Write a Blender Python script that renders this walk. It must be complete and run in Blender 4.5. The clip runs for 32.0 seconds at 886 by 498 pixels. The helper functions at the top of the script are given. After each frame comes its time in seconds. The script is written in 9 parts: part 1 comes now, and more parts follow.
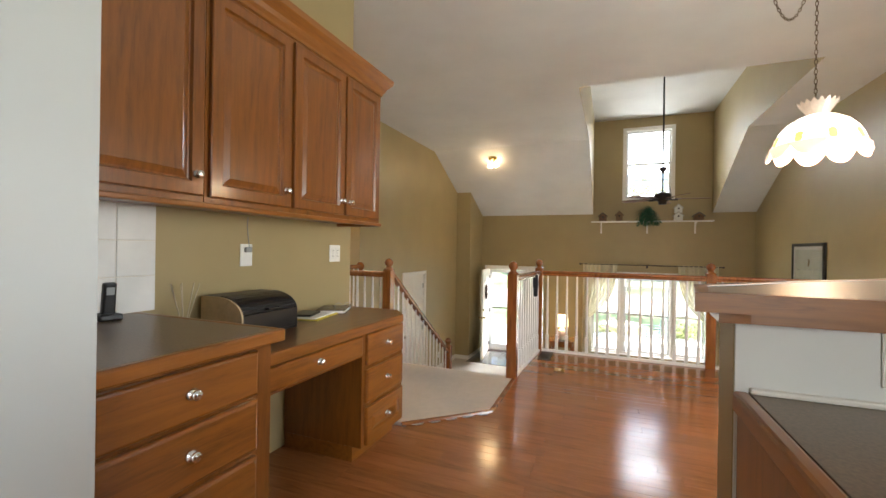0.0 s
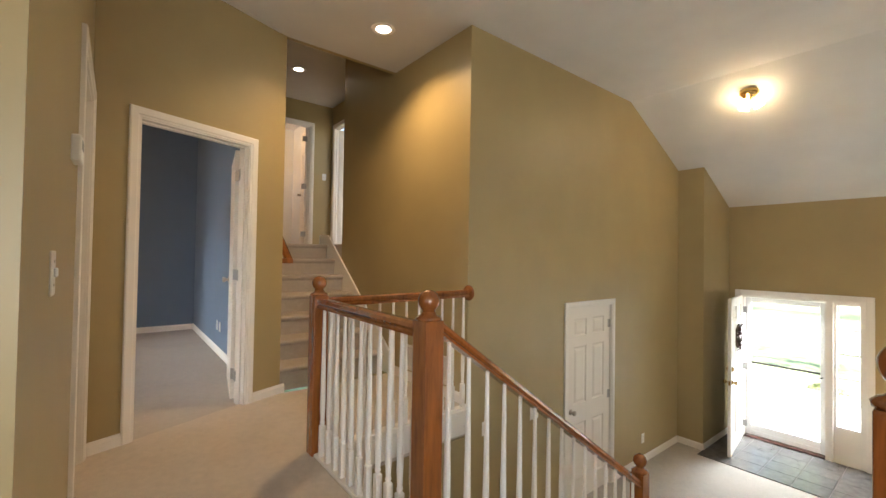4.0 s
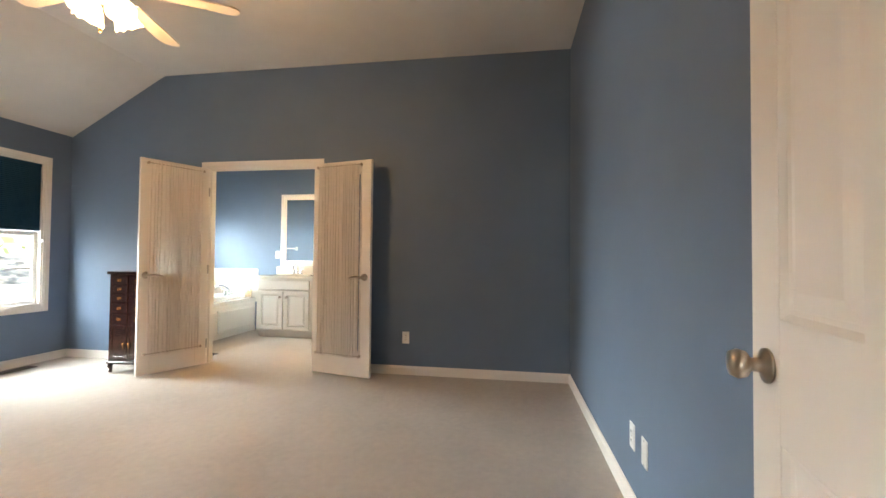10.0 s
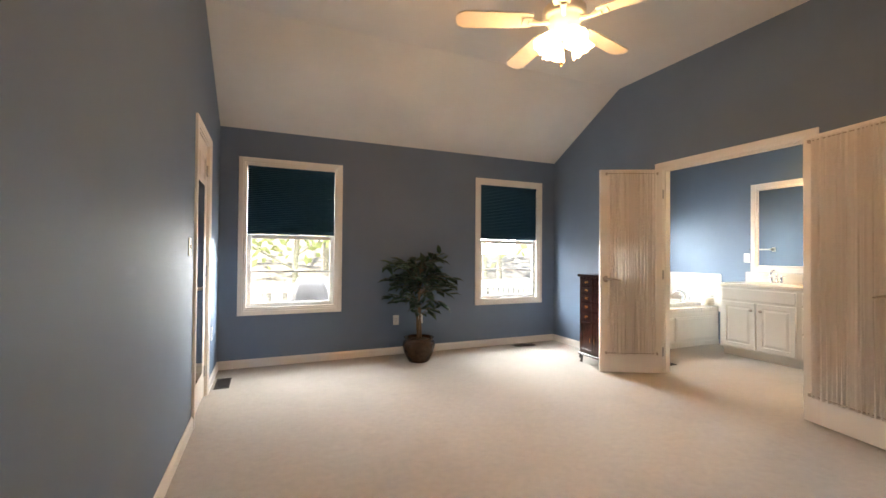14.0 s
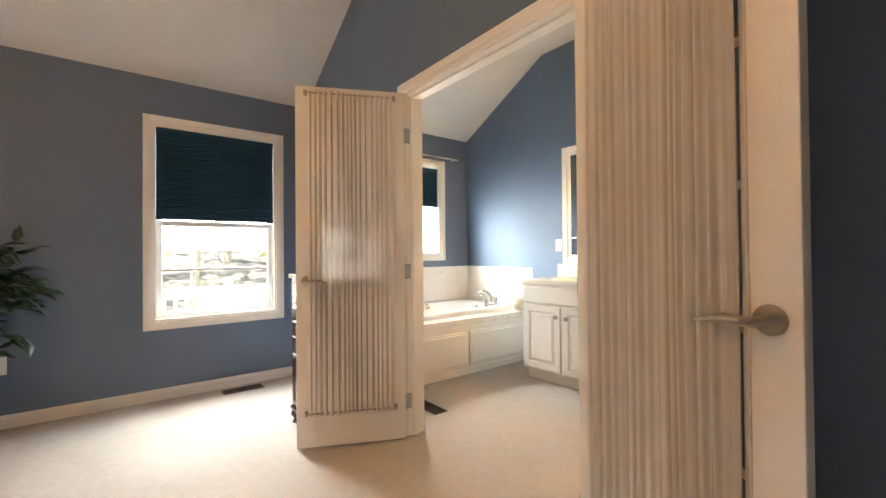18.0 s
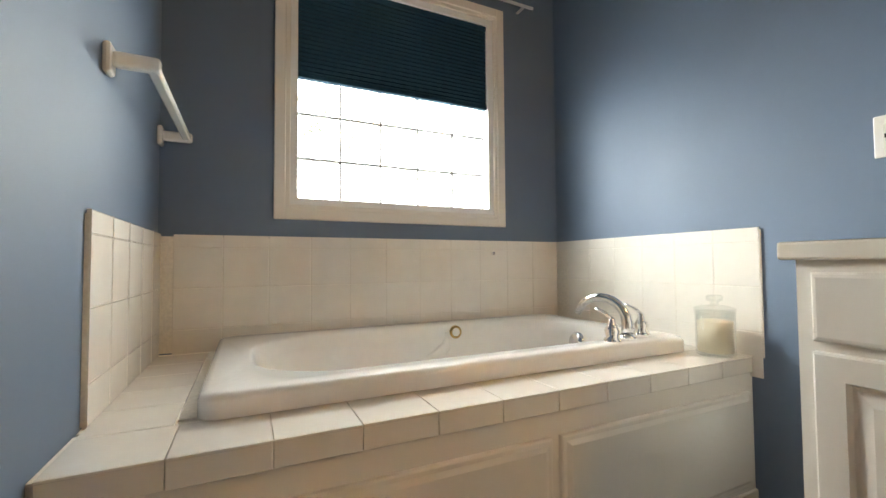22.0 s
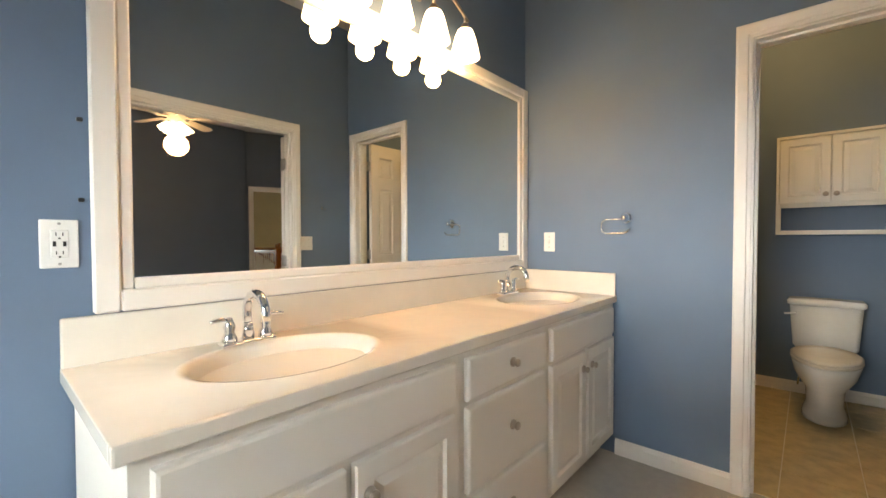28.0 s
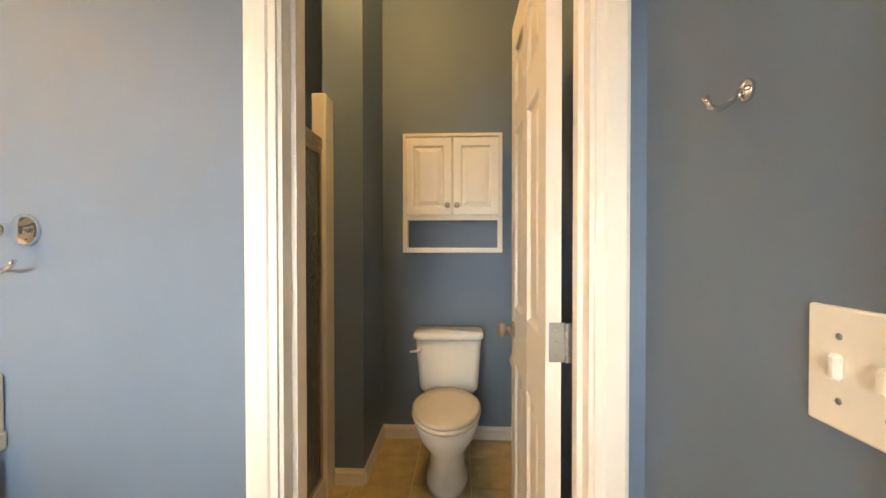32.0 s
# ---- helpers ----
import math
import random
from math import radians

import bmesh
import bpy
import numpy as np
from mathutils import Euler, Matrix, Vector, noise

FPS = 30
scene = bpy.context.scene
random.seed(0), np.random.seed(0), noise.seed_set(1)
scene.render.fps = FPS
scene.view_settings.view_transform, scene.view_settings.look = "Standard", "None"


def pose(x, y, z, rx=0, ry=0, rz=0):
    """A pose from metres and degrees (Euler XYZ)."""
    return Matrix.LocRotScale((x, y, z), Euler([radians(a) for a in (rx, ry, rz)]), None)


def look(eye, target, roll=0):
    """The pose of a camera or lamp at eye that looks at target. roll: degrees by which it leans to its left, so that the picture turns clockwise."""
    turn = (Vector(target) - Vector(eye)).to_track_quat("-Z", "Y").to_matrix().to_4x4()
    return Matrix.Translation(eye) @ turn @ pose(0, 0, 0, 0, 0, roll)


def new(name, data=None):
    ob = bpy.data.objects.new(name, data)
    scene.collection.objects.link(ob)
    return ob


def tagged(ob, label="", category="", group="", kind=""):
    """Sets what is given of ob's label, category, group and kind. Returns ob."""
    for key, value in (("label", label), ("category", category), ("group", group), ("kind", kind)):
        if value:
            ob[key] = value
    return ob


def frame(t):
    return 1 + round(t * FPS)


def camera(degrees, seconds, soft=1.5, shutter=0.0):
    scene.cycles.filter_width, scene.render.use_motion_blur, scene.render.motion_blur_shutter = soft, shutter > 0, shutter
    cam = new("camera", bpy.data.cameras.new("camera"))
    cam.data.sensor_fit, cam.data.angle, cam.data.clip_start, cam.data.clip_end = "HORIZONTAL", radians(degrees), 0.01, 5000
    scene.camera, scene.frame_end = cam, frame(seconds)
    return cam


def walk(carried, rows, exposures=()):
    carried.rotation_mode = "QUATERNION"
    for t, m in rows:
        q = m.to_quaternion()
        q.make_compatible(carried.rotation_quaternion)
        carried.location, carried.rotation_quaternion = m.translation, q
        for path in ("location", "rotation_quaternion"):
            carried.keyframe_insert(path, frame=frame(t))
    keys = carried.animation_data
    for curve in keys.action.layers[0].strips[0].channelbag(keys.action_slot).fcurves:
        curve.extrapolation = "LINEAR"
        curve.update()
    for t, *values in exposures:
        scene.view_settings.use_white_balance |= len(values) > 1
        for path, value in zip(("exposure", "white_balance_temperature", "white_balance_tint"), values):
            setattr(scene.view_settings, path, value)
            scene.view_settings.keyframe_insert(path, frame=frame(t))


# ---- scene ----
cam = camera(94.0, 32.0)
PATH = [
    (0, (0.344, 0.287, 1.175), (-0.409, 2.14, 1.173), 0.88),
    (0.5, (0.228, 0.645, 1.175), (-0.394, 2.546, 1.173), 0.70),
    (1, (0.135, 1.005, 1.18), (-0.359, 2.943, 1.178), 0.51),
    (1.5, (0.062, 1.388, 1.195), (-0.338, 3.347, 1.196), 0.36),
    (2, (-0.02, 1.756, 1.212), (-0.412, 3.717, 1.218), 0.30),
    (2.5, (-0.128, 2.106, 1.213), (-0.629, 4.042, 1.221), 0.29),
    (3, (-0.201, 2.443, 1.207), (-1.006, 4.274, 1.23), 0.33),
    (3.5, (-0.321, 2.717, 1.17), (-1.518, 4.319, 1.214), 0.53),
    (4, (-0.424, 2.972, 1.199), (-1.993, 4.212, 1.234), 0.92),
    (4.5, (-0.584, 3.195, 1.208), (-2.41, 4.009, 1.246), 1.29),
    (6.5, (-1.813, 3.585, 1.245), (-3.8, 3.354, 1.266), 1.36),
    (7, (-2.187, 3.578, 1.226), (-4.170, 3.320, 1.253), 0.9),
    (7.5, (-2.543, 3.489, 1.21), (-4.53, 3.261, 1.233), 1.17),
    (8, (-2.892, 3.45, 1.217), (-4.884, 3.266, 1.241), 0.5),
    (8.5, (-3.253, 3.378, 1.202), (-5.25, 3.257, 1.224), 0.94),
    (9, (-3.475, 3.345, 1.198), (-5.472, 3.229, 1.214), 0.56),
    (9.5, (-3.762, 3.354, 1.19), (-5.755, 3.184, 1.205), 0.54),
    (10, (-4.014, 3.383, 1.121), (-5.989, 3.072, 1.168), 0.53),
    (10.5, (-4.122, 3.329, 1.146), (-6.055, 2.816, 1.187), 0.46),
    (11, (-4.151, 3.335, 1.178), (-5.984, 2.537, 1.216), 0.64),
    (11.5, (-4.167, 3.348, 1.183), (-5.834, 2.244, 1.226), 0.86),
    (12, (-4.168, 3.329, 1.18), (-5.621, 1.955, 1.223), 0.93),
    (12.5, (-4.157, 3.315, 1.187), (-5.37, 1.724, 1.224), 0.88),
    (13, (-4.176, 3.292, 1.183), (-5.152, 1.547, 1.216), 0.86),
    (13.5, (-4.187, 3.254, 1.169), (-4.978, 1.418, 1.202), 0.76),
    (15.5, (-4.931, 3.128, 1.226), (-5.718, 1.289, 1.236), -0.11),
    (16, (-5.249, 3.05, 1.231), (-6.208, 1.295, 1.236), -0.30),
    (16.5, (-5.598, 2.944, 1.221), (-6.682, 1.264, 1.216), -0.45),
    (17, (-5.964, 2.802, 1.206), (-7.130, 1.177, 1.196), -0.58),
    (17.5, (-6.322, 2.622, 1.166), (-7.523, 1.023, 1.168), -0.68),
    (18, (-6.580, 2.342, 1.094), (-7.806, 0.762, 1.114), -0.50),
    (18.5, (-6.870, 2.107, 1.062), (-8.063, 0.501, 1.087), -0.25),
    (19, (-7.150, 1.828, 1.052), (-8.289, 0.184, 1.083), -0.35),
    (19.5, (-7.398, 1.479, 1.015), (-8.492, -0.194, 1.060), -0.32),
    (20, (-7.664, 1.156, 0.966), (-8.704, -0.551, 1.032), -0.19),
    (20.5, (-7.866, 0.918, 0.951), (-8.852, -0.822, 1.020), -0.05),
    (21, (-8.030, 0.703, 0.901), (-8.984, -1.055, 0.990), -0.35),
    (21.5, (-8.185, 0.529, 0.859), (-9.093, -1.252, 0.938), -0.35),
    (22, (-8.345, 0.355, 0.822), (-9.200, -1.455, 0.893), -0.40),
    (22.5, (-8.483, 0.167, 0.810), (-9.287, -1.663, 0.875), -0.16),
    (23, (-8.538, -0.037, 0.853), (-9.387, -1.847, 0.908), 0.05),
    (23.5, (-8.607, -0.204, 0.954), (-9.551, -1.966, 0.993), 0.14),
    (24, (-8.67, -0.313, 0.995), (-9.761, -1.989, 1.053), -0.31),
    (24.5, (-8.689, -0.385, 1.04), (-10.077, -1.824, 1.117), -1.04),
    (25, (-8.674, -0.449, 1.08), (-10.432, -1.4, 1.133), -1.25),
    (25.5, (-8.68, -0.391, 1.109), (-10.618, -0.886, 1.121), -1.91),
    (26, (-8.672, -0.340, 1.100), (-10.671, -0.302, 1.125), -1.95),
    (26.5, (-8.654, -0.313, 1.139), (-10.585, 0.207, 1.102), -2.30),
    (28.5, (-8.55, -0.227, 1.182), (-9.621, 1.461, 1.148), 0.31),
    (29, (-8.542, -0.183, 1.2), (-9.352, 1.645, 1.158), 0.45),
    (29.5, (-8.557, -0.085, 1.201), (-9.107, 1.838, 1.162), 0.42),
    (30, (-8.555, 0.08, 1.206), (-8.888, 2.052, 1.167), 0.40),
    (30.5, (-8.532, 0.325, 1.22), (-8.701, 2.317, 1.176), 0.25),
    (31, (-8.462, 0.609, 1.194), (-8.572, 2.606, 1.173), -0.71),
    (31.5, (-8.44, 0.909, 1.244), (-8.504, 2.908, 1.211), 0.10),
    (32, (-8.397, 1.224, 1.251), (-8.493, 3.222, 1.224), -0.04),
]
EXPOSURES = ((0, 2.08, 6500, 10), (2, 1.98, 6150, 10), (3, 2.0, 6200, 9), (4.5, 2.4, 6500, 9), (7, 2.7, 5000, 7), (8, 2.6, 5300, 7), (9, 2.25, 5200, 2), (10, 2.35, 6600, 5), (11, 2.45, 6500, 8), (13, 2.1, 6900, 10), (16, 2.1, 6900, 10), (17, 2.35, 7000, 10), (19, 2.0, 7000, 10), (21, 1.5, 7100, 10), (22, 1.15, 7300, 10), (23, 0.75, 7200, 10), (24.2, 0.6, 7200, 12), (25, 0.55, 7000, 15), (26, 0.95, 8300, 15), (29, 1.4, 6400, 8), (30, 1.55, 6500, 8), (31, 1.75, 6900, 10), (32, 1.9, 7600, 12))
walk(cam, [(t, look(eye, target, roll)) for t, eye, target, roll in PATH], EXPOSURES)

# ---- world, sun, large lights ----
world = bpy.data.worlds.new("sky")
scene.world = world
world.use_nodes = True
wn = world.node_tree
sky = wn.nodes.new("ShaderNodeTexSky")
sky.sky_type, sky.sun_disc = "NISHITA", False
sky.sun_elevation, sky.sun_rotation = radians(50), radians(90)
wn.links.new(sky.outputs[0], wn.nodes["Background"].inputs["Color"])
wn.nodes["Background"].inputs["Strength"].default_value = 0.15
sun = new("sun", bpy.data.lights.new("sun", "SUN"))
sun.data.energy, sun.data.angle, sun.data.color = 5.0, radians(0.6), (1.0, 0.95, 0.88)
sun.matrix_basis = look((0, 0, 8), (0 - 3.0, 0 + 0.05, 8 - 3.6))


def area_lamp(name, at, to, w, h, power, col=(0.90, 0.96, 1.0)):
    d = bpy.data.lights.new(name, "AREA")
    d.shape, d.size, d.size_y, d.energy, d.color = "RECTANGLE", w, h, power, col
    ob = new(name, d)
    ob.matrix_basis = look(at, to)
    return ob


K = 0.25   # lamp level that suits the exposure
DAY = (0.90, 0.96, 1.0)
# area lamps added outside the windows and front door in place of skylight
area_lamp("daylight_lamp", (-3.9, -3.0, 2.4), (-5.0, -0.4, 0.4), 1.8, 1.8, 540 * K, DAY)
area_lamp("daylight_lamp", (-7.21, -3.0, 2.4), (-7.21, -0.4, 0.4), 2.4, 1.8, 780 * K, DAY)
# four added at the bath window, two slanted to brighten its side walls
area_lamp("daylight_lamp", (-9.0, -2.4, 2.75), (-9.0, -0.4, 0.5), 1.3, 1.3, 240 * K, DAY)
area_lamp("daylight_lamp", (-8.0, -2.15, 1.62), (-9.9, -0.9, 1.45), 1.0, 1.0, 180 * K, DAY)
area_lamp("daylight_lamp", (-9.6, -2.15, 1.62), (-8.05, -0.9, 1.35), 1.0, 1.0, 150 * K, DAY)
area_lamp("daylight_lamp", (-8.9, -7.0, 1.75), (-9.0, 0.0, 1.25), 4.0, 1.1, 1500 * K, DAY)
area_lamp("daylight_lamp", (1.05, 11.2, 1.9), (1.05, 8.2, -1.3), 2.8, 1.6, 740 * K, DAY)
area_lamp("daylight_lamp", (1.06, 10.35, 3.45), (0.4, 5.5, 0.6), 1.0, 1.2, 45 * K, DAY)
area_lamp("daylight_lamp", (-1.9, 11.2, 1.9), (-1.9, 8.4, -1.3), 1.3, 1.6, 480 * K, DAY)
# fill lamps for desk and cabinets, set in openings added out of view
area_lamp("kitchen_fill_lamp", (1.2, -3.05, 2.05), (-1.4, 2.2, 0.6), 2.2, 1.2, 60 * K, DAY)
area_lamp("kitchen_fill_lamp", (2.99, 1.9, 1.10), (-1.4, 1.9, 0.7), 1.7, 1.2, 90 * K, DAY)


def bulb(name, at, power, col=(1.0, 0.78, 0.52), r=0.05):
    d = bpy.data.lights.new(name, "POINT")
    d.energy, d.color, d.shadow_soft_size = power, col, r
    ob = new(name, d)
    ob.location = at
    return ob


def down(name, at, power, col=(1.0, 0.78, 0.52), cone=100):
    d = bpy.data.lights.new(name, "SPOT")
    d.energy, d.color, d.shadow_soft_size, d.spot_size, d.spot_blend = power, col, 0.06, radians(cone), 0.7
    ob = new(name, d)
    ob.matrix_basis = look(at, (at[0], at[1] + 0.001, at[2] - 1))
    return ob


AMBER = (1.0, 0.74, 0.44)
bulb("fan_light", (-5.85, 1.27, 2.24), 32 * K, (1.0, 0.52, 0.21), r=0.12)
for y in (0.65, 0.865, 1.079, 1.294):
    bulb("vanity_bulb", (-9.80, y, 1.975), 7.5 * K, (1.0, 0.60, 0.25), 0.04)
down("recessed_light", (-3.42, 4.67, 3.05), 98 * K, (1.0, 0.66, 0.34), 142)
down("recessed_light", (-6.24, 4.93, 3.77), 36 * K, (1.0, 0.66, 0.34), 110)
bulb("flush_light", (-1.80, 8.02, 2.74), 2.2 * K, (1.0, 0.62, 0.28), r=0.05)
bulb("pendant_bulb", (1.53, 3.56, 1.80), 17 * K, r=0.05)
bulb("table_lamp_bulb", (-0.60, 9.42, -0.30), 9 * K, AMBER, r=0.05)
bulb("table_lamp_bulb", (2.64, 5.70, 0.02), 9 * K, AMBER, r=0.05)
bulb("upper_bath_light", (-8.3, 4.9, 3.3), 18 * K, (1.0, 0.56, 0.22), 0.1)
bulb("upper_room_light", (-6.2, 6.75, 3.3), 14 * K, (1.0, 0.95, 0.88), 0.1)
bulb("toilet_room_light", (-8.75, 2.75, 2.95), 46 * K, (1.0, 0.60, 0.22), 0.1)

# ---- materials ----
def nodes_of(name):
    m = bpy.data.materials.new(name)
    m.use_nodes = True
    nt = m.node_tree
    bsdf = nt.nodes["Principled BSDF"]
    return m, nt, bsdf


def node(nt, kind, **values):
    n = nt.nodes.new(kind)
    for k, v in values.items():
        n.inputs[k].default_value = v
    return n


def coords(nt, scale=(1, 1, 1), rot=(0, 0, 0), world=True):
    """Places in metres: of the world, or of the object itself."""
    if world:
        geo = nt.nodes.new("ShaderNodeNewGeometry")
        src = geo.outputs["Position"]
    else:
        tc = nt.nodes.new("ShaderNodeTexCoord")
        src = tc.outputs["Object"]
    mp = nt.nodes.new("ShaderNodeMapping")
    mp.inputs["Scale"].default_value = scale
    mp.inputs["Rotation"].default_value = [radians(a) for a in rot]
    nt.links.new(src, mp.inputs["Vector"])
    return mp.outputs["Vector"]


def noise_tex(nt, vec, scale, detail=4.0, rough=0.55):
    n = node(nt, "ShaderNodeTexNoise", Scale=scale, Detail=detail, Roughness=rough)
    nt.links.new(vec, n.inputs["Vector"])
    return n.outputs["Fac"]


def ramp(nt, fac, stops):
    r = nt.nodes.new("ShaderNodeValToRGB")
    e = r.color_ramp.elements
    while len(e) < len(stops):
        e.new(0.5)
    for el, (pos, col) in zip(e, stops):
        el.position, el.color = pos, (*col, 1.0)
    nt.links.new(fac, r.inputs["Fac"])
    return r.outputs["Color"]


def bump(nt, bsdf, height, strength=0.2, distance=0.002):
    b = node(nt, "ShaderNodeBump", Strength=strength, Distance=distance)
    nt.links.new(height, b.inputs["Height"])
    nt.links.new(b.outputs["Normal"], bsdf.inputs["Normal"])


def shade(c, k):
    return tuple(min(1.0, v * k) for v in c)


def painted(name, col, rough=0.5, grain=180.0, relief=0.12, vary=0.05, dist=0.001):
    """Rolled wall paint: an orange-peel relief and faint blotches."""
    m, nt, b = nodes_of(name)
    v = coords(nt)
    big = noise_tex(nt, v, 1.7, 3.0)
    nt.links.new(ramp(nt, big, [(0.3, shade(col, 1 - vary)), (0.7, shade(col, 1 + vary))]), b.inputs["Base Color"])
    b.inputs["Roughness"].default_value = rough
    bump(nt, b, noise_tex(nt, v, grain, 2.0), relief, dist)
    return m


def plain(name, col, rough=0.4, metal=0.0, vary=0.06, scale=30.0, spec=0.5, relief=0.0):
    m, nt, b = nodes_of(name)
    v = coords(nt)
    f = noise_tex(nt, v, scale, 3.0)
    nt.links.new(ramp(nt, f, [(0.3, shade(col, 1 - vary)), (0.7, shade(col, 1 + vary))]), b.inputs["Base Color"])
    b.inputs["Metallic"].default_value = metal
    b.inputs["Roughness"].default_value = rough
    b.inputs["Specular IOR Level"].default_value = spec
    if relief:
        bump(nt, b, f, relief, 0.002)
    return m


def wood(name, light, dark, along="x", rough=0.35, ring=14.0, coat=0.3, world=False, per_object=False):
    """Grain that runs along one axis, with darker pores."""
    m, nt, b = nodes_of(name)
    sc = {"x": (0.9, 9, 9), "y": (9, 0.9, 9), "z": (9, 9, 0.9)}[along]
    v = coords(nt, sc, world=world)
    if per_object:
        oi = nt.nodes.new("ShaderNodeObjectInfo")
        add = nt.nodes.new("ShaderNodeVectorMath")
        comb = nt.nodes.new("ShaderNodeCombineXYZ")
        mul = nt.nodes.new("ShaderNodeMath")
        mul.operation = "MULTIPLY"
        mul.inputs[1].default_value = 37.0
        nt.links.new(oi.outputs["Random"], mul.inputs[0])
        for k in range(3):
            nt.links.new(mul.outputs[0], comb.inputs[k])
        nt.links.new(v, add.inputs[0])
        nt.links.new(comb.outputs[0], add.inputs[1])
        v = add.outputs[0]
    n1 = noise_tex(nt, v, 1.3, 6.0, 0.6)
    w = node(nt, "ShaderNodeTexNoise", Scale=ring / 2, Detail=3.0, Roughness=0.7, Distortion=0.6)
    nt.links.new(v, w.inputs["Vector"])
    mix = nt.nodes.new("ShaderNodeMath")
    mix.operation = "MULTIPLY_ADD"
    mix.inputs[1].default_value = 0.55
    nt.links.new(w.outputs["Fac"], mix.inputs[0])
    half = nt.nodes.new("ShaderNodeMath")
    half.operation = "MULTIPLY"
    half.inputs[1].default_value = 0.5
    nt.links.new(n1, half.inputs[0])
    nt.links.new(half.outputs[0], mix.inputs[2])
    flow = noise_tex(nt, v, 0.55, 1.0, 0.4)
    turn = node(nt, "ShaderNodeMath")
    turn.operation = "MULTIPLY"
    turn.inputs[1].default_value = 70.0
    nt.links.new(flow, turn.inputs[0])
    sine = node(nt, "ShaderNodeMath")
    sine.operation = "SINE"
    nt.links.new(turn.outputs[0], sine.inputs[0])
    rings = node(nt, "ShaderNodeMath")
    rings.operation = "MULTIPLY_ADD"
    rings.inputs[1].default_value = 0.055
    nt.links.new(sine.outputs[0], rings.inputs[0])
    nt.links.new(mix.outputs[0], rings.inputs[2])
    col = ramp(nt, rings.outputs[0], [(0.30, dark), (0.47, tuple(a * 0.62 + c * 0.38 for a, c in zip(light, dark))), (0.66, light)])
    if per_object:
        hsv = nt.nodes.new("ShaderNodeHueSaturation")
        mr = nt.nodes.new("ShaderNodeMapRange")
        mr.inputs["To Min"].default_value, mr.inputs["To Max"].default_value = 0.90, 1.10
        nt.links.new(oi.outputs["Random"], mr.inputs["Value"])
        nt.links.new(mr.outputs[0], hsv.inputs["Value"])
        nt.links.new(col, hsv.inputs["Color"])
        col = hsv.outputs["Color"]
    nt.links.new(col, b.inputs["Base Color"])
    b.inputs["Roughness"].default_value = rough
    b.inputs["Coat Weight"].default_value = coat
    b.inputs["Coat Roughness"].default_value = 0.12
    bump(nt, b, w.outputs["Fac"], 0.06, 0.001)
    return m


def carpet(name, col, vary=0.12):
    m, nt, b = nodes_of(name)
    v = coords(nt)
    a = noise_tex(nt, v, 1.1, 5.0, 0.6)
    f = noise_tex(nt, v, 420.0, 2.0, 0.8)
    mid = noise_tex(nt, v, 22.0, 3.0, 0.6)
    c1 = ramp(nt, a, [(0.28, shade(col, 1 - vary)), (0.5, col), (0.75, shade(col, 1 + vary * 0.6))])
    c2 = ramp(nt, f, [(0.25, (0.72, 0.72, 0.72)), (0.7, (1.12, 1.12, 1.12))])
    c3 = ramp(nt, mid, [(0.3, (0.93, 0.93, 0.93)), (0.7, (1.04, 1.04, 1.04))])
    out = c1
    for c in (c2, c3):
        mx = nt.nodes.new("ShaderNodeMix")
        mx.data_type, mx.blend_type = "RGBA", "MULTIPLY"
        mx.inputs["Factor"].default_value = 1.0
        nt.links.new(out, mx.inputs[6])
        nt.links.new(c, mx.inputs[7])
        out = mx.outputs[2]
    nt.links.new(out, b.inputs["Base Color"])
    b.inputs["Roughness"].default_value = 0.95
    b.inputs["Specular IOR Level"].default_value = 0.1
    b.inputs["Sheen Weight"].default_value = 0.15
    bump(nt, b, f, 0.5, 0.006)
    return m


def glow(name, col, strength):
    m, nt, b = nodes_of(name)
    b.inputs["Base Color"].default_value = (*col, 1)
    b.inputs["Emission Color"].default_value = (*col, 1)
    b.inputs["Emission Strength"].default_value = strength
    b.inputs["Roughness"].default_value = 0.4
    return m


def glass(name, col=(1, 1, 1), rough=0.0, ior=1.45):
    m, nt, b = nodes_of(name)
    b.inputs["Base Color"].default_value = (*col, 1)
    b.inputs["Transmission Weight"].default_value = 1.0
    b.inputs["Roughness"].default_value = rough
    b.inputs["IOR"].default_value = ior
    return m

OLIVE = painted("olive_tan_wall_paint", (0.365, 0.283, 0.136), 0.42)
BLUE = painted("slate_blue_wall_paint", (0.132, 0.187, 0.272), 0.58)
CEIL = painted("white_ceiling_paint", (0.64, 0.63, 0.61), 0.8, 90.0, 0.15)
WHITE_WALL = painted("white_wall_paint", (0.72, 0.72, 0.70), 0.5)
GREY_WALL = painted("pale_grey_wall_paint", (0.52, 0.54, 0.53), 0.5)
TAUPE = painted("grey_taupe_wall_paint", (0.20, 0.20, 0.19), 0.45)
WHITE_TRIM = plain("white_trim_paint", (0.80, 0.765, 0.71), 0.45, spec=0.35, vary=0.006, scale=3)
DOOR_WHITE = plain("white_door_paint", (0.80, 0.755, 0.69), 0.48, spec=0.35, vary=0.006, scale=3)
VINYL = plain("white_vinyl", (0.82, 0.82, 0.81), 0.3, vary=0.02)
PLASTIC = plain("white_plastic", (0.80, 0.79, 0.75), 0.3, vary=0.02)
CARPET = carpet("beige_carpet", (0.50, 0.455, 0.40))
STAIR_CARPET = carpet("taupe_stair_carpet", (0.50, 0.435, 0.365))
HALL_CARPET = carpet("beige_hall_carpet", (0.60, 0.53, 0.45))
OAK_RAIL = wood("varnished_oak_rail", (0.30, 0.098, 0.022), (0.12, 0.034, 0.008), "z", 0.22, coat=0.6)
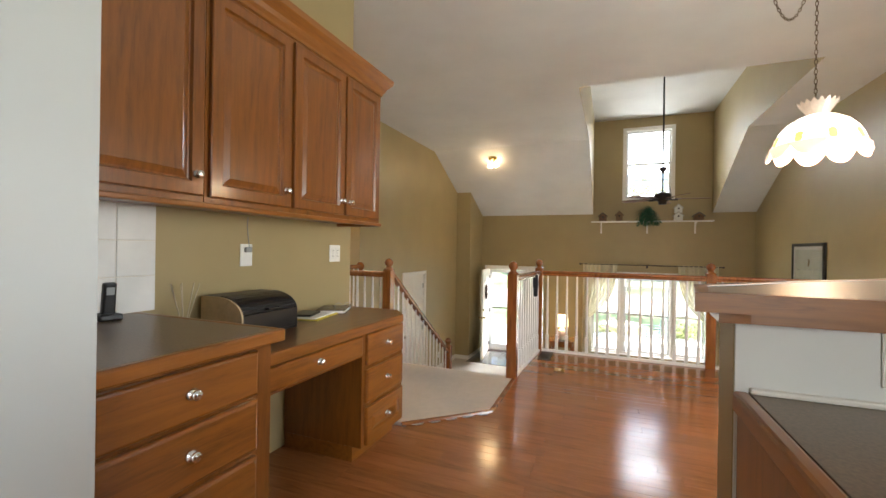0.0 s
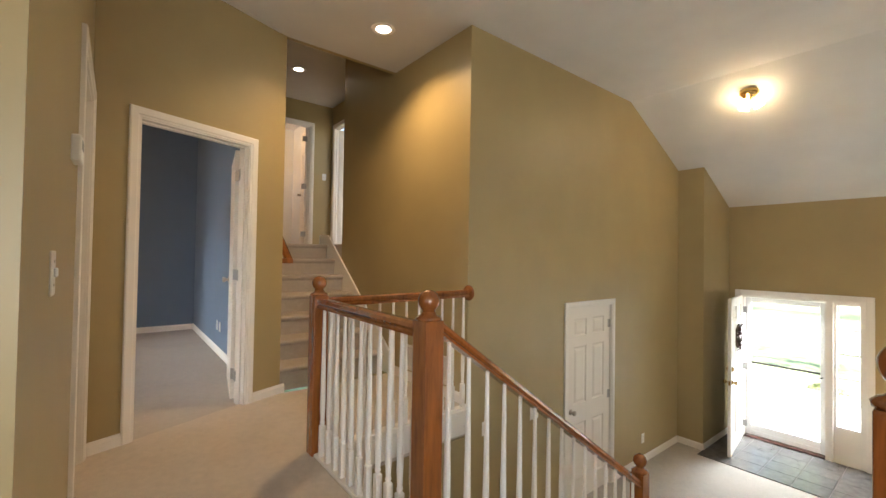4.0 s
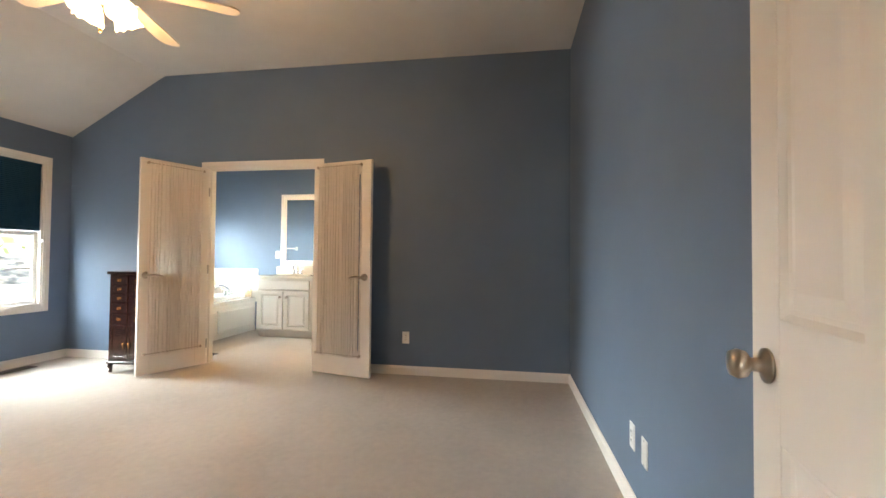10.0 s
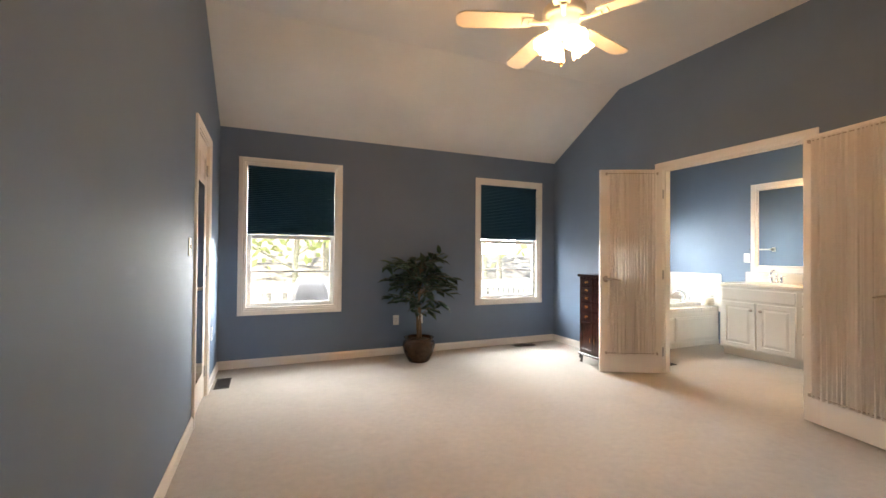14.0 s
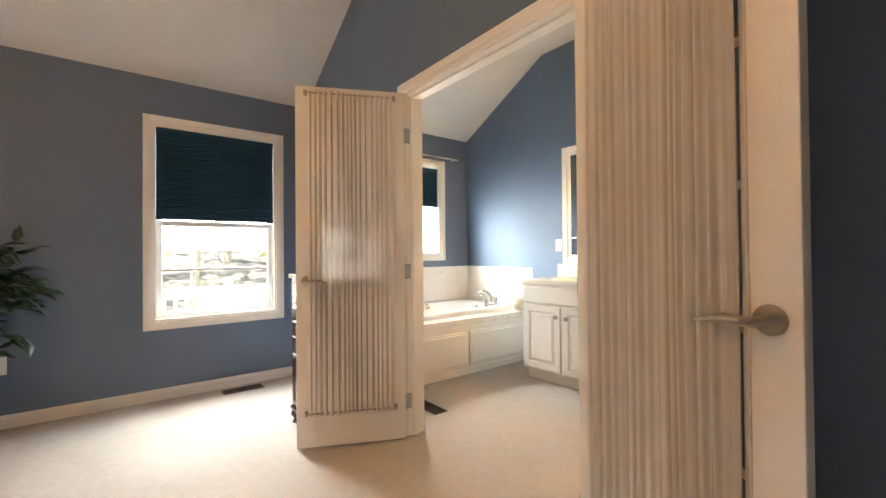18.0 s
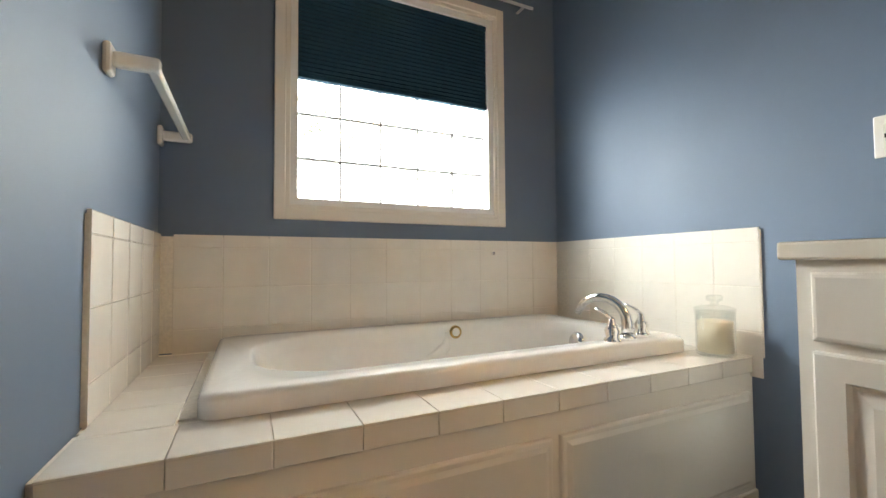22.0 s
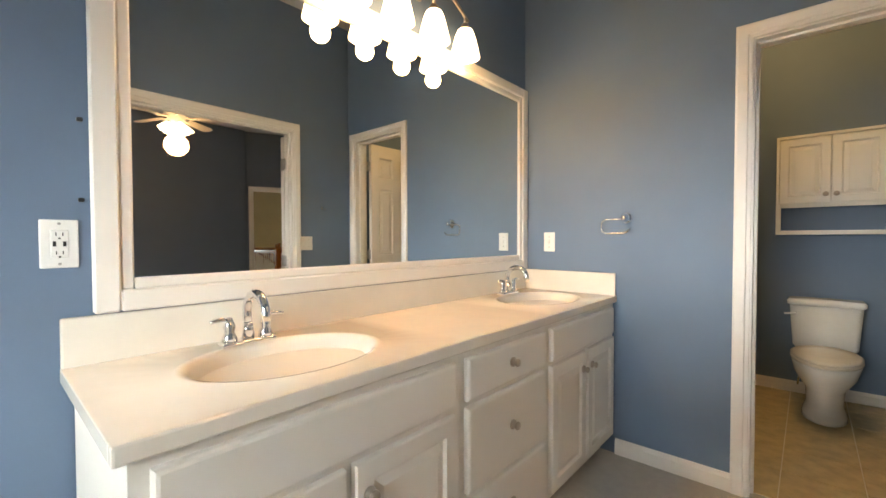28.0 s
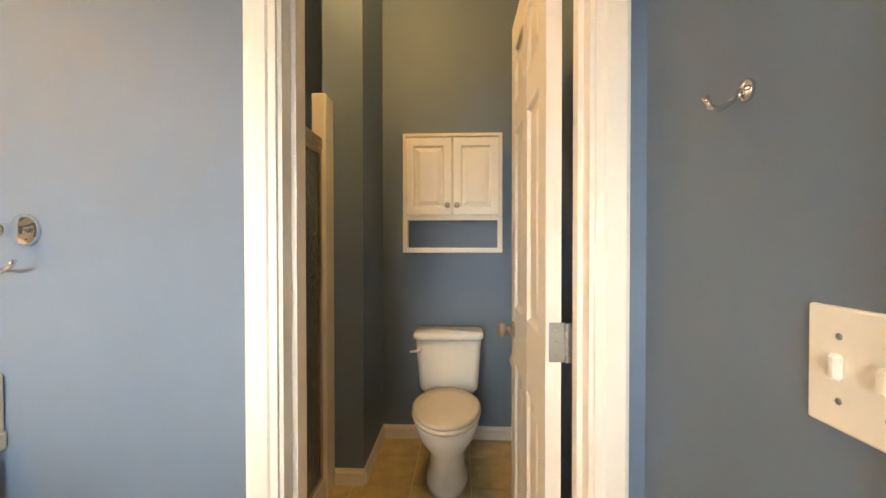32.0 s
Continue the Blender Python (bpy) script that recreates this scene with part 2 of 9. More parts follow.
OAK = wood("honey_oak_cabinet", (0.235, 0.078, 0.010), (0.10, 0.029, 0.004), "z", 0.3, coat=0.4)
OAK_H = wood("honey_oak_cabinet_across", (0.30, 0.104, 0.014), (0.13, 0.040, 0.005), "y", 0.3, coat=0.4)
PLANK = wood("oak_floor_plank", (0.345, 0.128, 0.042), (0.21, 0.069, 0.021), "x", 0.15, coat=0.3, world=True, per_object=True)
LAMINATE = plain("brown_laminate", (0.15, 0.10, 0.062), 0.32, vary=0.25, scale=160)
GLASS = glass("window_glass")


def thin_glass(name):
    """Clear thin glass: transparent, with a gloss that grows at grazing angles."""
    m, nt, b = nodes_of(name)
    out = nt.nodes["Material Output"]
    c = node(nt, "ShaderNodeBsdfTransparent", Color=(0.96, 0.97, 0.96, 1))
    g = node(nt, "ShaderNodeBsdfGlossy", Roughness=0.03)
    f = node(nt, "ShaderNodeLayerWeight", Blend=0.10)
    mx = nt.nodes.new("ShaderNodeMixShader")
    nt.links.new(f.outputs["Facing"], mx.inputs[0])
    nt.links.new(c.outputs[0], mx.inputs[1])
    nt.links.new(g.outputs[0], mx.inputs[2])
    nt.links.new(mx.outputs[0], out.inputs["Surface"])
    return m


CLEAR = thin_glass("clear_glass")
SHADE = plain("teal_blue_shade_fabric", (0.018, 0.062, 0.105), 0.8, vary=0.12, scale=300, spec=0.2)
STEEL = plain("satin_steel", (0.42, 0.41, 0.39), 0.35, 1.0)
NICKEL = plain("brushed_nickel", (0.50, 0.44, 0.37), 0.28, 1.0)
CHROME = plain("polished_chrome", (0.82, 0.82, 0.83), 0.07, 1.0, vary=0.02)
BRASS = plain("polished_brass", (0.55, 0.38, 0.14), 0.25, 1.0)
BLACK = plain("black_plastic", (0.012, 0.012, 0.013), 0.35)
VENT = plain("brown_vent_metal", (0.045, 0.032, 0.024), 0.4, 0.3)
ACRYLIC = plain("white_acrylic", (0.82, 0.82, 0.80), 0.16, vary=0.015)
PORCELAIN = plain("white_porcelain", (0.80, 0.79, 0.75), 0.09, vary=0.015)
SEAT = plain("cream_seat_plastic", (0.78, 0.72, 0.60), 0.2, vary=0.02)
WAX = plain("cream_wax", (0.86, 0.76, 0.60), 0.5, vary=0.03)
CAB_WHITE = plain("white_cabinet_thermofoil", (0.78, 0.75, 0.69), 0.42, spec=0.35, vary=0.006, scale=3)
MARBLE = plain("cultured_marble", (0.80, 0.75, 0.66), 0.12, vary=0.03, scale=8)
TILE = plain("cream_glazed_tile", (0.79, 0.76, 0.70), 0.16, vary=0.03, scale=9)
GROUT = plain("pale_grout", (0.765, 0.725, 0.645), 0.8, vary=0.08, scale=90)
SLATE = plain("dark_entry_tile", (0.09, 0.085, 0.08), 0.18, vary=0.25, scale=14)
FLOOR_TILE = plain("tan_vinyl_tile", (0.52, 0.41, 0.22), 0.35, vary=0.18, scale=12)


def sheer(name, col, clear):
    """Thin cloth that lets light through."""
    m, nt, b = nodes_of(name)
    out = nt.nodes["Material Output"]
    d = node(nt, "ShaderNodeBsdfDiffuse", Color=(*col, 1))
    t = node(nt, "ShaderNodeBsdfTranslucent", Color=(*col, 1))
    c = nt.nodes.new("ShaderNodeBsdfTransparent")
    m1, m2 = node(nt, "ShaderNodeMixShader", Fac=0.26), node(nt, "ShaderNodeMixShader", Fac=clear)
    nt.links.new(d.outputs[0], m1.inputs[1])
    nt.links.new(t.outputs[0], m1.inputs[2])
    nt.links.new(m1.outputs[0], m2.inputs[1])
    nt.links.new(c.outputs[0], m2.inputs[2])
    nt.links.new(m2.outputs[0], out.inputs["Surface"])
    return m


SHEER = sheer("sheer_white_fabric", (0.83, 0.785, 0.73), 0.015)
MIRROR = plain("mirror_silver", (0.80, 0.83, 0.82), 0.015, 1.0, vary=0.0)
MAHOGANY = wood("dark_mahogany", (0.045, 0.010, 0.007), (0.016, 0.004, 0.003), "z", 0.2, coat=0.6)
FAN_WHITE = plain("cream_fan_enamel", (0.74, 0.68, 0.56), 0.35, vary=0.03)
WARM_GLASS = glow("lit_frosted_glass", (1.0, 0.72, 0.42), 3.4)
LEAF = plain("ficus_leaf", (0.012, 0.042, 0.018), 0.38, vary=0.5, scale=18)
BARK = plain("ficus_bark", (0.16, 0.105, 0.065), 0.8, vary=0.25, scale=60, relief=0.4)
POT = plain("brown_glazed_pot", (0.050, 0.026, 0.015), 0.25, vary=0.35, scale=20)
SOIL = plain("potting_moss", (0.06, 0.045, 0.025), 0.95, vary=0.4, scale=70, relief=0.8)
# frosted glass; its tint tones down the over-bright lamps behind the bath window
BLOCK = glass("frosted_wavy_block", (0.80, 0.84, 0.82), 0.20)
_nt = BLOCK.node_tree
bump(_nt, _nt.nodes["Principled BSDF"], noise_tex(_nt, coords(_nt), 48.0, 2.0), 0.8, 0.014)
LEAD = plain("grey_joint", (0.30, 0.31, 0.31), 0.5)

# ---- building helpers ----
def mesh_of(bm, name):
    me = bpy.data.meshes.new(name)
    bmesh.ops.recalc_face_normals(bm, faces=bm.faces)
    bm.to_mesh(me)
    bm.free()
    return me


def part(name, bm, material, parent=None, label="", smooth=False):
    """One mesh object, under a thing or under a part."""
    me = bm if isinstance(bm, bpy.types.Mesh) else mesh_of(bm, name)
    for m in material if isinstance(material, (list, tuple)) else [material]:
        if len(me.materials) < 4 and me.users == 0:
            me.materials.append(m)
    if smooth:
        me.polygons.foreach_set("use_smooth", [True] * len(me.polygons))
    ob = new(name, me)
    if parent is not None:
        ob.parent = parent
        ob.matrix_parent_inverse = Matrix.Identity(4)
    if label:
        ob["label"] = label
    return ob


def thing(name, m, label, category, group=""):
    ob = new(name)
    ob.empty_display_size = 0.1
    ob.matrix_basis = m
    return tagged(ob, label, category, group)


def setting(ob, label="", category=""):
    return tagged(ob, label, category, "", "structure")


def B():
    return bmesh.new()


def box(bm, x0, x1, y0, y1, z0, z1, r=0.0, seg=1):
    """A box from corner to corner, with edges rounded by r."""
    got = bmesh.ops.create_cube(bm, size=1.0)
    vs = got["verts"]
    for v in vs:
        v.co = Vector(((x0 + x1) / 2 + v.co.x * (x1 - x0), (y0 + y1) / 2 + v.co.y * (y1 - y0), (z0 + z1) / 2 + v.co.z * (z1 - z0)))
    if r > 0:
        es = list({e for v in vs for e in v.link_edges})
        bmesh.ops.bevel(bm, geom=es, offset=r, segments=seg, profile=0.5, affect="EDGES", clamp_overlap=True)
    return bm


def prism(bm, poly, a0, a1, axis="y"):
    """Extrudes a closed outline of 2D points along an axis."""
    def at(p, a):
        return {"x": (a, p[0], p[1]), "y": (p[0], a, p[1]), "z": (p[0], p[1], a)}[axis]
    lo = [bm.verts.new(at(p, a0)) for p in poly]
    hi = [bm.verts.new(at(p, a1)) for p in poly]
    n = len(poly)
    bm.faces.new(lo[::-1])
    bm.faces.new(hi)
    for i in range(n):
        bm.faces.new((lo[i], lo[(i + 1) % n], hi[(i + 1) % n], hi[i]))
    return bm


def lathe(bm, prof, seg=20, cx=0.0, cy=0.0, z=0.0):
    """Turns a profile of (radius, height) about a vertical axis."""
    rings = []
    for r, h in prof:
        if r < 1e-5:
            rings.append([bm.verts.new((cx, cy, z + h))])
        else:
            rings.append([bm.verts.new((cx + r * math.cos(2 * math.pi * k / seg), cy + r * math.sin(2 * math.pi * k / seg), z + h)) for k in range(seg)])
    for a, b in zip(rings, rings[1:]):
        for k in range(seg):
            j = (k + 1) % seg
            f = [a[k % len(a)], a[j % len(a)], b[j % len(b)], b[k % len(b)]]
            f = [v for i, v in enumerate(f) if v not in f[:i]]
            if len(f) > 2:
                bm.faces.new(f)
    return bm


def tube(bm, pts, r, seg=10, caps=True):
    """A round rod along points; r is one radius or one a point."""
    pts = [Vector(p) for p in pts]
    rs = r if isinstance(r, (list, tuple)) else [r] * len(pts)
    rings, side = [], None
    for i, p in enumerate(pts):
        d = (pts[min(i + 1, len(pts) - 1)] - pts[max(i - 1, 0)]).normalized()
        if side is None:
            side = d.orthogonal().normalized()
        side = (side - d * side.dot(d)).normalized()
        up = d.cross(side)
        rings.append([bm.verts.new(p + rs[i] * (math.cos(2 * math.pi * k / seg) * side + math.sin(2 * math.pi * k / seg) * up)) for k in range(seg)])
    for a, b in zip(rings, rings[1:]):
        for k in range(seg):
            bm.faces.new((a[k], a[(k + 1) % seg], b[(k + 1) % seg], b[k]))
    if caps:
        bm.faces.new(rings[0][::-1])
        bm.faces.new(rings[-1])
    return bm


def arc(c, r, a0, a1, n, plane="xz"):
    out = []
    for k in range(n + 1):
        a = radians(a0 + (a1 - a0) * k / n)
        u, v = r * math.cos(a), r * math.sin(a)
        out.append({"xz": (c[0] + u, c[1], c[2] + v), "yz": (c[0], c[1] + u, c[2] + v), "xy": (c[0] + u, c[1] + v, c[2])}[plane])
    return out


def moved(bm, m):
    bmesh.ops.transform(bm, matrix=m, verts=bm.verts)
    return bm


def frame_box(bm, x0, x1, z0, z1, w, y0, y1, r=0.004, bottom=True):
    """A rectangular frame of width w in the xz plane, from y0 to y1 deep."""
    box(bm, x0, x0 + w, y0, y1, z0, z1, r)
    box(bm, x1 - w, x1, y0, y1, z0, z1, r)
    box(bm, x0 + w, x1 - w, y0, y1, z1 - w, z1, r)
    if bottom:
        box(bm, x0 + w, x1 - w, y0, y1, z0, z0 + w, r)
    return bm


def wall(name, p0, p1, thick, z0, top, mats, holes=(), label="", ends=(0.0, 0.0)):
    """A wall from p0 to p1, its inner face on that line and its thickness to the right of it. top: a height, or points of
    (distance, height). holes: (from, to, bottom, top) along it. mats: inner face, outer face, reveals."""
    p0, p1 = Vector(p0), Vector(p1)
    d = (p1 - p0).normalized()
    n = Vector((d.y, -d.x))
    length = (p1 - p0).length
    prof = [(-9, top), (99, top)] if isinstance(top, (int, float)) else list(top)

    def h(s):
        for (a, u), (b, v) in zip(prof, prof[1:]):
            if a <= s <= b:
                return u + (v - u) * (s - a) / max(b - a, 1e-6)
        return prof[0][1] if s < prof[0][0] else prof[-1][1]
    s_cuts = sorted({-ends[0], length + ends[1], *[v for o in holes for v in o[:2]], *[s for s, _ in prof if 0 < s < length]})
    bm = B()
    for a, b in zip(s_cuts, s_cuts[1:]):
        mid = (a + b) / 2
        zs = [z0]
        for o in sorted(holes, key=lambda o: o[2]):
            if o[0] - 1e-6 <= mid <= o[1] + 1e-6:
                zs += [o[2], o[3]]
        zs.append(None)
        for lo, hi in zip(zs[::2], zs[1::2]):
            if hi is not None and hi - lo < 1e-4:
                continue
            q = []
            for s, side in ((a, 0), (b, 0), (b, thick), (a, thick)):
                base = p0 + d * s + n * side
                q.append((base.x, base.y))
            lov = [bm.verts.new((x, y, lo)) for x, y in q]
            tops = [h(a), h(b), h(b), h(a)] if hi is None else [hi] * 4
            hiv = [bm.verts.new((x, y, t)) for (x, y), t in zip(q, tops)]
            for f in ((lov[3], lov[2], lov[1], lov[0]), hiv, *[(lov[i], lov[(i + 1) % 4], hiv[(i + 1) % 4], hiv[i]) for i in range(4)]):
                bm.faces.new(f)
    bmesh.ops.recalc_face_normals(bm, faces=bm.faces)
    n3 = Vector((n.x, n.y, 0))
    for f in bm.faces:
        k = f.normal.dot(n3)
        f.material_index = 0 if k < -0.5 else (1 if k > 0.5 else 2)
    bmesh.ops.remove_doubles(bm, verts=bm.verts, dist=1e-5)
    me = bpy.data.meshes.new(name)
    bm.to_mesh(me)
    bm.free()
    for m in mats:
        me.materials.append(m)
    ob = new(name, me)
    return setting(ob, label, "wall")


def slab(name, pts, z0, z1, mat, label="", category=""):
    """A flat plate with the outline pts; z0 and z1 may be functions of x and y."""
    f0 = z0 if callable(z0) else (lambda x, y: z0)
    f1 = z1 if callable(z1) else (lambda x, y: z1)
    bm = B()
    lo = [bm.verts.new((x, y, f0(x, y))) for x, y in pts]
    hi = [bm.verts.new((x, y, f1(x, y))) for x, y in pts]
    bm.faces.new(lo[::-1])
    bm.faces.new(hi)
    for i in range(len(pts)):
        j = (i + 1) % len(pts)
        bm.faces.new((lo[i], lo[j], hi[j], hi[i]))
    return setting(part(name, bm, mat), label, category)


def strip(name, p0, p1, prof, mat, label="", category="trim"):
    """A moulding from p0 to p1 (x, y, z) whose outline is (out from the wall, up); out lies to the left of the way."""
    p0, p1 = Vector(p0), Vector(p1)
    d = p1 - p0
    flat = Vector((d.x, d.y, 0)).normalized()
    out = Vector((-flat.y, flat.x, 0))
    bm = B()
    a = [bm.verts.new(p0 + out * u + Vector((0, 0, v))) for u, v in prof]
    b = [bm.verts.new(p1 + out * u + Vector((0, 0, v))) for u, v in prof]
    bm.faces.new(a[::-1])
    bm.faces.new(b)
    for i in range(len(prof)):
        j = (i + 1) % len(prof)
        bm.faces.new((a[i], a[j], b[j], b[i]))
    return setting(part(name, bm, mat), label, category)


BASE = [(0.0, 0.0), (0.014, 0.0), (0.014, 0.062), (0.008, 0.074), (0.006, 0.084), (0.0, 0.084)]


def baseboard(p0, p1, z=0.0):
    return strip("baseboard", (*p0, z), (*p1, z), BASE, WHITE_TRIM, "white painted wooden baseboard", "baseboard")

# ---- kinds of things ----
def field(bm, x0, x1, z0, z1, y0, y1, steps_in):
    """A panel with moulded faces, closed: steps_in lists (inset, rise) outwards from the face, on y0 (to -y) and, if both, y1."""
    def rect(k, y):
        return [(x0 + k, y, z0 + k), (x1 - k, y, z0 + k), (x1 - k, y, z1 - k), (x0 + k, y, z1 - k)]
    rings = [rect(k, y0 - r) for k, r in reversed(steps_in)] + [rect(k, y1 + r) for k, r in (steps_in if y1 > 0 else steps_in[:1])]
    return loft(bm, rings, True, True)


def knob_bm(r=0.026, out=0.06, seg=16):
    """A round knob whose axis is +z, its rosette at 0."""
    return lathe(B(), [(0, 0), (r * 1.15, 0), (r * 1.15, 0.006), (r * 0.5, 0.012), (r * 0.45, out * 0.45), (r * 0.85, out * 0.55), (r, out * 0.75), (r * 0.8, out * 0.95), (0, out)], seg)


def hinge_bm():
    bm = B()
    box(bm, -0.04, -0.003, -0.0015, 0.0015, -0.045, 0.045, 0.001)
    box(bm, 0.003, 0.04, -0.0015, 0.0015, -0.045, 0.045, 0.001)
    for k in range(5):
        lathe(bm, [(0, 0), (0.006, 0), (0.006, 0.016), (0, 0.016)], 8, 0, -0.004, -0.044 + k * 0.018)
    for sx in (-0.024, 0.024):
        for z in (-0.03, 0.0, 0.03):
            box(bm, sx - 0.004, sx + 0.004, -0.003, 0.0, z - 0.004, z + 0.004, 0.001)
    return bm


def open_hinge(parent, z, mat, m=None):
    """A hinge seen spread open between a door's edge and its jamb: two leaves, knuckles and screws; m lays it in the parent."""
    m = m or Matrix()
    h = 0.043
    for a, b in (((0.0, 0.0), (0.042, 0.022)), ((0.052, 0.0115), (0.120, 0.0115))):
        d = Vector((b[0] - a[0], b[1] - a[1], 0))
        n = Vector((-d.y, d.x, 0)).normalized() * 0.0015
        bm = B()
        prism(bm, [(a[0] - n.x, a[1] - n.y), (b[0] - n.x, b[1] - n.y), (b[0] + n.x, b[1] + n.y), (a[0] + n.x, a[1] + n.y)], z - h, z + h, "z")
        lf = part("hinge_leaf", moved(bm, m), mat, parent)
        for u in (0.3, 0.65):
            for dz in (-0.026, 0.026):
                bm = moved(lathe(B(), [(0, 0), (0.0045, 0), (0.004, 0.0015), (0, 0.002)], 8), pose(0, 0, 0, 90))
                moved(bm, m @ Matrix.Translation((a[0] + d.x * u + n.x * 0, a[1] + d.y * u - 0.002, z + dz)))
                part("screw", bm, LEAD, lf)
    for k in range(5):
        bm = lathe(B(), [(0, 0), (0.007, 0), (0.007, 0.0155), (0, 0.0155)], 12)
        part("knuckle", moved(bm, m @ Matrix.Translation((0.047, 0.016, z - h + 0.0174 * k))), mat, parent, smooth=True)


def six_panel_door(name, w, h, m, label, knob_side=1, knob=None, hinges=True, mat=None, panels=True, group=""):
    """A moulded door: x from the hinge edge, y through its thickness, z up."""
    mat = mat or DOOR_WHITE
    ob = thing(name, m, label, "door", group)
    t = 0.0175
    st = w * 0.145
    cw = (w - 3 * st) / 2
    zs = [(0.10 * h, 0.40 * h), (0.50 * h, 0.80 * h), (0.855 * h, 0.945 * h)]
    bm = B()
    for a in (0, st + cw, w - st):
        box(bm, a, a + st, -t, t, 0, h)
    edges = [0] + [v for z in zs for v in z] + [h]
    for lo, hi in zip(edges[::2], edges[1::2]):
        for a in (st, 2 * st + cw):
            box(bm, a, a + cw, -t + 0.0004, t - 0.0004, lo, hi)
    part("frame", bm, mat, ob)
    for lo, hi in zs:
        for a in (st, 2 * st + cw):
            bm = B()
            field(bm, a, a + cw, lo, hi, -t + 0.011, t - 0.011, [(0.0, 0.010), (0.010, 0.002), (0.018, 0.0), (0.046, 0.0075)])
            part("panel", bm, mat, ob)
    if knob:
        for s in (-1, 1):
            part("knob", moved(knob_bm(), Matrix.Translation((w - 0.065, s * t, 0.93)) @ pose(0, 0, 0, -90 * s)), knob, ob, smooth=True)
        bm = B()
        box(bm, w - 0.001, w + 0.0015, -0.012, 0.012, 0.9, 0.96, 0.001)
        part("latch_plate", bm, knob, ob)
    if hinges == "open":
        for z in (0.2, h / 2, h - 0.2):
            part("hinge", moved(hinge_bm(), Matrix.Translation((-0.004, knob_side * (t + 0.012), z)) @ pose(0, 0, 0, 0, 0, 90) @ pose(0, 0, 0, 0, 0, 180)), STEEL, ob)
    elif hinges:
        for z in (0.2, h / 2, h - 0.2):
            part("hinge", moved(hinge_bm(), Matrix.Translation((0, -t if knob_side > 0 else t, z)) @ pose(0, 0, 0, 0, 0, 0 if knob_side > 0 else 180)), STEEL, ob)
    return ob


def casing(name, w, h, m, depth, wd=0.062, both=True, mat=None, label="white painted door casing with stepped profile"):
    """Jambs, stops and casings of a doorway; x across, y through the wall from 0 (front face) to depth."""
    mat = mat or WHITE_TRIM
    ob = thing(name, m, label, "door frame")
    tagged(ob, kind="structure")
    jt = 0.018
    bm = B()
    box(bm, -jt, 0.003, -0.001, depth + 0.001, 0, h + jt)
    part("jamb", bm, mat, ob)
    bm = B()
    box(bm, w - 0.003, w + jt, -0.001, depth + 0.001, 0, h + jt)
    part("jamb", bm, mat, ob)
    bm = B()
    box(bm, 0.003, w - 0.003, -0.0008, depth + 0.0008, h - 0.003, h + jt)
    part("head_jamb", bm, mat, ob)
    bm = B()
    for a in (0.003, w - 0.014):
        box(bm, a, a + 0.011, depth * 0.5 - 0.018, depth * 0.5 + 0.018, 0, h)
    box(bm, 0.014, w - 0.014, depth * 0.5 - 0.018, depth * 0.5 + 0.018, h - 0.014, h - 0.003)
    part("door_stop", bm, mat, ob)
    for y, s in ((0, -1), (depth, 1)) if both else ((0, -1),):
        prof = [(0.0, 0.0), (0.0, 0.010), (0.014, 0.012), (0.018, 0.017), (wd - 0.008, 0.019), (wd, 0.015), (wd, 0.0)]
        for k in range(3):
            bm = B()
            if k < 2:
                pts = [((-0.006 - u, y + s * d) if k == 0 else (w + 0.006 + u, y + s * d)) for u, d in prof]
                lo = [bm.verts.new((px_, py_, 0.0)) for px_, py_ in pts]
                hi = [bm.verts.new((px_, py_, h + 0.006 + u)) for (px_, py_), (u, d) in zip(pts, prof)]
            else:
                lo = [bm.verts.new((-0.006 - u, y + s * d, h + 0.006 + u)) for u, d in prof]
                hi = [bm.verts.new((w + 0.006 + u, y + s * d, h + 0.006 + u)) for u, d in prof]
            bm.faces.new(lo)
            bm.faces.new(hi)
            for q in range(len(prof)):
                r = (q + 1) % len(prof)
                bm.faces.new((lo[q], lo[r], hi[r], hi[q]))
            part(("side_casing", "side_casing", "head_casing")[k], bm, mat, ob)
    return ob


def cell_shade(w, drop, pleat=0.019):
    """A honeycomb shade that hangs down from z 0."""
    bm = B()
    n = max(2, int(drop / pleat))
    prof = []
    for k in range(2 * n + 1):
        prof.append((0.010 if k % 2 else 0.0, -k * drop / (2 * n)))
    rows = []
    for y, z in prof:
        rows.append([bm.verts.new((0, -y, z)), bm.verts.new((w, -y, z))])
    for a, b in zip(rows, rows[1:]):
        bm.faces.new((a[0], a[1], b[1], b[0]))
    back = [[bm.verts.new((0, 0.012, 0)), bm.verts.new((w, 0.012, 0))], [bm.verts.new((0, 0.012, -drop)), bm.verts.new((w, 0.012, -drop))]]
    bm.faces.new((back[0][0], back[0][1], back[1][1], back[1][0]))
    return bm


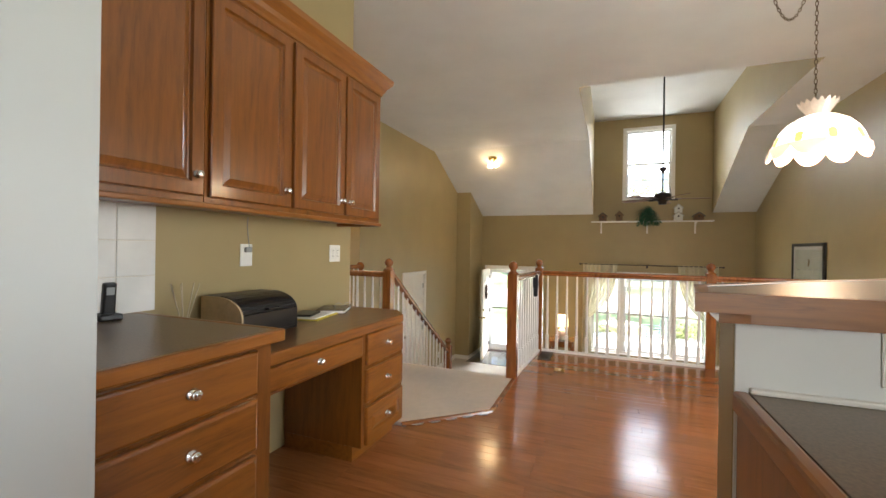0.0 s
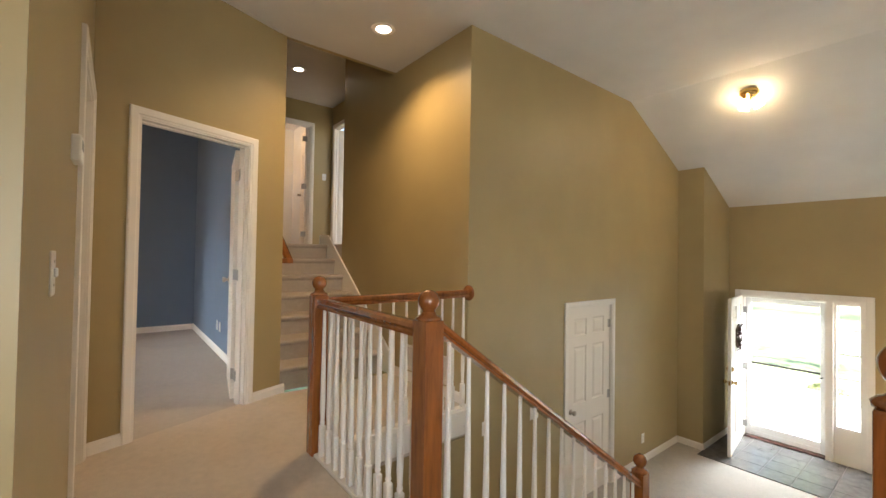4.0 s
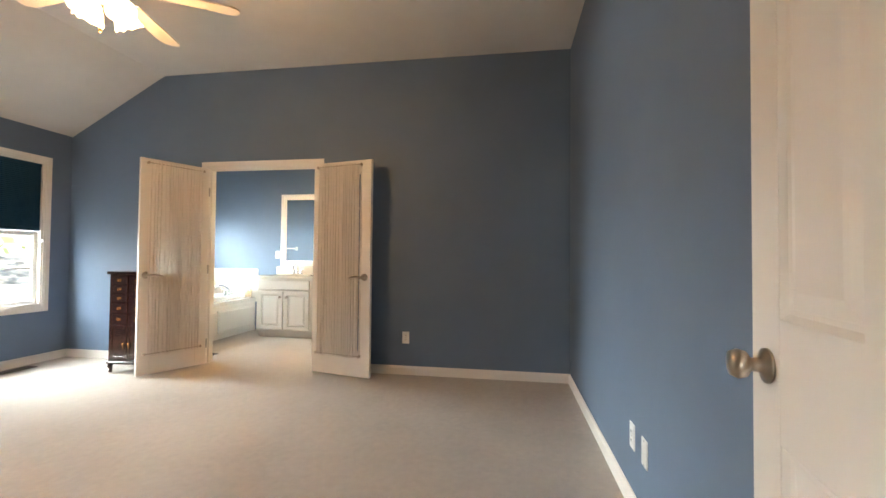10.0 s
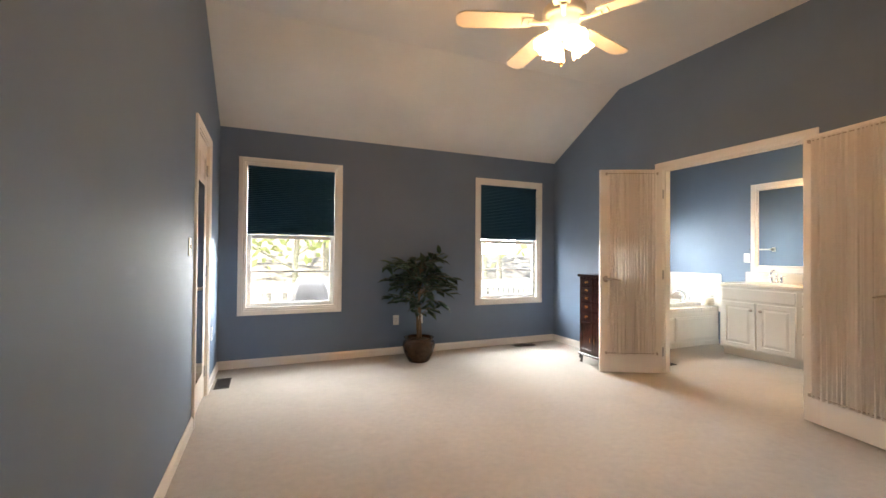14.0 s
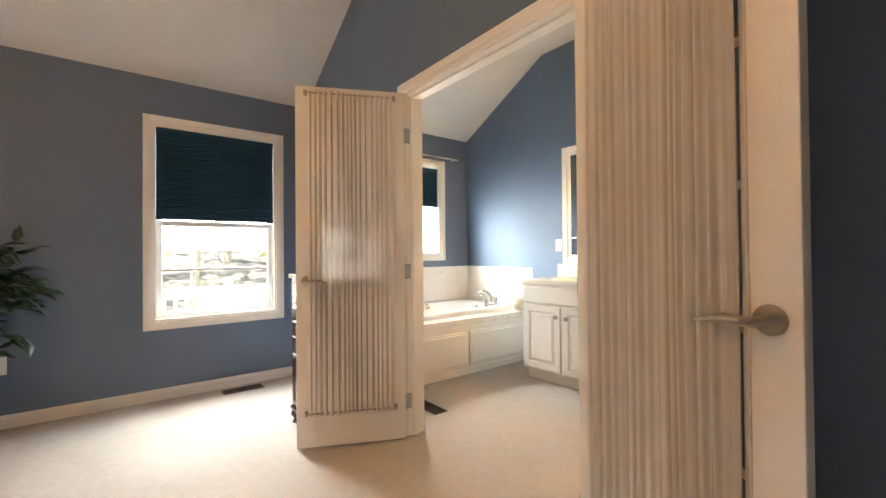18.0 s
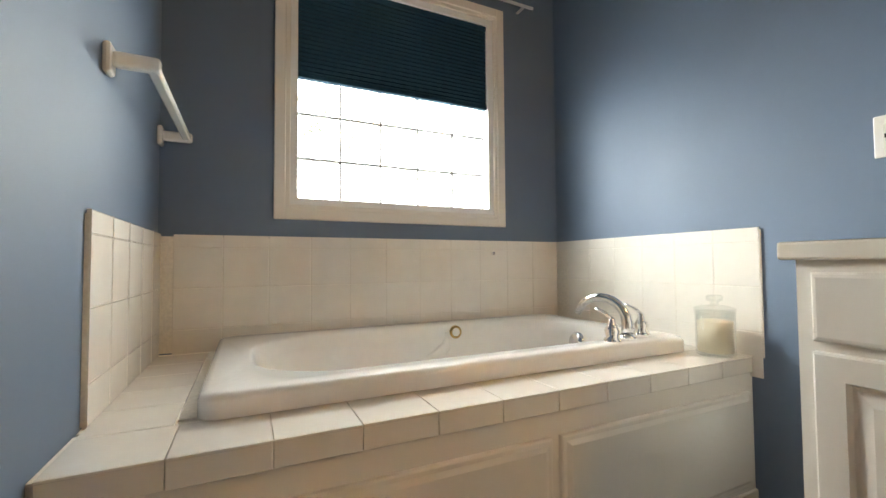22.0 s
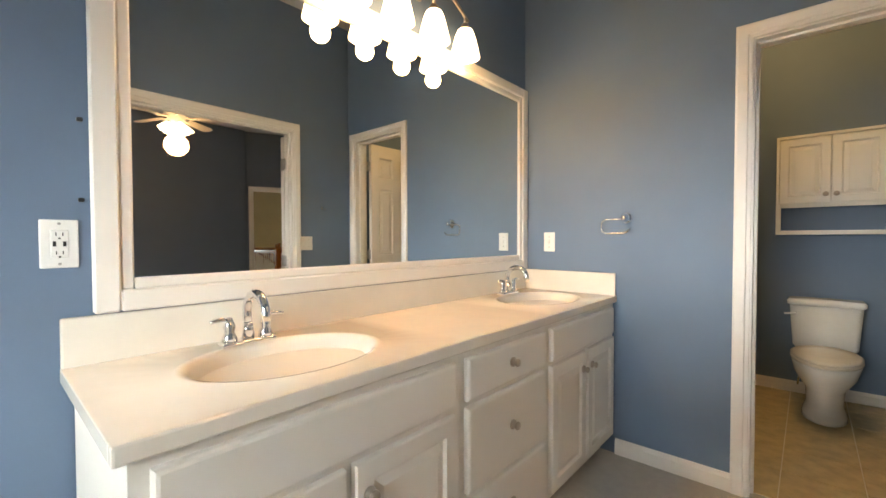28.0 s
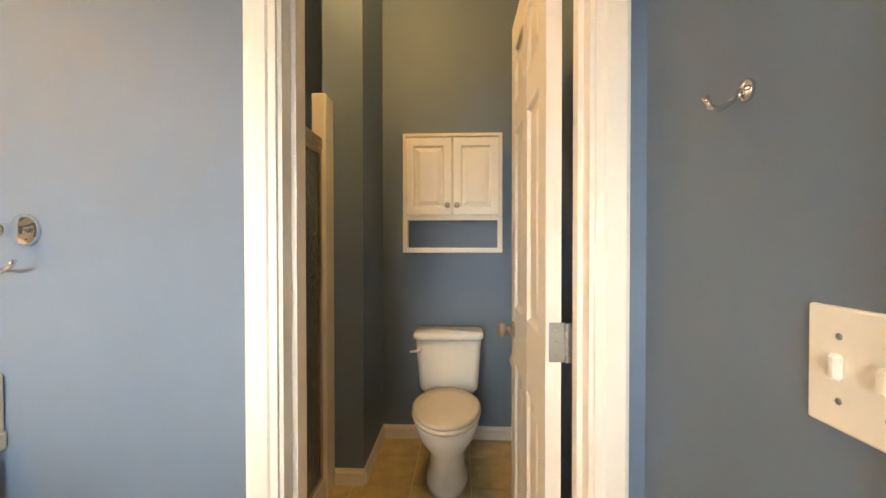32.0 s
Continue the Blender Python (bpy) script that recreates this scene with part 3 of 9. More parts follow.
def sash_window(name, w, h, m, label, drop, depth=0.12, cas=0.062):
    """A double-hung window: x across, y outwards, z up from the opening's bottom; drop: how far its shade hangs down."""
    ob = thing(name, m, label, "window")
    tagged(ob, kind="structure")
    bm = B()
    frame_box(bm, -cas, w + cas, -cas, h + cas, cas * 0.72, -0.014, 0, 0.003)
    part("window_frame", bm, WHITE_TRIM, ob)
    bm = B()
    frame_box(bm, -cas * 0.3, w + cas * 0.3, -cas * 0.3, h + cas * 0.3, cas * 0.3 + 0.001, -0.009, 0.001, 0.002)
    part("inner_bead", bm, WHITE_TRIM, ob)
    bm = B()
    frame_box(bm, 0, w, 0, h, 0.018, 0.0, depth, 0.0)
    part("jamb", bm, WHITE_TRIM, ob)
    mid = h * 0.5
    for lo, hi, y, nm in ((mid - 0.02, h - 0.02, 0.075, "upper_sash"), (0.018, mid + 0.02, 0.04, "lower_sash")):
        bm = B()
        frame_box(bm, 0.02, w - 0.02, lo, hi, 0.042, y, y + 0.03, 0.003)
        if nm == "lower_sash":
            box(bm, 0.06, w - 0.06, y + 0.004, y + 0.026, 0.376, 0.398, 0.002)
        sash = part(nm, bm, VINYL, ob)
        bm = B()
        box(bm, 0.06, w - 0.06, y + 0.013, y + 0.017, lo + 0.04, hi - 0.04)
        g = part("pane", bm, GLASS, sash)
        g.visible_shadow = False
    bm = B()
    box(bm, w / 2 - 0.03, w / 2 + 0.03, 0.03, 0.045, mid + 0.02, mid + 0.035, 0.003)
    part("sash_lock", bm, VINYL, ob)
    if drop:
        sh = thing("cellular_shade", m @ Matrix.Translation((0.022, 0.022, h - 0.02)), "dark teal blue pleated cellular shade, half lowered", "window shade", "cellular shades")
        bm = B()
        box(bm, 0, w - 0.044, -0.015, 0.02, -0.03, 0, 0.003)
        part("head_rail", bm, SHADE, sh)
        part("fabric", moved(cell_shade(w - 0.046, drop - 0.05), Matrix.Translation((0.001, 0, -0.03))), SHADE, sh)
        bm = B()
        box(bm, 0, w - 0.044, -0.013, 0.016, -drop, -drop + 0.022, 0.003)
        part("bottom_rail", bm, SHADE, sh)
    return ob


def plate(m, kind="outlet", gang=1, name=None):
    """A wall plate: x across, z up, its back at y 0 and its face towards -y."""
    label = {"outlet": "white plastic duplex outlet with plate", "switch": "white plastic light switch with plate", "blank": "white plastic wall plate", "usb": "white decorator outlet with charging ports"}[kind]
    ob = thing(name or ("wall_outlet" if kind in ("outlet", "usb") else "light_switch"), m, label, "outlet" if kind in ("outlet", "usb") else "switch")
    w = 0.035 + 0.023 * (gang - 1)
    bm = B()
    box(bm, -w, w, -0.006, 0, -0.0575, 0.0575, 0.003, 2)
    part("cover_plate", bm, PLASTIC, ob)
    for g in range(gang):
        cx = (g - (gang - 1) / 2) * 0.046
        bm = B()
        if kind == "outlet":
            for z in (-0.02, 0.02):
                box(bm, cx - 0.016, cx + 0.016, -0.0085, -0.005, z - 0.014, z + 0.014, 0.003)
            part("socket", bm, PLASTIC, ob)
            bm = B()
            for z in (-0.02, 0.02):
                for sx in (-0.006, 0.006):
                    box(bm, cx + sx - 0.001, cx + sx + 0.001, -0.0092, -0.008, z - 0.003, z + 0.006)
            tagged(part("slots", bm, BLACK, ob), kind="stuff")
        elif kind == "usb":
            box(bm, cx - 0.0165, cx + 0.0165, -0.0085, -0.005, -0.0335, 0.0335, 0.002)
            part("insert", bm, PLASTIC, ob)
            bm = B()
            for z in (-0.022, 0.022):
                for sx in (-0.006, 0.006):
                    box(bm, cx + sx - 0.001, cx + sx + 0.001, -0.0092, -0.008, z - 0.003, z + 0.005)
                box(bm, cx - 0.002, cx + 0.002, -0.0092, -0.008, z - 0.011, z - 0.007)
            for sx in (-0.009, 0.009):
                box(bm, cx + sx - 0.003, cx + sx + 0.003, -0.0092, -0.008, -0.006, 0.006)
            tagged(part("slots", bm, BLACK, ob), kind="stuff")
        elif kind == "switch":
            box(bm, cx - 0.006, cx + 0.006, -0.014, -0.005, -0.010, 0.014, 0.003)
            part("toggle", bm, PLASTIC, ob)
        for z in ((-0.03, 0.03) if kind == "switch" else (0.0,) if kind == "outlet" else (-0.048, 0.048)):
            bm = moved(lathe(B(), [(0, 0), (0.0034, 0), (0.003, 0.0012), (0, 0.0016)], 10), Matrix.Translation((cx, -0.006, z)) @ pose(0, 0, 0, 90))
            part("screw", bm, STEEL, ob)
    return ob


def floor_vent(m, w=0.30, d=0.11, mat=None):
    ob = thing("floor_vent", m, "dark brown metal floor register with slots", "floor vent", "floor vents")
    mat = mat or VENT
    bm = B()
    frame_box(bm, -w / 2, w / 2, -d / 2, d / 2, 0.012, 0, 0.006, 0.002)
    moved(bm, pose(0, 0, 0.0, -90) @ Matrix.Diagonal((1, -1, 1, 1)))
    for v in bm.verts:
        v.co.z = abs(v.co.z)
    part("frame", bm, mat, ob)
    for k in range(7):
        bm = B()
        y = -d / 2 + 0.018 + k * (d - 0.036) / 6
        box(bm, -w / 2 + 0.012, w / 2 - 0.012, y - 0.003, y + 0.003, 0.0005, 0.005)
        part("slat", bm, mat, ob)
    # black plate under the slats puts the shade of the opening into colour
    bm = B()
    box(bm, -w / 2 + 0.01, w / 2 - 0.01, -d / 2 + 0.01, d / 2 - 0.01, 0.0002, 0.0012)
    part("black_backing", bm, BLACK, ob)
    return ob


def newel(m, h=1.02, mat=None, label="square oak newel post with turned ball finial"):
    ob = thing("newel_post", m, label, "newel post", "newel posts")
    mat = mat or OAK_RAIL
    bm = B()
    box(bm, -0.044, 0.044, -0.044, 0.044, 0, h - 0.11, 0.004, 2)
    part("post", bm, mat, ob)
    part("collar", lathe(B(), [(0, 0), (0.05, 0), (0.052, 0.008), (0.044, 0.016), (0.034, 0.02), (0.03, 0.026), (0.026, 0.034), (0, 0.034)], 20, 0, 0, h - 0.11), mat, ob, smooth=True)
    z = h - 0.078
    prof = [(0.0, -0.002), (0.026, 0.0)] + [(0.043 * math.sin(radians(a)), 0.043 - 0.043 * math.cos(radians(a))) for a in range(38, 181, 13)]
    part("ball_finial", lathe(B(), prof, 22, 0, 0, z), mat, ob, smooth=True)
    return ob


RAIL = [(-0.030, 0.0), (-0.030, 0.012), (-0.022, 0.020), (-0.029, 0.032), (-0.026, 0.048), (-0.014, 0.057), (0.014, 0.057), (0.026, 0.048), (0.029, 0.032), (0.022, 0.020), (0.030, 0.012), (0.030, 0.0)]


def sweep(bm, p0, p1, prof):
    p0, p1 = Vector(p0), Vector(p1)
    d = p1 - p0
    side = Vector((-d.y, d.x, 0)).normalized()
    a = [bm.verts.new(p0 + side * u + Vector((0, 0, v))) for u, v in prof]
    b = [bm.verts.new(p1 + side * u + Vector((0, 0, v))) for u, v in prof]
    bm.faces.new(a[::-1])
    bm.faces.new(b)
    for i in range(len(prof)):
        j = (i + 1) % len(prof)
        bm.faces.new((a[i], a[j], b[j], b[i]))
    return bm


def baluster_mesh(h):
    """A white turned baluster with a square foot."""
    bm = B()
    box(bm, -0.016, 0.016, -0.016, 0.016, 0, 0.20, 0.002)
    lathe(bm, [(0.0155, 0.20), (0.010, 0.207), (0.015, 0.216), (0.0115, 0.228), (0.0155, 0.30), (0.014, 0.45), (0.0115, 0.62), (0.0085, h - 0.001), (0, h)], 10)
    me = mesh_of(bm, "baluster")
    me.materials.append(WHITE_TRIM)
    return me


def railing(p0, p1, n, label, hgt=0.88, shoe=True, z0=0.0, z1=0.0, hide_first=False):
    """A guard rail from p0 to p1 (x, y), whose foot is at z0 and z1."""
    ob = thing("stair_railing", pose(0, 0, 0), label, "railing", "railings")
    a, b = Vector((*p0, z0)), Vector((*p1, z1))
    bm = B()
    up = Vector((0, 0, hgt))
    sweep(bm, a + up, b + up, RAIL)
    part("handrail", bm, OAK_RAIL, ob)
    if shoe:
        bm = B()
        sweep(bm, a, b, [(-0.03, 0.0), (-0.03, 0.018), (-0.024, 0.024), (0.024, 0.024), (0.03, 0.018), (0.03, 0.0)])
        part("shoe_rail", bm, WHITE_TRIM, ob)
    me = baluster_mesh(hgt + 0.002)
    for k in range(n):
        p = a + (b - a) * (k + 0.5 if not hide_first else k + 1) / n
        o = part("baluster", me, WHITE_TRIM, ob)
        o.matrix_basis = Matrix.Translation(p)
    return ob


def lever_handle(parent, m, mat):
    """A lever on a round rose; the lever points to -x and the rose sits on y 0, facing -y."""
    bm = moved(lathe(B(), [(0, 0), (0.034, 0), (0.034, 0.004), (0.028, 0.01), (0.012, 0.012), (0.011, 0.045), (0, 0.045)], 18), pose(0, 0, 0, 90))
    tube(bm, [(0, -0.04, 0), (-0.02, -0.046, 0.002), (-0.05, -0.047, 0.006), (-0.085, -0.046, -0.002), (-0.115, -0.045, -0.008)], [0.010, 0.011, 0.010, 0.008, 0.006], 10)
    return part("lever_handle", moved(bm, m), mat, parent, "brushed nickel lever handle", smooth=True)


def curtain_bm(w, h, folds, amp, seed, hold=0.0):
    """A gathered sheer panel: x across, z down from h to 0."""
    rnd = random.Random(seed)
    ph = [rnd.uniform(0, 6.28) for _ in range(8)]
    nx, nz = folds * 10, 14
    rows = []
    bm = B()
    for j in range(nz + 1):
        z = h * j / nz
        k = 0.5 + 0.5 * math.sin(math.pi * j / nz) if hold else 1.0
        drift = 0.35 * math.sin(1.7 * z + ph[3])
        row = []
        for i in range(nx + 1):
            u = i / nx
            a = 2 * math.pi * folds * u + ph[0] + 2.6 * math.sin(6 * u + ph[1]) + 1.6 * math.sin(17 * u + ph[4]) + drift * math.sin(9 * u + ph[5])
            y = amp * k * (0.75 * math.sin(a) + 0.25 * math.sin(2.3 * a + ph[2]) + 0.35 * math.sin(11 * u + ph[6]))
            y *= 0.55 + 0.45 * abs(math.sin(4.3 * u + ph[7])) ** 1.3
            if hold and j in (0, nz):
                y += 0.003 * math.sin(5 * a)
            row.append(bm.verts.new((w * u, y, z)))
        rows.append(row)
    for a, b in zip(rows, rows[1:]):
        for i in range(nx):
            bm.faces.new((a[i], a[i + 1], b[i + 1], b[i]))
    return bm


def french_door(m, w, h, label, sign, seed, edge, jamb):
    """A glazed door with a gathered sheer on rods. x from the hinges, sign: the side (along y) that the sheer is on,
    edge: how far the sheer stays off the latch edge, jamb: the hinge's leaf on the jamb, as a box in the world."""
    ob = thing("french_door", m, label, "door", "French doors")
    t = 0.0175
    st, top, bot = 0.105, 0.115, 0.22
    bm = B()
    box(bm, 0, st, -t, t, 0, h, 0.002)
    box(bm, w - st, w, -t, t, 0, h, 0.002)
    box(bm, st, w - st, -t + 0.0004, t - 0.0004, 0, bot)
    box(bm, st, w - st, -t + 0.0004, t - 0.0004, h - top, h)
    part("frame", bm, DOOR_WHITE, ob)
    bm = B()
    box(bm, st - 0.005, w - st + 0.005, -0.003, 0.003, bot - 0.005, h - top + 0.005)
    part("pane", bm, GLASS, ob).visible_shadow = False
    for s in (-1, 1):
        bm = B()
        y0, y1 = sorted((s * (t - 0.006), s * (t + 0.006)))
        frame_box(bm, st - 0.004, w - st + 0.004, bot - 0.004, h - top + 0.004, 0.014, y0, y1, 0.003)
        part("glazing_bead", bm, DOOR_WHITE, ob)
    for lo, hi in ((bot, h - top),):
        bm = B()
        n = 4
        for k in range(1, n + 1):
            z = lo + (hi - lo) * k / (n + 1)
            box(bm, st, w - st, -0.008, 0.008, z - 0.009, z + 0.009)
        box(bm, w / 2 - 0.009, w / 2 + 0.009, -0.0078, 0.0078, lo, hi)
        part("muntin", bm, DOOR_WHITE, ob)
    z0, z1 = bot - 0.04, h - 0.03
    c0, c1 = 0.070, w - edge
    sh = part("sheer_curtain", moved(curtain_bm(c1 - c0, z1 - z0, 16, 0.023 * sign, seed, 1), Matrix.Translation((c0, sign * (t + 0.026), z0))), SHEER, ob, "gathered white sheer curtain", smooth=True)
    for z in (z0 + 0.015, z1 - 0.015):
        bm = B()
        tube(bm, [(c0 - 0.012, sign * (t + 0.026), z), (c1 + 0.012, sign * (t + 0.026), z)], 0.005, 8)
        for x in (c0 - 0.010, c1 + 0.010):
            y0, y1 = sorted((sign * (t - 0.001), sign * (t + 0.034)))
            box(bm, x - 0.008, x + 0.008, y0, y1, z - 0.012, z + 0.012, 0.003)
        part("curtain_rod", bm, NICKEL, ob, "thin metal curtain rod")
    for s in (-1, 1):
        lever_handle(ob, Matrix.Translation((w - 0.06, s * t, 0.93)) @ Matrix.Diagonal((1, -1.7 * s, 1, 1)), NICKEL)
    for z in (0.2, 0.975, 1.79):
        inv = m.inverted()
        bm = B()
        box(bm, -0.0025, 0.0005, -0.017, 0.017, z - 0.045, z + 0.045)
        lf = part("hinge_leaf", bm, STEEL, ob)
        x0, x1, y0, y1 = jamb
        bm = B()
        box(bm, x0, x1, y0, y1, z - 0.033, z + 0.057)
        part("hinge_leaf", moved(bm, inv), STEEL, ob)
        pin = inv @ Vector((x1 + 0.004, (y0 + y1) / 2, 0))
        bm = B()
        for k in range(5):
            lathe(bm, [(0, 0), (0.0065, 0), (0.0065, 0.0172), (0, 0.0172)], 12, pin.x, pin.y, z - 0.045 + k * 0.0182)
        part("hinge_pin", bm, STEEL, ob)
        for dz in (-0.03, 0.0, 0.03):
            bm = moved(lathe(B(), [(0, 0), (0.0045, 0), (0.004, 0.0012), (0, 0.0015)], 8), Matrix.Translation((-0.0025, 0.006 if dz else -0.008, z + dz)) @ pose(0, 0, 0, 0, -90))
            part("screw", bm, LEAD, lf)
    return ob


def cab_door(parent, x0, x1, z0, z1, y, mat, knob_x=None, knob_z=None, knob_mat=None, name="door", t=0.02):
    """A raised-panel cabinet front at face y, facing -y."""
    bm = B()
    st = min(0.055, (x1 - x0) * 0.22, (z1 - z0) * 0.3)
    if name in ("drawer", "false_front") and (z1 - z0 < 0.2 or mat is CAB_WHITE):
        prof = [(0.0, 0.0), (0.0, t - 0.007), (0.004, t - 0.002), (0.010, t)]
    else:
        prof = [(0.0, 0.0), (0.0, t - 0.004), (0.004, t), (st - 0.006, t), (st, t * 0.45), (st + 0.006, t * 0.40), (st + 0.030, t * 0.86)]
    loft(bm, [[(x0 + k, y - r, z0 + k), (x1 - k, y - r, z0 + k), (x1 - k, y - r, z1 - k), (x0 + k, y - r, z1 - k)] for k, r in prof], True, True)
    d = part(name, bm, mat, parent)
    if knob_x is not None:
        part("knob", moved(knob_bm(0.015, 0.028, 14), Matrix.Translation((knob_x, y - t, knob_z)) @ pose(0, 0, 0, 90)), knob_mat or NICKEL, d, smooth=True)
    return d


def sink_faucet(m):
    """A two-handle faucet: its spout reaches out to -y, base at z 0."""
    ob = thing("bathroom_faucet", m, "polished chrome two-handle faucet with curved spout", "faucet", "bathroom faucets")
    bm = B()
    box(bm, -0.078, 0.078, -0.024, 0.024, 0, 0.014, 0.008, 3)
    part("base_plate", bm, CHROME, ob, smooth=True)
    bm = lathe(B(), [(0, 0), (0.018, 0), (0.016, 0.03), (0.013, 0.05), (0, 0.05)], 16, 0, 0, 0.012)
    pts = [(0, 0, 0.05), (0, 0.004, 0.085)] + [(0, -0.055 + 0.06 * math.cos(radians(a)), 0.095 + 0.055 * math.sin(radians(a))) for a in range(0, 181, 20)] + [(0, -0.118, 0.078)]
    tube(bm, pts, [0.013] * (len(pts) - 1) + [0.011], 12)
    part("spout", bm, CHROME, ob, smooth=True)
    for s in (-1, 1):
        bm = lathe(B(), [(0, 0), (0.021, 0), (0.02, 0.012), (0.013, 0.03), (0.017, 0.045), (0.012, 0.058), (0.008, 0.07), (0, 0.072)], 16, s * 0.052, 0, 0.012)
        tube(bm, [(s * 0.052, 0, 0.074), (s * 0.075, -0.004, 0.08), (s * 0.105, -0.008, 0.076)], [0.006, 0.007, 0.005], 8)
        part("handle", bm, CHROME, ob, smooth=True)
    return ob


def tub_faucet(m):
    ob = thing("tub_faucet", m, "polished chrome roman tub faucet with arched spout", "faucet")
    bm = lathe(B(), [(0, 0), (0.034, 0), (0.032, 0.01), (0.022, 0.018), (0, 0.018)], 18)
    pts = [(0, 0, 0.01), (0, 0, 0.05)] + [(0, -0.10 + 0.10 * math.cos(radians(a)), 0.055 + 0.085 * math.sin(radians(a))) for a in range(0, 150, 15)] + [(0, -0.20, 0.075)]
    tube(bm, pts, [0.021] * 2 + [0.020 - 0.0006 * k for k in range(len(pts) - 2)], 14)
    part("spout", bm, CHROME, ob, smooth=True)
    for x in (-0.105, 0.105):
        bm = lathe(B(), [(0, 0), (0.03, 0), (0.029, 0.008), (0.02, 0.018), (0.026, 0.04), (0.016, 0.058), (0.011, 0.07), (0.012, 0.08), (0, 0.084)], 16, x, 0, 0)
        tube(bm, [(x, 0, 0.078), (x + 0.01, -0.02, 0.098), (x + 0.02, -0.05, 0.112)], [0.008, 0.007, 0.005], 8)
        part("handle", bm, CHROME, ob, smooth=True)
    return ob


def rounded_rect(w, d, r, n=6):
    pts = []
    for cx, cy, a0 in ((w / 2 - r, d / 2 - r, 0), (-w / 2 + r, d / 2 - r, 90), (-w / 2 + r, -d / 2 + r, 180), (w / 2 - r, -d / 2 + r, 270)):
        for k in range(n + 1):
            a = radians(a0 + 90 * k / n)
            pts.append((cx + r * math.cos(a), cy + r * math.sin(a)))
    return pts


def loft(bm, rings, close_last=True, close_first=False):
    vs = [[bm.verts.new(p) for p in ring] for ring in rings]
    n = len(vs[0])
    for a, b in zip(vs, vs[1:]):
        for i in range(n):
            bm.faces.new((a[i], a[(i + 1) % n], b[(i + 1) % n], b[i]))
    if close_last:
        bm.faces.new(vs[-1])
    if close_first:
        bm.faces.new(vs[0][::-1])
    return bm


def bathtub(m, w, d):
    """A drop-in whirlpool tub, w long (x) and d wide (y); its flange rests on z 0."""
    ob = thing("bathtub", m, "white acrylic drop-in whirlpool tub in tiled deck", "bathtub")
    def ring(iw, idd, r, z, dx=0.0, dy=0.0):
        return [(x + dx, y + dy, z) for x, y in rounded_rect(iw, idd, r, 8)]
    bm = B()
    loft(bm, [ring(w, d, 0.05, 0.0), ring(w, d, 0.05, 0.035), ring(w - 0.012, d - 0.012, 0.048, 0.048), ring(w - 0.04, d - 0.04, 0.045, 0.052),
              ring(w - 0.20, d - 0.19, 0.24, 0.050), ring(w - 0.225, d - 0.215, 0.24, 0.040), ring(w - 0.25, d - 0.24, 0.24, 0.0),
              ring(w - 0.34, d - 0.28, 0.22, -0.16, 0.02), ring(w - 0.46, d - 0.34, 0.20, -0.30, 0.03), ring(w - 0.56, d - 0.42, 0.16, -0.37, 0.04), ring(w - 0.70, d - 0.50, 0.12, -0.385, 0.04)])
    part("shell", bm, ACRYLIC, ob, smooth=True)
    bm = B()
    y = d / 2 - 0.125
    tube(bm, [(-w * 0.27 + 0.1, y, -0.245), (-w * 0.20 + 0.1, y - 0.012, -0.215), (-w * 0.08 + 0.1, y - 0.016, -0.13), (0.08, y - 0.012, -0.085), (0.12, y, -0.06), (0.13, y + 0.015, -0.01)], [0.016, 0.026, 0.028, 0.028, 0.026, 0.012], 12)
    part("arm_rest", moved(bm, Matrix.Translation((0, y, 0)) @ Matrix.Diagonal((1, 0.42, 1.25, 1)) @ Matrix.Translation((0, -y + 0.012, 0.02))), ACRYLIC, ob, smooth=True)
    for x in (-0.30, -0.02, 0.27):
        bm = moved(lathe(B(), [(0, 0.004), (0.012, 0.004), (0.014, 0.008), (0.022, 0.008), (0.026, 0.003), (0.03, 0), (0, 0)], 18), Matrix.Translation((x, d / 2 - 0.150, -0.15)) @ pose(0, 0, 0, 83))
        j = part("jet", bm, BRASS, ob, "brass whirlpool jet", smooth=True)
        part("jet_ring", moved(lathe(B(), [(0.026, 0), (0.038, 0.0), (0.038, 0.005), (0.03, 0.009), (0.026, 0.006)], 18), Matrix.Translation((x, d / 2 - 0.148, -0.15)) @ pose(0, 0, 0, 83)), ACRYLIC, j, smooth=True)
    bm = moved(lathe(B(), [(0, 0.006), (0.024, 0.006), (0.028, 0.002), (0.03, 0.0)], 20), Matrix.Translation((0.17, d / 2 - 0.116, 0.012)) @ pose(0, 0, 0, 85))
    part("air_button", bm, ACRYLIC, ob, smooth=True)
    part("button_ring", moved(lathe(B(), [(0.019, 0.006), (0.024, 0.009), (0.028, 0.006), (0.03, 0.0)], 20), Matrix.Translation((0.17, d / 2 - 0.116, 0.012)) @ pose(0, 0, 0, 85)), BRASS, ob, smooth=True)
    bm = moved(lathe(B(), [(0, 0.014), (0.034, 0.014), (0.042, 0.006), (0.044, 0.0)], 22), Matrix.Translation((w / 2 - 0.132, 0.03, -0.03)) @ pose(0, 0, 0, 0, -78))
    part("overflow_cover", bm, CHROME, ob, smooth=True)
    return ob


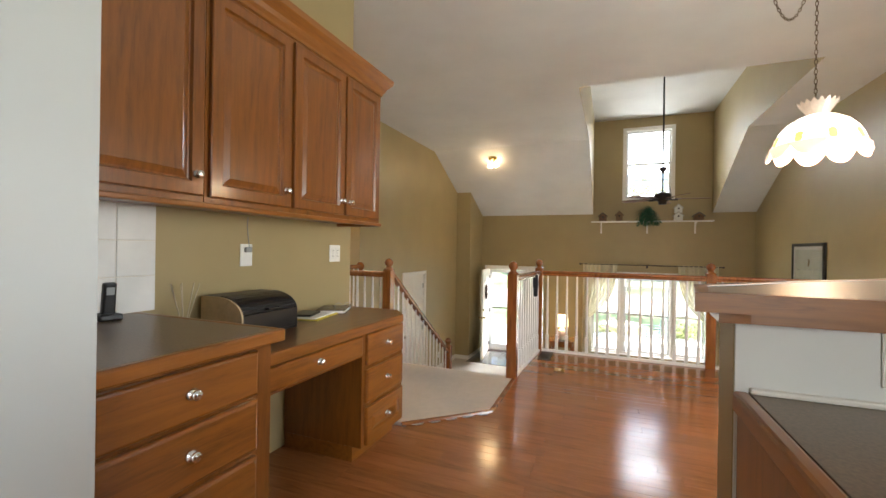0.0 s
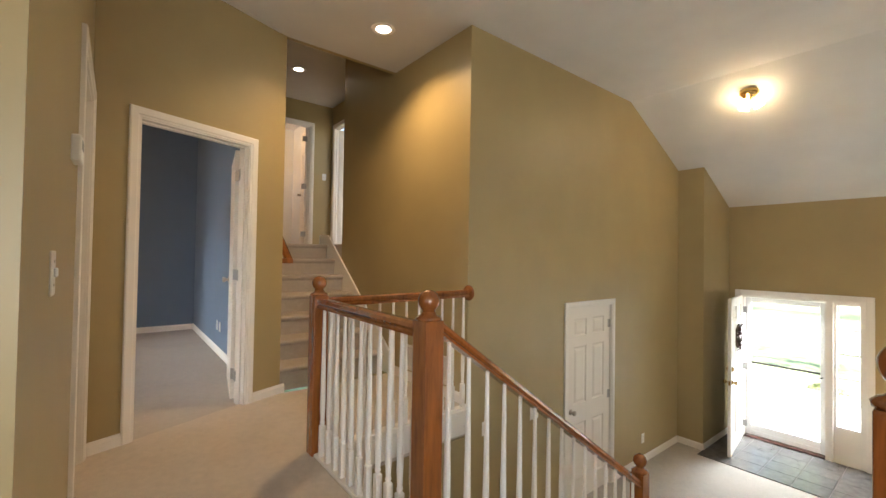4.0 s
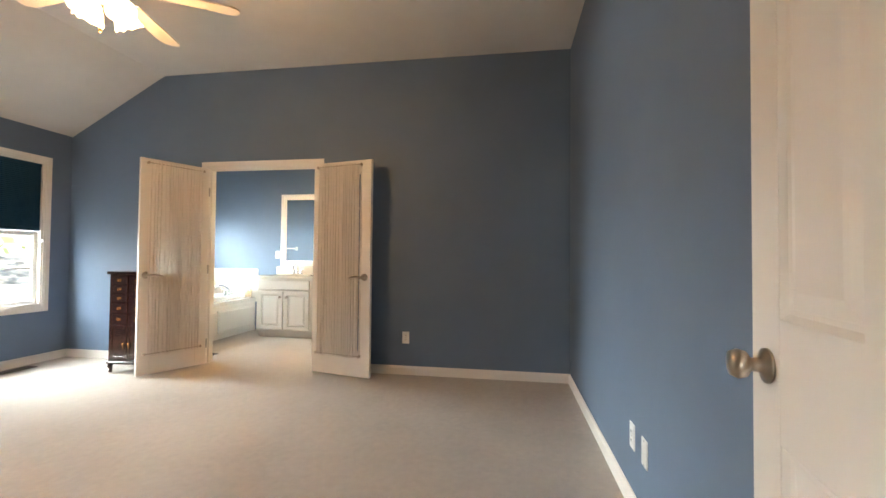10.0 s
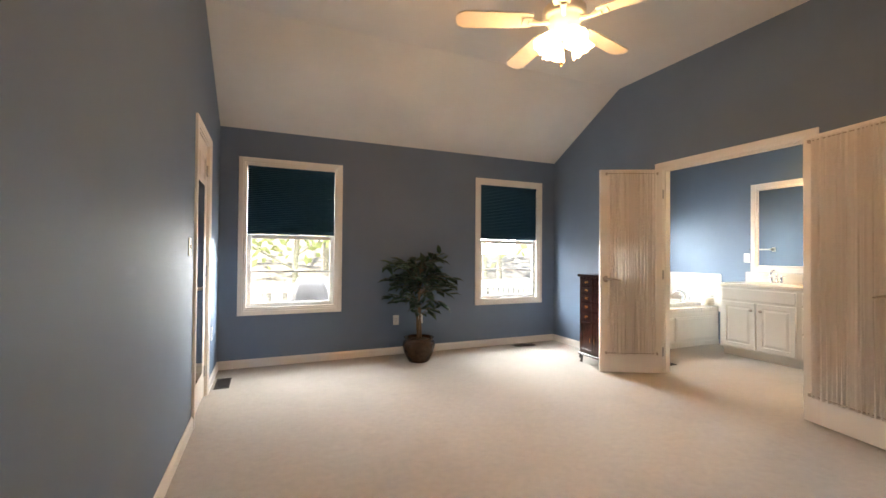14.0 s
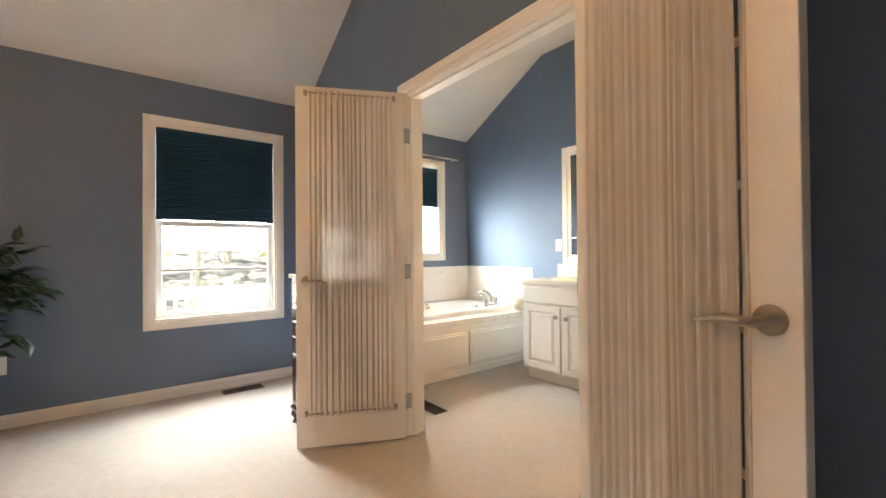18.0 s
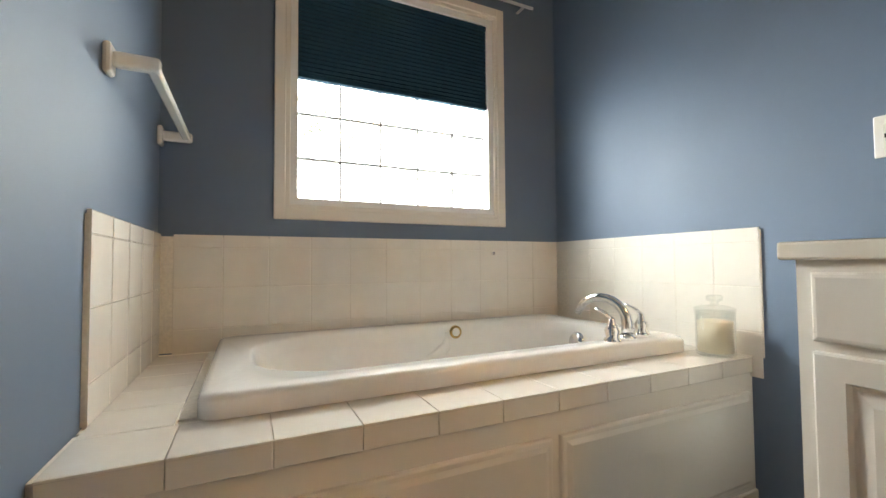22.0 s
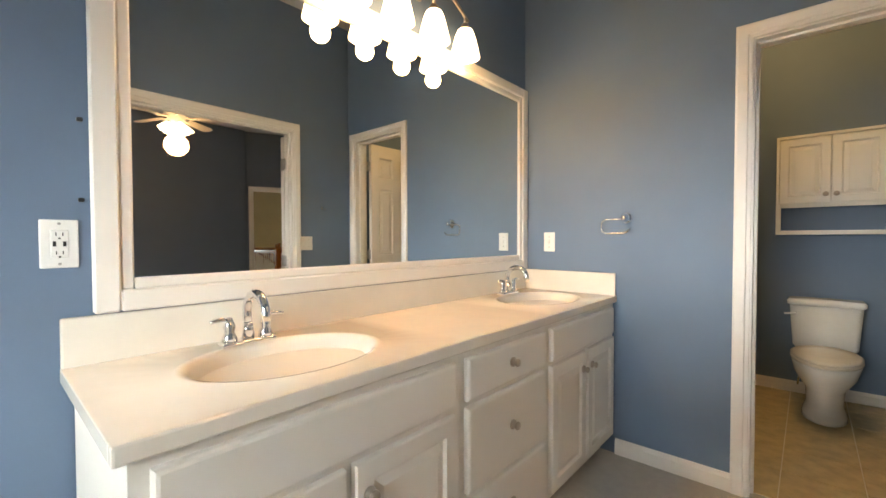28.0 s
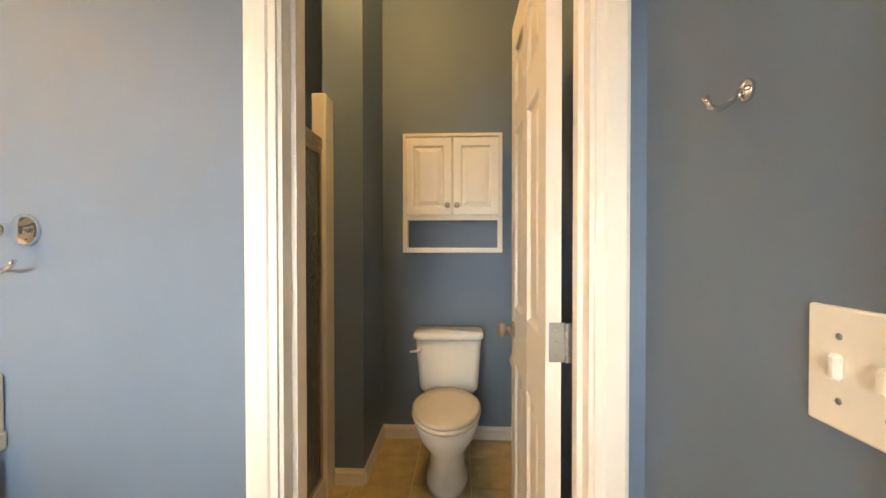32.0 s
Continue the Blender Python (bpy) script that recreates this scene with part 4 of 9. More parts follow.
def candle_jar(m):
    ob = thing("candle_jar", m, "cream candle in clear glass jar with lid", "candle")
    bm = lathe(B(), [(0, 0), (0.056, 0), (0.06, 0.006), (0.06, 0.15), (0.056, 0.15), (0.055, 0.012), (0, 0.012)], 24)
    part("jar", bm, CLEAR, ob, smooth=True).visible_shadow = False
    part("wax", lathe(B(), [(0, 0.0125), (0.0545, 0.0125), (0.0545, 0.115), (0.05, 0.118), (0, 0.116)], 24), WAX, ob, smooth=True)
    bm = lathe(B(), [(0, 0.151), (0.062, 0.151), (0.063, 0.16), (0.045, 0.168), (0.014, 0.172), (0.011, 0.182), (0.024, 0.188), (0.026, 0.2), (0.02, 0.206), (0, 0.206)], 24)
    part("lid", bm, CLEAR, ob, "clear glass lid with flat knob", smooth=True).visible_shadow = False
    return ob


def toilet(m):
    """A two-piece toilet: its tank at y 0 to 0.2 against the wall, the bowl towards -y."""
    ob = thing("toilet", m, "white porcelain two-piece toilet, lid closed", "toilet")
    bm = B()
    def oval(w, f, b, cy, z, n=28):
        return [(w * math.cos(2 * math.pi * k / n), cy + (b if math.sin(2 * math.pi * k / n) > 0 else f) * math.sin(2 * math.pi * k / n), z) for k in range(n)]
    loft(bm, [oval(0.125, 0.20, 0.25, -0.33, 0.0), oval(0.122, 0.20, 0.25, -0.33, 0.03), oval(0.100, 0.16, 0.22, -0.34, 0.10), oval(0.108, 0.18, 0.23, -0.36, 0.20), oval(0.165, 0.25, 0.25, -0.40, 0.30), oval(0.183, 0.28, 0.26, -0.41, 0.37), oval(0.186, 0.285, 0.26, -0.41, 0.395)], True, True)
    part("bowl", bm, PORCELAIN, ob, smooth=True)
    bm = B()
    loft(bm, [oval(0.188, 0.29, 0.225, -0.42, 0.395), oval(0.192, 0.295, 0.23, -0.42, 0.405), oval(0.188, 0.29, 0.225, -0.42, 0.414)], True, True)
    part("seat", bm, SEAT, ob, smooth=True)
    bm = B()
    loft(bm, [oval(0.185, 0.287, 0.225, -0.42, 0.418), oval(0.190, 0.292, 0.23, -0.42, 0.426), oval(0.175, 0.275, 0.215, -0.42, 0.436), oval(0.10, 0.16, 0.12, -0.42, 0.44)], True, True)
    part("lid", bm, SEAT, ob, smooth=True)
    bm = B()
    def tk(w, d, z, r=0.04):
        return [(x, y - 0.1, z) for x, y in rounded_rect(w, d, r, 4)]
    loft(bm, [tk(0.33, 0.15, 0.39), tk(0.37, 0.175, 0.42), tk(0.41, 0.19, 0.70)], True, True)
    part("tank", bm, PORCELAIN, ob, smooth=True)
    bm = B()
    loft(bm, [tk(0.42, 0.2, 0.701), tk(0.44, 0.215, 0.708), tk(0.44, 0.215, 0.73), tk(0.42, 0.2, 0.74)], True, True)
    part("tank_lid", bm, PORCELAIN, ob, smooth=True)
    bm = B()
    tube(bm, [(-0.17, -0.195, 0.645), (-0.17, -0.215, 0.645), (-0.19, -0.218, 0.643), (-0.235, -0.218, 0.638)], [0.009, 0.009, 0.008, 0.006], 8)
    part("flush_lever", bm, PORCELAIN, ob, smooth=True)
    bm = B()
    tube(bm, [(-0.15, -0.02, 0.12), (-0.15, -0.10, 0.12), (-0.14, -0.12, 0.2), (-0.13, -0.12, 0.39)], 0.007, 8)
    part("supply_line", bm, CHROME, ob, smooth=True)
    return ob


def fan_blade(bm, r0, r1, w0, w1, z, ang, tilt=10):
    pts = [(r0, -w0 / 2), (r0 + 0.04, -w0 / 2 - 0.008), (r1 - 0.05, -w1 / 2), (r1 - 0.012, -w1 / 2 + 0.02), (r1, -w1 / 2 + 0.05), (r1, w1 / 2 - 0.05), (r1 - 0.012, w1 / 2 - 0.02), (r1 - 0.05, w1 / 2), (r0 + 0.04, w0 / 2 + 0.008), (r0, w0 / 2)]
    one = B()
    prism(one, pts, -0.004, 0.004, "z")
    moved(one, pose(0, 0, z, 0, 0, ang) @ pose(0, 0, 0, tilt))
    me = bpy.data.meshes.new("blade")
    one.to_mesh(me)
    one.free()
    bm.from_mesh(me)
    bpy.data.meshes.remove(me)
    return bm


def ceiling_fan(m, rod, label, body, blade, angle, shades=4, radius=0.62, glow_mat=None, light=True):
    """A five-blade fan; z 0 is its blades' level, the rod goes up to the ceiling."""
    ob = thing("ceiling_fan", m, label, "ceiling fan")
    part("canopy", lathe(B(), [(0, rod), (0.065, rod), (0.065, rod - 0.02), (0.035, rod - 0.05), (0, rod - 0.05)], 20), body, ob, smooth=True)
    bm = B()
    tube(bm, [(0, 0, 0.09), (0, 0, rod - 0.04)], 0.013, 10)
    part("downrod", bm, body, ob, smooth=True)
    part("motor", lathe(B(), [(0, 0.11), (0.03, 0.11), (0.05, 0.095), (0.11, 0.08), (0.125, 0.06), (0.125, 0.02), (0.11, 0.005), (0.095, 0.0), (0.09, -0.03), (0.06, -0.045), (0.055, -0.09), (0, -0.09)], 28), body, ob, smooth=True)
    for k in range(5):
        a = angle + 72 * k
        bm = B()
        fan_blade(bm, 0.19, radius, 0.10, 0.135, 0.0, a)
        bl = part("blade", bm, blade, ob)
        bm = B()
        tube(bm, [(0.09, 0, -0.01), (0.15, 0, -0.018), (0.21, 0, -0.008)], [0.014, 0.012, 0.02], 8)
        box(bm, 0.19, 0.25, -0.035, 0.035, -0.012, -0.005, 0.003)
        part("blade_iron", moved(bm, pose(0, 0, 0, 0, 0, a)), body, bl)
    if light:
        for k in range(shades):
            a = angle + 30 + 360 / shades * k
            bm = lathe(B(), [(0.018, 0.0), (0.03, -0.01), (0.05, -0.05), (0.062, -0.09), (0.07, -0.105), (0.066, -0.105), (0.058, -0.09), (0.045, -0.05), (0.024, -0.012), (0.014, -0.004)], 18)
            for v in bm.verts:
                q = math.atan2(v.co.y, v.co.x)
                if v.co.z < -0.08:
                    v.co.z += 0.007 * math.sin(q * 8)
            moved(bm, pose(0, 0, 0, 0, 0, a) @ Matrix.Translation((0.072, 0, -0.085)) @ pose(0, 0, 0, 0, -33))
            part("glass_shade", bm, glow_mat, ob, "frosted ruffled glass shade, lit", smooth=True)
        bm = B()
        tube(bm, [(0.02, 0, -0.09), (0.02, 0, -0.24)], 0.0016, 6)
        lathe(bm, [(0, 0), (0.006, 0.004), (0.008, 0.02), (0.003, 0.035), (0, 0.036)], 8, 0.02, 0, -0.275)
        part("pull_chain", bm, BRASS, ob)
    return ob

# ---- the large structure ----
ZL, ZU = -1.30, 1.33           # lower floor, upper floor
XW, XE, YS, YN = -7.93, -3.81, -1.465, 3.945   # bedroom faces
BX0, BX1, BYN = -9.91, -8.045, 2.035            # bath: west face, east face, north face
HC, KY = 3.075, -0.31          # bedroom ceiling and where it starts to slope
EAVE = 2.45
LX0, LX1, LY1 = -2.90, 2.96, 10.04             # living room
LC, LKY, LEAVE = 3.08, 7.76, 1.985
DX0, DX1, DY0, DZ = -0.03, 2.235, 5.35, 4.03   # dormer


# floors
slab("floor_bedroom", [(XW - 0.1, YS - 0.14), (XE + 0.12, YS - 0.14), (XE + 0.12, 2.9), (-3.60, 2.9), (-4.12, 4.09), (XW - 0.1, 4.09)], -0.20, 0.0, CARPET, "beige cut-pile bedroom carpet", "floor")
slab("floor_bath", [(-10.05, YS - 0.14), (XW - 0.1, YS - 0.14), (XW - 0.1, 2.09), (-10.05, 2.09)], -0.20, 0.0, CARPET, "beige bathroom carpet", "floor")
slab("floor_toilet_room", [(-10.05, 2.09), (-7.96, 2.09), (-7.96, 4.0), (-10.05, 4.0)], -0.20, -0.004, GROUT, "grout bed of the toilet room floor", "floor")
slab("floor_hall", [(-0.44, 2.70 + 0.52), (-0.46, 4.03), (-1.74, 4.03), (-1.74, 3.93), (-2.85, 3.93), (-2.90, 5.19), (-4.05, 5.19), (-4.05, 4.09), (-4.12, 4.09), (-3.60, 2.9), (-3.60, 2.75), (-0.9, 2.75)], -0.22, 0.010, HALL_CARPET, "beige hall carpet", "floor")
slab("subfloor_kitchen", [(-1.55, -3.2), (3.1, -3.2), (3.1, 5.25), (-0.45, 5.25), (-0.45, 4.03), (-0.42, 3.20), (-0.90, 2.74), (-1.55, 2.74)], -0.24, -0.012, PLANK, "hardwood subfloor", "floor")
slab("floor_living", [(-3.05, 3.9), (3.1, 3.9), (3.1, 10.2), (-3.05, 10.2)], ZL - 0.2, ZL, CARPET, "light carpet of the lower living room", "floor")
slab("floor_upper_hall", [(-5.72, 4.02), (-5.72, 5.20), (-5.28, 5.20), (-5.28, 6.1), (-9.3, 6.1), (-9.3, 4.02)], ZU - 0.2, ZU, STAIR_CARPET, "beige upper hall carpet", "floor")

# ceilings


def slope_bed(x, y):
    return HC if y >= KY else HC - (KY - y) * (HC - EAVE) / (KY - YS)


slab("ceiling_bedroom", [(-10.05, KY), (XE + 0.12, KY), (XE + 0.12, 3.2), (-4.0, 4.03), (-10.05, 4.03)], HC, HC + 0.12, CEIL, "white painted bedroom and bath ceiling", "ceiling")
slab("ceiling_bedroom_slope", [(-10.05, YS - 0.14), (XE + 0.12, YS - 0.14), (XE + 0.12, KY), (-10.05, KY)], slope_bed, lambda x, y: slope_bed(x, y) + 0.12, CEIL, "white sloped bedroom and bath ceiling", "ceiling")
slab("ceiling_main_west", [(-4.06, 2.70), (DX0, 2.70), (DX0, LKY), (-3.05, LKY), (-3.05, 5.20), (-4.06, 5.20)], LC, LC + 0.12, CEIL, "white vaulted ceiling", "ceiling")
slab("ceiling_kitchen", [(-1.55, -3.2), (3.1, -3.2), (3.1, 2.70), (-1.55, 2.70)], LC, LC + 0.12, CEIL, "white kitchen ceiling", "ceiling")
slab("ceiling_main_middle", [(DX0, 2.70), (DX1, 2.70), (DX1, DY0), (DX0, DY0)], LC, LC + 0.12, CEIL, "white ceiling", "ceiling")
slab("ceiling_main_east", [(DX1, 2.70), (3.1, 2.70), (3.1, LKY), (DX1, LKY)], LC, LC + 0.12, CEIL, "white ceiling", "ceiling")


def slope_liv(x, y):
    return LC - (y - LKY) * (LC - LEAVE) / (LY1 - LKY)


for nm, a, b in (("ceiling_slope_west", -3.05, DX0), ("ceiling_slope_east", DX1, 3.1)):
    slab(nm, [(a, LKY), (b, LKY), (b, LY1 + 0.14), (a, LY1 + 0.14)], slope_liv, lambda x, y: slope_liv(x, y) + 0.12, CEIL, "white sloped ceiling towards the front wall", "ceiling")
slab("ceiling_dormer", [(DX0 - 0.1, DY0 - 0.1), (DX1 + 0.1, DY0 - 0.1), (DX1 + 0.1, LY1 + 0.14), (DX0 - 0.1, LY1 + 0.14)], DZ, DZ + 0.1, CEIL, "white dormer ceiling", "ceiling")
slab("ceiling_upper_hall", [(-9.3, 4.02), (-4.0, 4.02), (-4.0, 6.1), (-9.3, 6.1)], 3.80, 3.9, CEIL, "white upper hall ceiling", "ceiling")

# bedroom and bath walls
T3 = (BLUE, WHITE_WALL, WHITE_TRIM)
wall("wall_bedroom_south", (-10.05, YS), (XE, YS), 0.14, -0.2, EAVE + 0.12, T3,
     [(0.55, 1.55, 1.072, 2.10), (2.39, 3.29, 0.592, 2.098), (5.085, 6.005, 0.592, 2.098)], "slate blue wall with windows", (0.0, 0.12))
wall("wall_bedroom_west", (XW, 4.03), (XW, YS), XW - BX1, -0.2, [(0, HC + 0.02), (4.03 - KY, HC + 0.02), (4.03 - YS, EAVE + 0.02)], (BLUE, BLUE, WHITE_TRIM),
     [(4.03 - 1.475, 4.03 - 0.245, -0.2, 2.05)], "slate blue wall with the bath doorway")
wall("wall_bedroom_north", (-4.075, YN), (XW, YN), 0.145, -0.2, 3.9, (BLUE, OLIVE, OLIVE), (), "slate blue wall", (0.0, 0.15))
wall("wall_bedroom_east", (XE, YS), (XE, 2.9), 0.12, -0.2, [(0, EAVE + 0.02), (KY - YS, HC + 0.02), (99, HC + 0.02)], (BLUE, OLIVE, WHITE_TRIM),
     [(0.815, 1.435, -0.2, 2.045)], "slate blue wall with the closet door", (0.14, 0.0))
A0, A1 = Vector((-3.575, 2.843)), Vector((-4.06, 4.09))
AD = (A0 - A1).normalized()
wall("wall_angled_hall", A1, A0, 0.12, -0.2, 3.2, (OLIVE, BLUE, OLIVE), [(0.332, 1.085, -0.2, 2.045)], "olive tan angled wall with the bedroom doorway", (0.0, 0.05))
wall("wall_bath_west", (BX0, 4.0), (BX0, YS), 0.14, -0.2, [(0, HC + 0.02), (4.0 - KY, HC + 0.02), (4.0 - YS, EAVE + 0.02)], T3, (), "slate blue vanity wall")
wall("wall_bath_north", (BX0, BYN), (BX1, BYN), -0.12, -0.2, HC + 0.02, (BLUE, BLUE, WHITE_TRIM), [(1.15, 1.76, -0.2, 2.045)], "slate blue wall with the toilet room doorway")
wall("wall_toilet_room_north", (-8.0, 3.86), (BX0, 3.86), 0.14, -0.2, HC + 0.02, T3, (), "slate blue wall behind the toilet")
wall("wall_shower_return", (-9.12, 3.33), (-8.91, 3.33), -0.53, -0.2, HC + 0.02, (BLUE, BLUE, BLUE), (), "slate blue return wall beside the shower")
# hall and kitchen walls
wall("wall_hall_closet", (-3.60, 2.843), (-1.43, 2.843), 0.12, -0.2, LC + 0.02, (OLIVE, OLIVE, OLIVE), [(0.105, 0.915, -0.2, 2.045)], "olive tan hall wall with the closet door")
wall("wall_desk", (-1.43, 2.723), (-1.43, -3.2), 0.12, -0.2, LC + 0.02, (OLIVE, OLIVE, OLIVE), (), "olive tan wall behind the desk")
# unseen wall; its hole is added for the first kitchen fill lamp
wall("wall_kitchen_south", (-1.55, -3.2), (3.1, -3.2), 0.14, -0.2, LC + 0.02, (OLIVE, WHITE_WALL, WHITE_TRIM), [(2.15, 4.45, 0.05, 2.1)], "olive tan kitchen wall, unseen, with an added opening for a fill lamp")
wall("wall_pantry_end", (-0.62, 0.80), (-0.62, -0.6), 0.75, -0.05, LC + 0.02, (GREY_WALL, GREY_WALL, GREY_WALL), (), "pale grey painted wall end beside the counter")
# stairs and upper hall walls
wall("wall_stair_north", (LX0, 5.19), (-5.28, 5.19), 0.10, ZL - 0.2, 3.9, (OLIVE, OLIVE, OLIVE), (), "golden olive stair wall")
wall("wall_upper_return", (-5.28, 5.292), (-5.28, 6.0), 0.10, 1.0, 3.9, (OLIVE, OLIVE, OLIVE), (), "olive tan return wall of the upper hall")
wall("wall_upper_north", (-5.2, 5.93), (-7.5, 5.93), 0.10, 1.0, 3.9, (OLIVE, OLIVE, WHITE_TRIM), [(1.56, 2.07, 1.33, 3.40)], "olive tan upper hall wall")
wall("wall_upper_west", (-7.4, 6.0), (-7.4, 4.09), 0.10, 1.0, 3.9, (OLIVE, WHITE_WALL, WHITE_TRIM), [(0.46, 1.02, 1.33, 3.39)], "olive tan upper hall wall with a doorway")
wall("wall_upper_bath", (-9.2, 4.02), (-9.2, 6.1), -0.1, 1.0, 3.9, (WHITE_WALL, WHITE_WALL, WHITE_WALL), (), "white wall of the upper bathroom")
wall("wall_upper_bath_north", (-9.2, 5.85), (-7.5, 5.85), -0.1, 1.0, 3.9, (WHITE_WALL, WHITE_WALL, WHITE_WALL), (), "white wall of the upper bathroom")
wall("wall_upper_room", (-7.6, 7.3), (-5.0, 7.3), -0.1, 1.0, 3.9, (WHITE_WALL, WHITE_WALL, WHITE_WALL), (), "white wall of an upper room")
slab("floor_upper_room", [(-7.6, 6.02), (-5.0, 6.02), (-5.0, 7.3), (-7.6, 7.3)], 1.1, 1.33, STAIR_CARPET, "beige upper room carpet", "floor")
slab("ceiling_upper_room", [(-7.6, 6.0), (-5.0, 6.0), (-5.0, 7.4), (-7.6, 7.4)], 3.8, 3.9, CEIL, "white ceiling", "ceiling")
wall("wall_ceiling_step", (-4.06, 5.25), (-4.06, 4.0), 0.05, LC, 3.9, (OLIVE, OLIVE, OLIVE), (), "olive tan drop of the ceiling over the stairs")
# living room walls
def liv_top(y):
    return LC if y < LKY else slope_liv(0, y)


wall("wall_stair_east", (LX0, 9.09), (LX0, 5.29), 0.10, ZL - 0.2, [(0, liv_top(9.09) + 0.05), (9.09 - LKY, LC + 0.05), (99, LC + 0.05)], (OLIVE, OLIVE, WHITE_TRIM), [(1.74, 2.54, ZL - 0.2, 0.685)], "olive tan foyer wall with a closet door")
wall("wall_foyer_jog", (-2.58, 9.09), (LX0 - 0.1, 9.09), 0.10, ZL - 0.2, liv_top(9.09) + 0.08, (OLIVE, OLIVE, OLIVE), (), "olive tan jog of the foyer wall")
wall("wall_foyer_west", (-2.58, LY1), (-2.58, 9.19), 0.10, ZL - 0.2, [(0, LEAVE + 0.05), (LY1 - 9.19, liv_top(9.19) + 0.05)], (OLIVE, OLIVE, OLIVE), (), "olive tan foyer wall", (0.1, 0.0))
EV, TP = LEAVE + 0.06, DZ + 0.05
wall("wall_front", (3.08, LY1), (-2.7, LY1), 0.14, ZL - 0.2, [(0, EV), (3.08 - DX1 - 0.001, EV), (3.08 - DX1, TP), (3.08 - DX0, TP), (3.08 - DX0 + 0.001, EV), (99, EV)], (OLIVE, WHITE_WALL, WHITE_TRIM),
     [(3.08 - 2.16, 3.08 + 0.06, -1.03, 0.66), (3.08 - 1.508, 3.08 - 0.607, 2.31, 3.78), (3.08 + 1.16, 3.08 + 2.43, ZL - 0.2, 0.72)], "olive tan front wall with door and windows")
# hole beside the kitchen is added, out of view, for the second fill lamp
wall("wall_living_east", (LX1, -3.2), (LX1, LY1), 0.12, ZL - 0.2, [(0, LC + 0.05), (LKY + 3.2, LC + 0.05), (LY1 + 3.2, LEAVE + 0.05)], (OLIVE, WHITE_WALL, WHITE_TRIM), [(4.2, 6.0, 0.55, 2.05)], "olive tan fireplace wall", (0.14, 0.14))
for nm, x0, x1 in (("wall_dormer_west", DX0 - 0.08, DX0 + 0.004), ("wall_dormer_east", DX1 - 0.004, DX1 + 0.08)):
    bm = B()
    prism(bm, [(DY0, LC + 0.0005), (LKY, LC + 0.0005), (LY1, LEAVE + 0.0005), (LY1, DZ + 0.02), (DY0, DZ + 0.02)], x0, x1, "x")
    setting(part(nm, bm, OLIVE), "olive tan dormer cheek wall", "wall")
wall("wall_dormer_south", (DX0, DY0), (DX1, DY0), 0.08, LC + 0.001, DZ + 0.02, (CEIL, CEIL, CEIL), (), "white dormer wall")
wall("wall_under_kitchen", (3.08, 5.25), (-0.55, 5.25), -0.1, ZL - 0.2, -0.013, (OLIVE, OLIVE, OLIVE), (), "olive tan wall below the kitchen floor")
wall("wall_stairwell_east", (-0.45, 5.25), (-0.45, 4.03), -0.08, ZL - 0.2, -0.013, (OLIVE, OLIVE, OLIVE), (), "olive tan stairwell wall")
wall("wall_under_hall", (-0.45, 3.93), (-3.0, 3.93), -0.08, ZL - 0.2, -0.23, (OLIVE, OLIVE, OLIVE), (), "olive tan wall below the hall")
wall("wall_under_landing", (-2.88, 5.19), (-2.88, 3.93), 0.08, ZL - 0.2, -0.225, (OLIVE, OLIVE, OLIVE), (), "olive tan wall below the landing")

# ---- bedroom ----
sash_window("window_1", 0.92, 1.506, pose(-4.045, YS, 0.592, 0, 0, 180), "white double-hung bedroom window onto the deck", 0.705)
sash_window("window_2", 0.90, 1.506, pose(-6.76, YS, 0.592, 0, 0, 180), "white double-hung bedroom window", 0.705)

casing("door_frame_bedroom", 0.753, 2.045, Matrix.Translation((A1.x + AD.x * 1.085, A1.y + AD.y * 1.085, 0)) @ pose(0, 0, 0, 0, 0, math.degrees(math.atan2(-AD.y, -AD.x))), 0.12)
bed_door = six_panel_door("door_bedroom", 0.745, 2.03, pose(-4.135, 3.738, 0.012, 0, 0, 171.0), "white six-panel bedroom door, open against the wall", -1, NICKEL, False)
to_world = Matrix.Translation((-4.132, 3.722, 0.0))
for z in (0.22, 1.022, 1.83):
    open_hinge(bed_door, z, STEEL, bed_door.matrix_basis.inverted() @ to_world)
casing("door_frame_bath", 1.23, 2.05, pose(XW, 0.245, 0, 0, 0, 90), XW - BX1, label="white casing of the double bath doorway")
french_door(pose(-7.900, 0.268, 0.012, 0, 0, -26), 0.61, 2.03, "white French door with gathered sheer, open", 1, 3, 0.065, (-7.955, -7.926, 0.2485, 0.251))
french_door(pose(-7.848, 1.495, 0.012, 0, 0, 77), 0.65, 2.03, "white French door with gathered sheer, folded back towards the wall", -1, 4, 0.11, (-7.955, -7.895, 1.469, 1.4715))
casing("door_frame_bedroom_closet", 0.62, 2.045, pose(XE, -0.03, 0, 0, 0, -90), 0.12)
closet = six_panel_door("door_bedroom_closet", 0.61, 2.03, pose(XE + 0.03, -0.645, 0.01, 0, 0, 90), "white closet door with a long wall mirror, closed", -1, None)
bm = B()
box(bm, 0.135, 0.52, 0.018, 0.023, 0.22, 1.69, 0.001)
part("mirror", bm, MIRROR, closet, "narrow frameless mirror")
lever_handle(closet, Matrix.Translation((0.545, 0.0175, 0.91)) @ Matrix.Diagonal((1, -1, 1, 1)), NICKEL)

for a, b in (((XW, YS), (XE, YS)), ((XW, YN), (XW, 1.55)), ((XW, -0.01), (XW, YS)), ((-4.25, YN), (XW, YN)), ((XE, YS), (XE, -0.72)), ((XE, 0.04), (XE, 2.85))):
    baseboard(a, b)

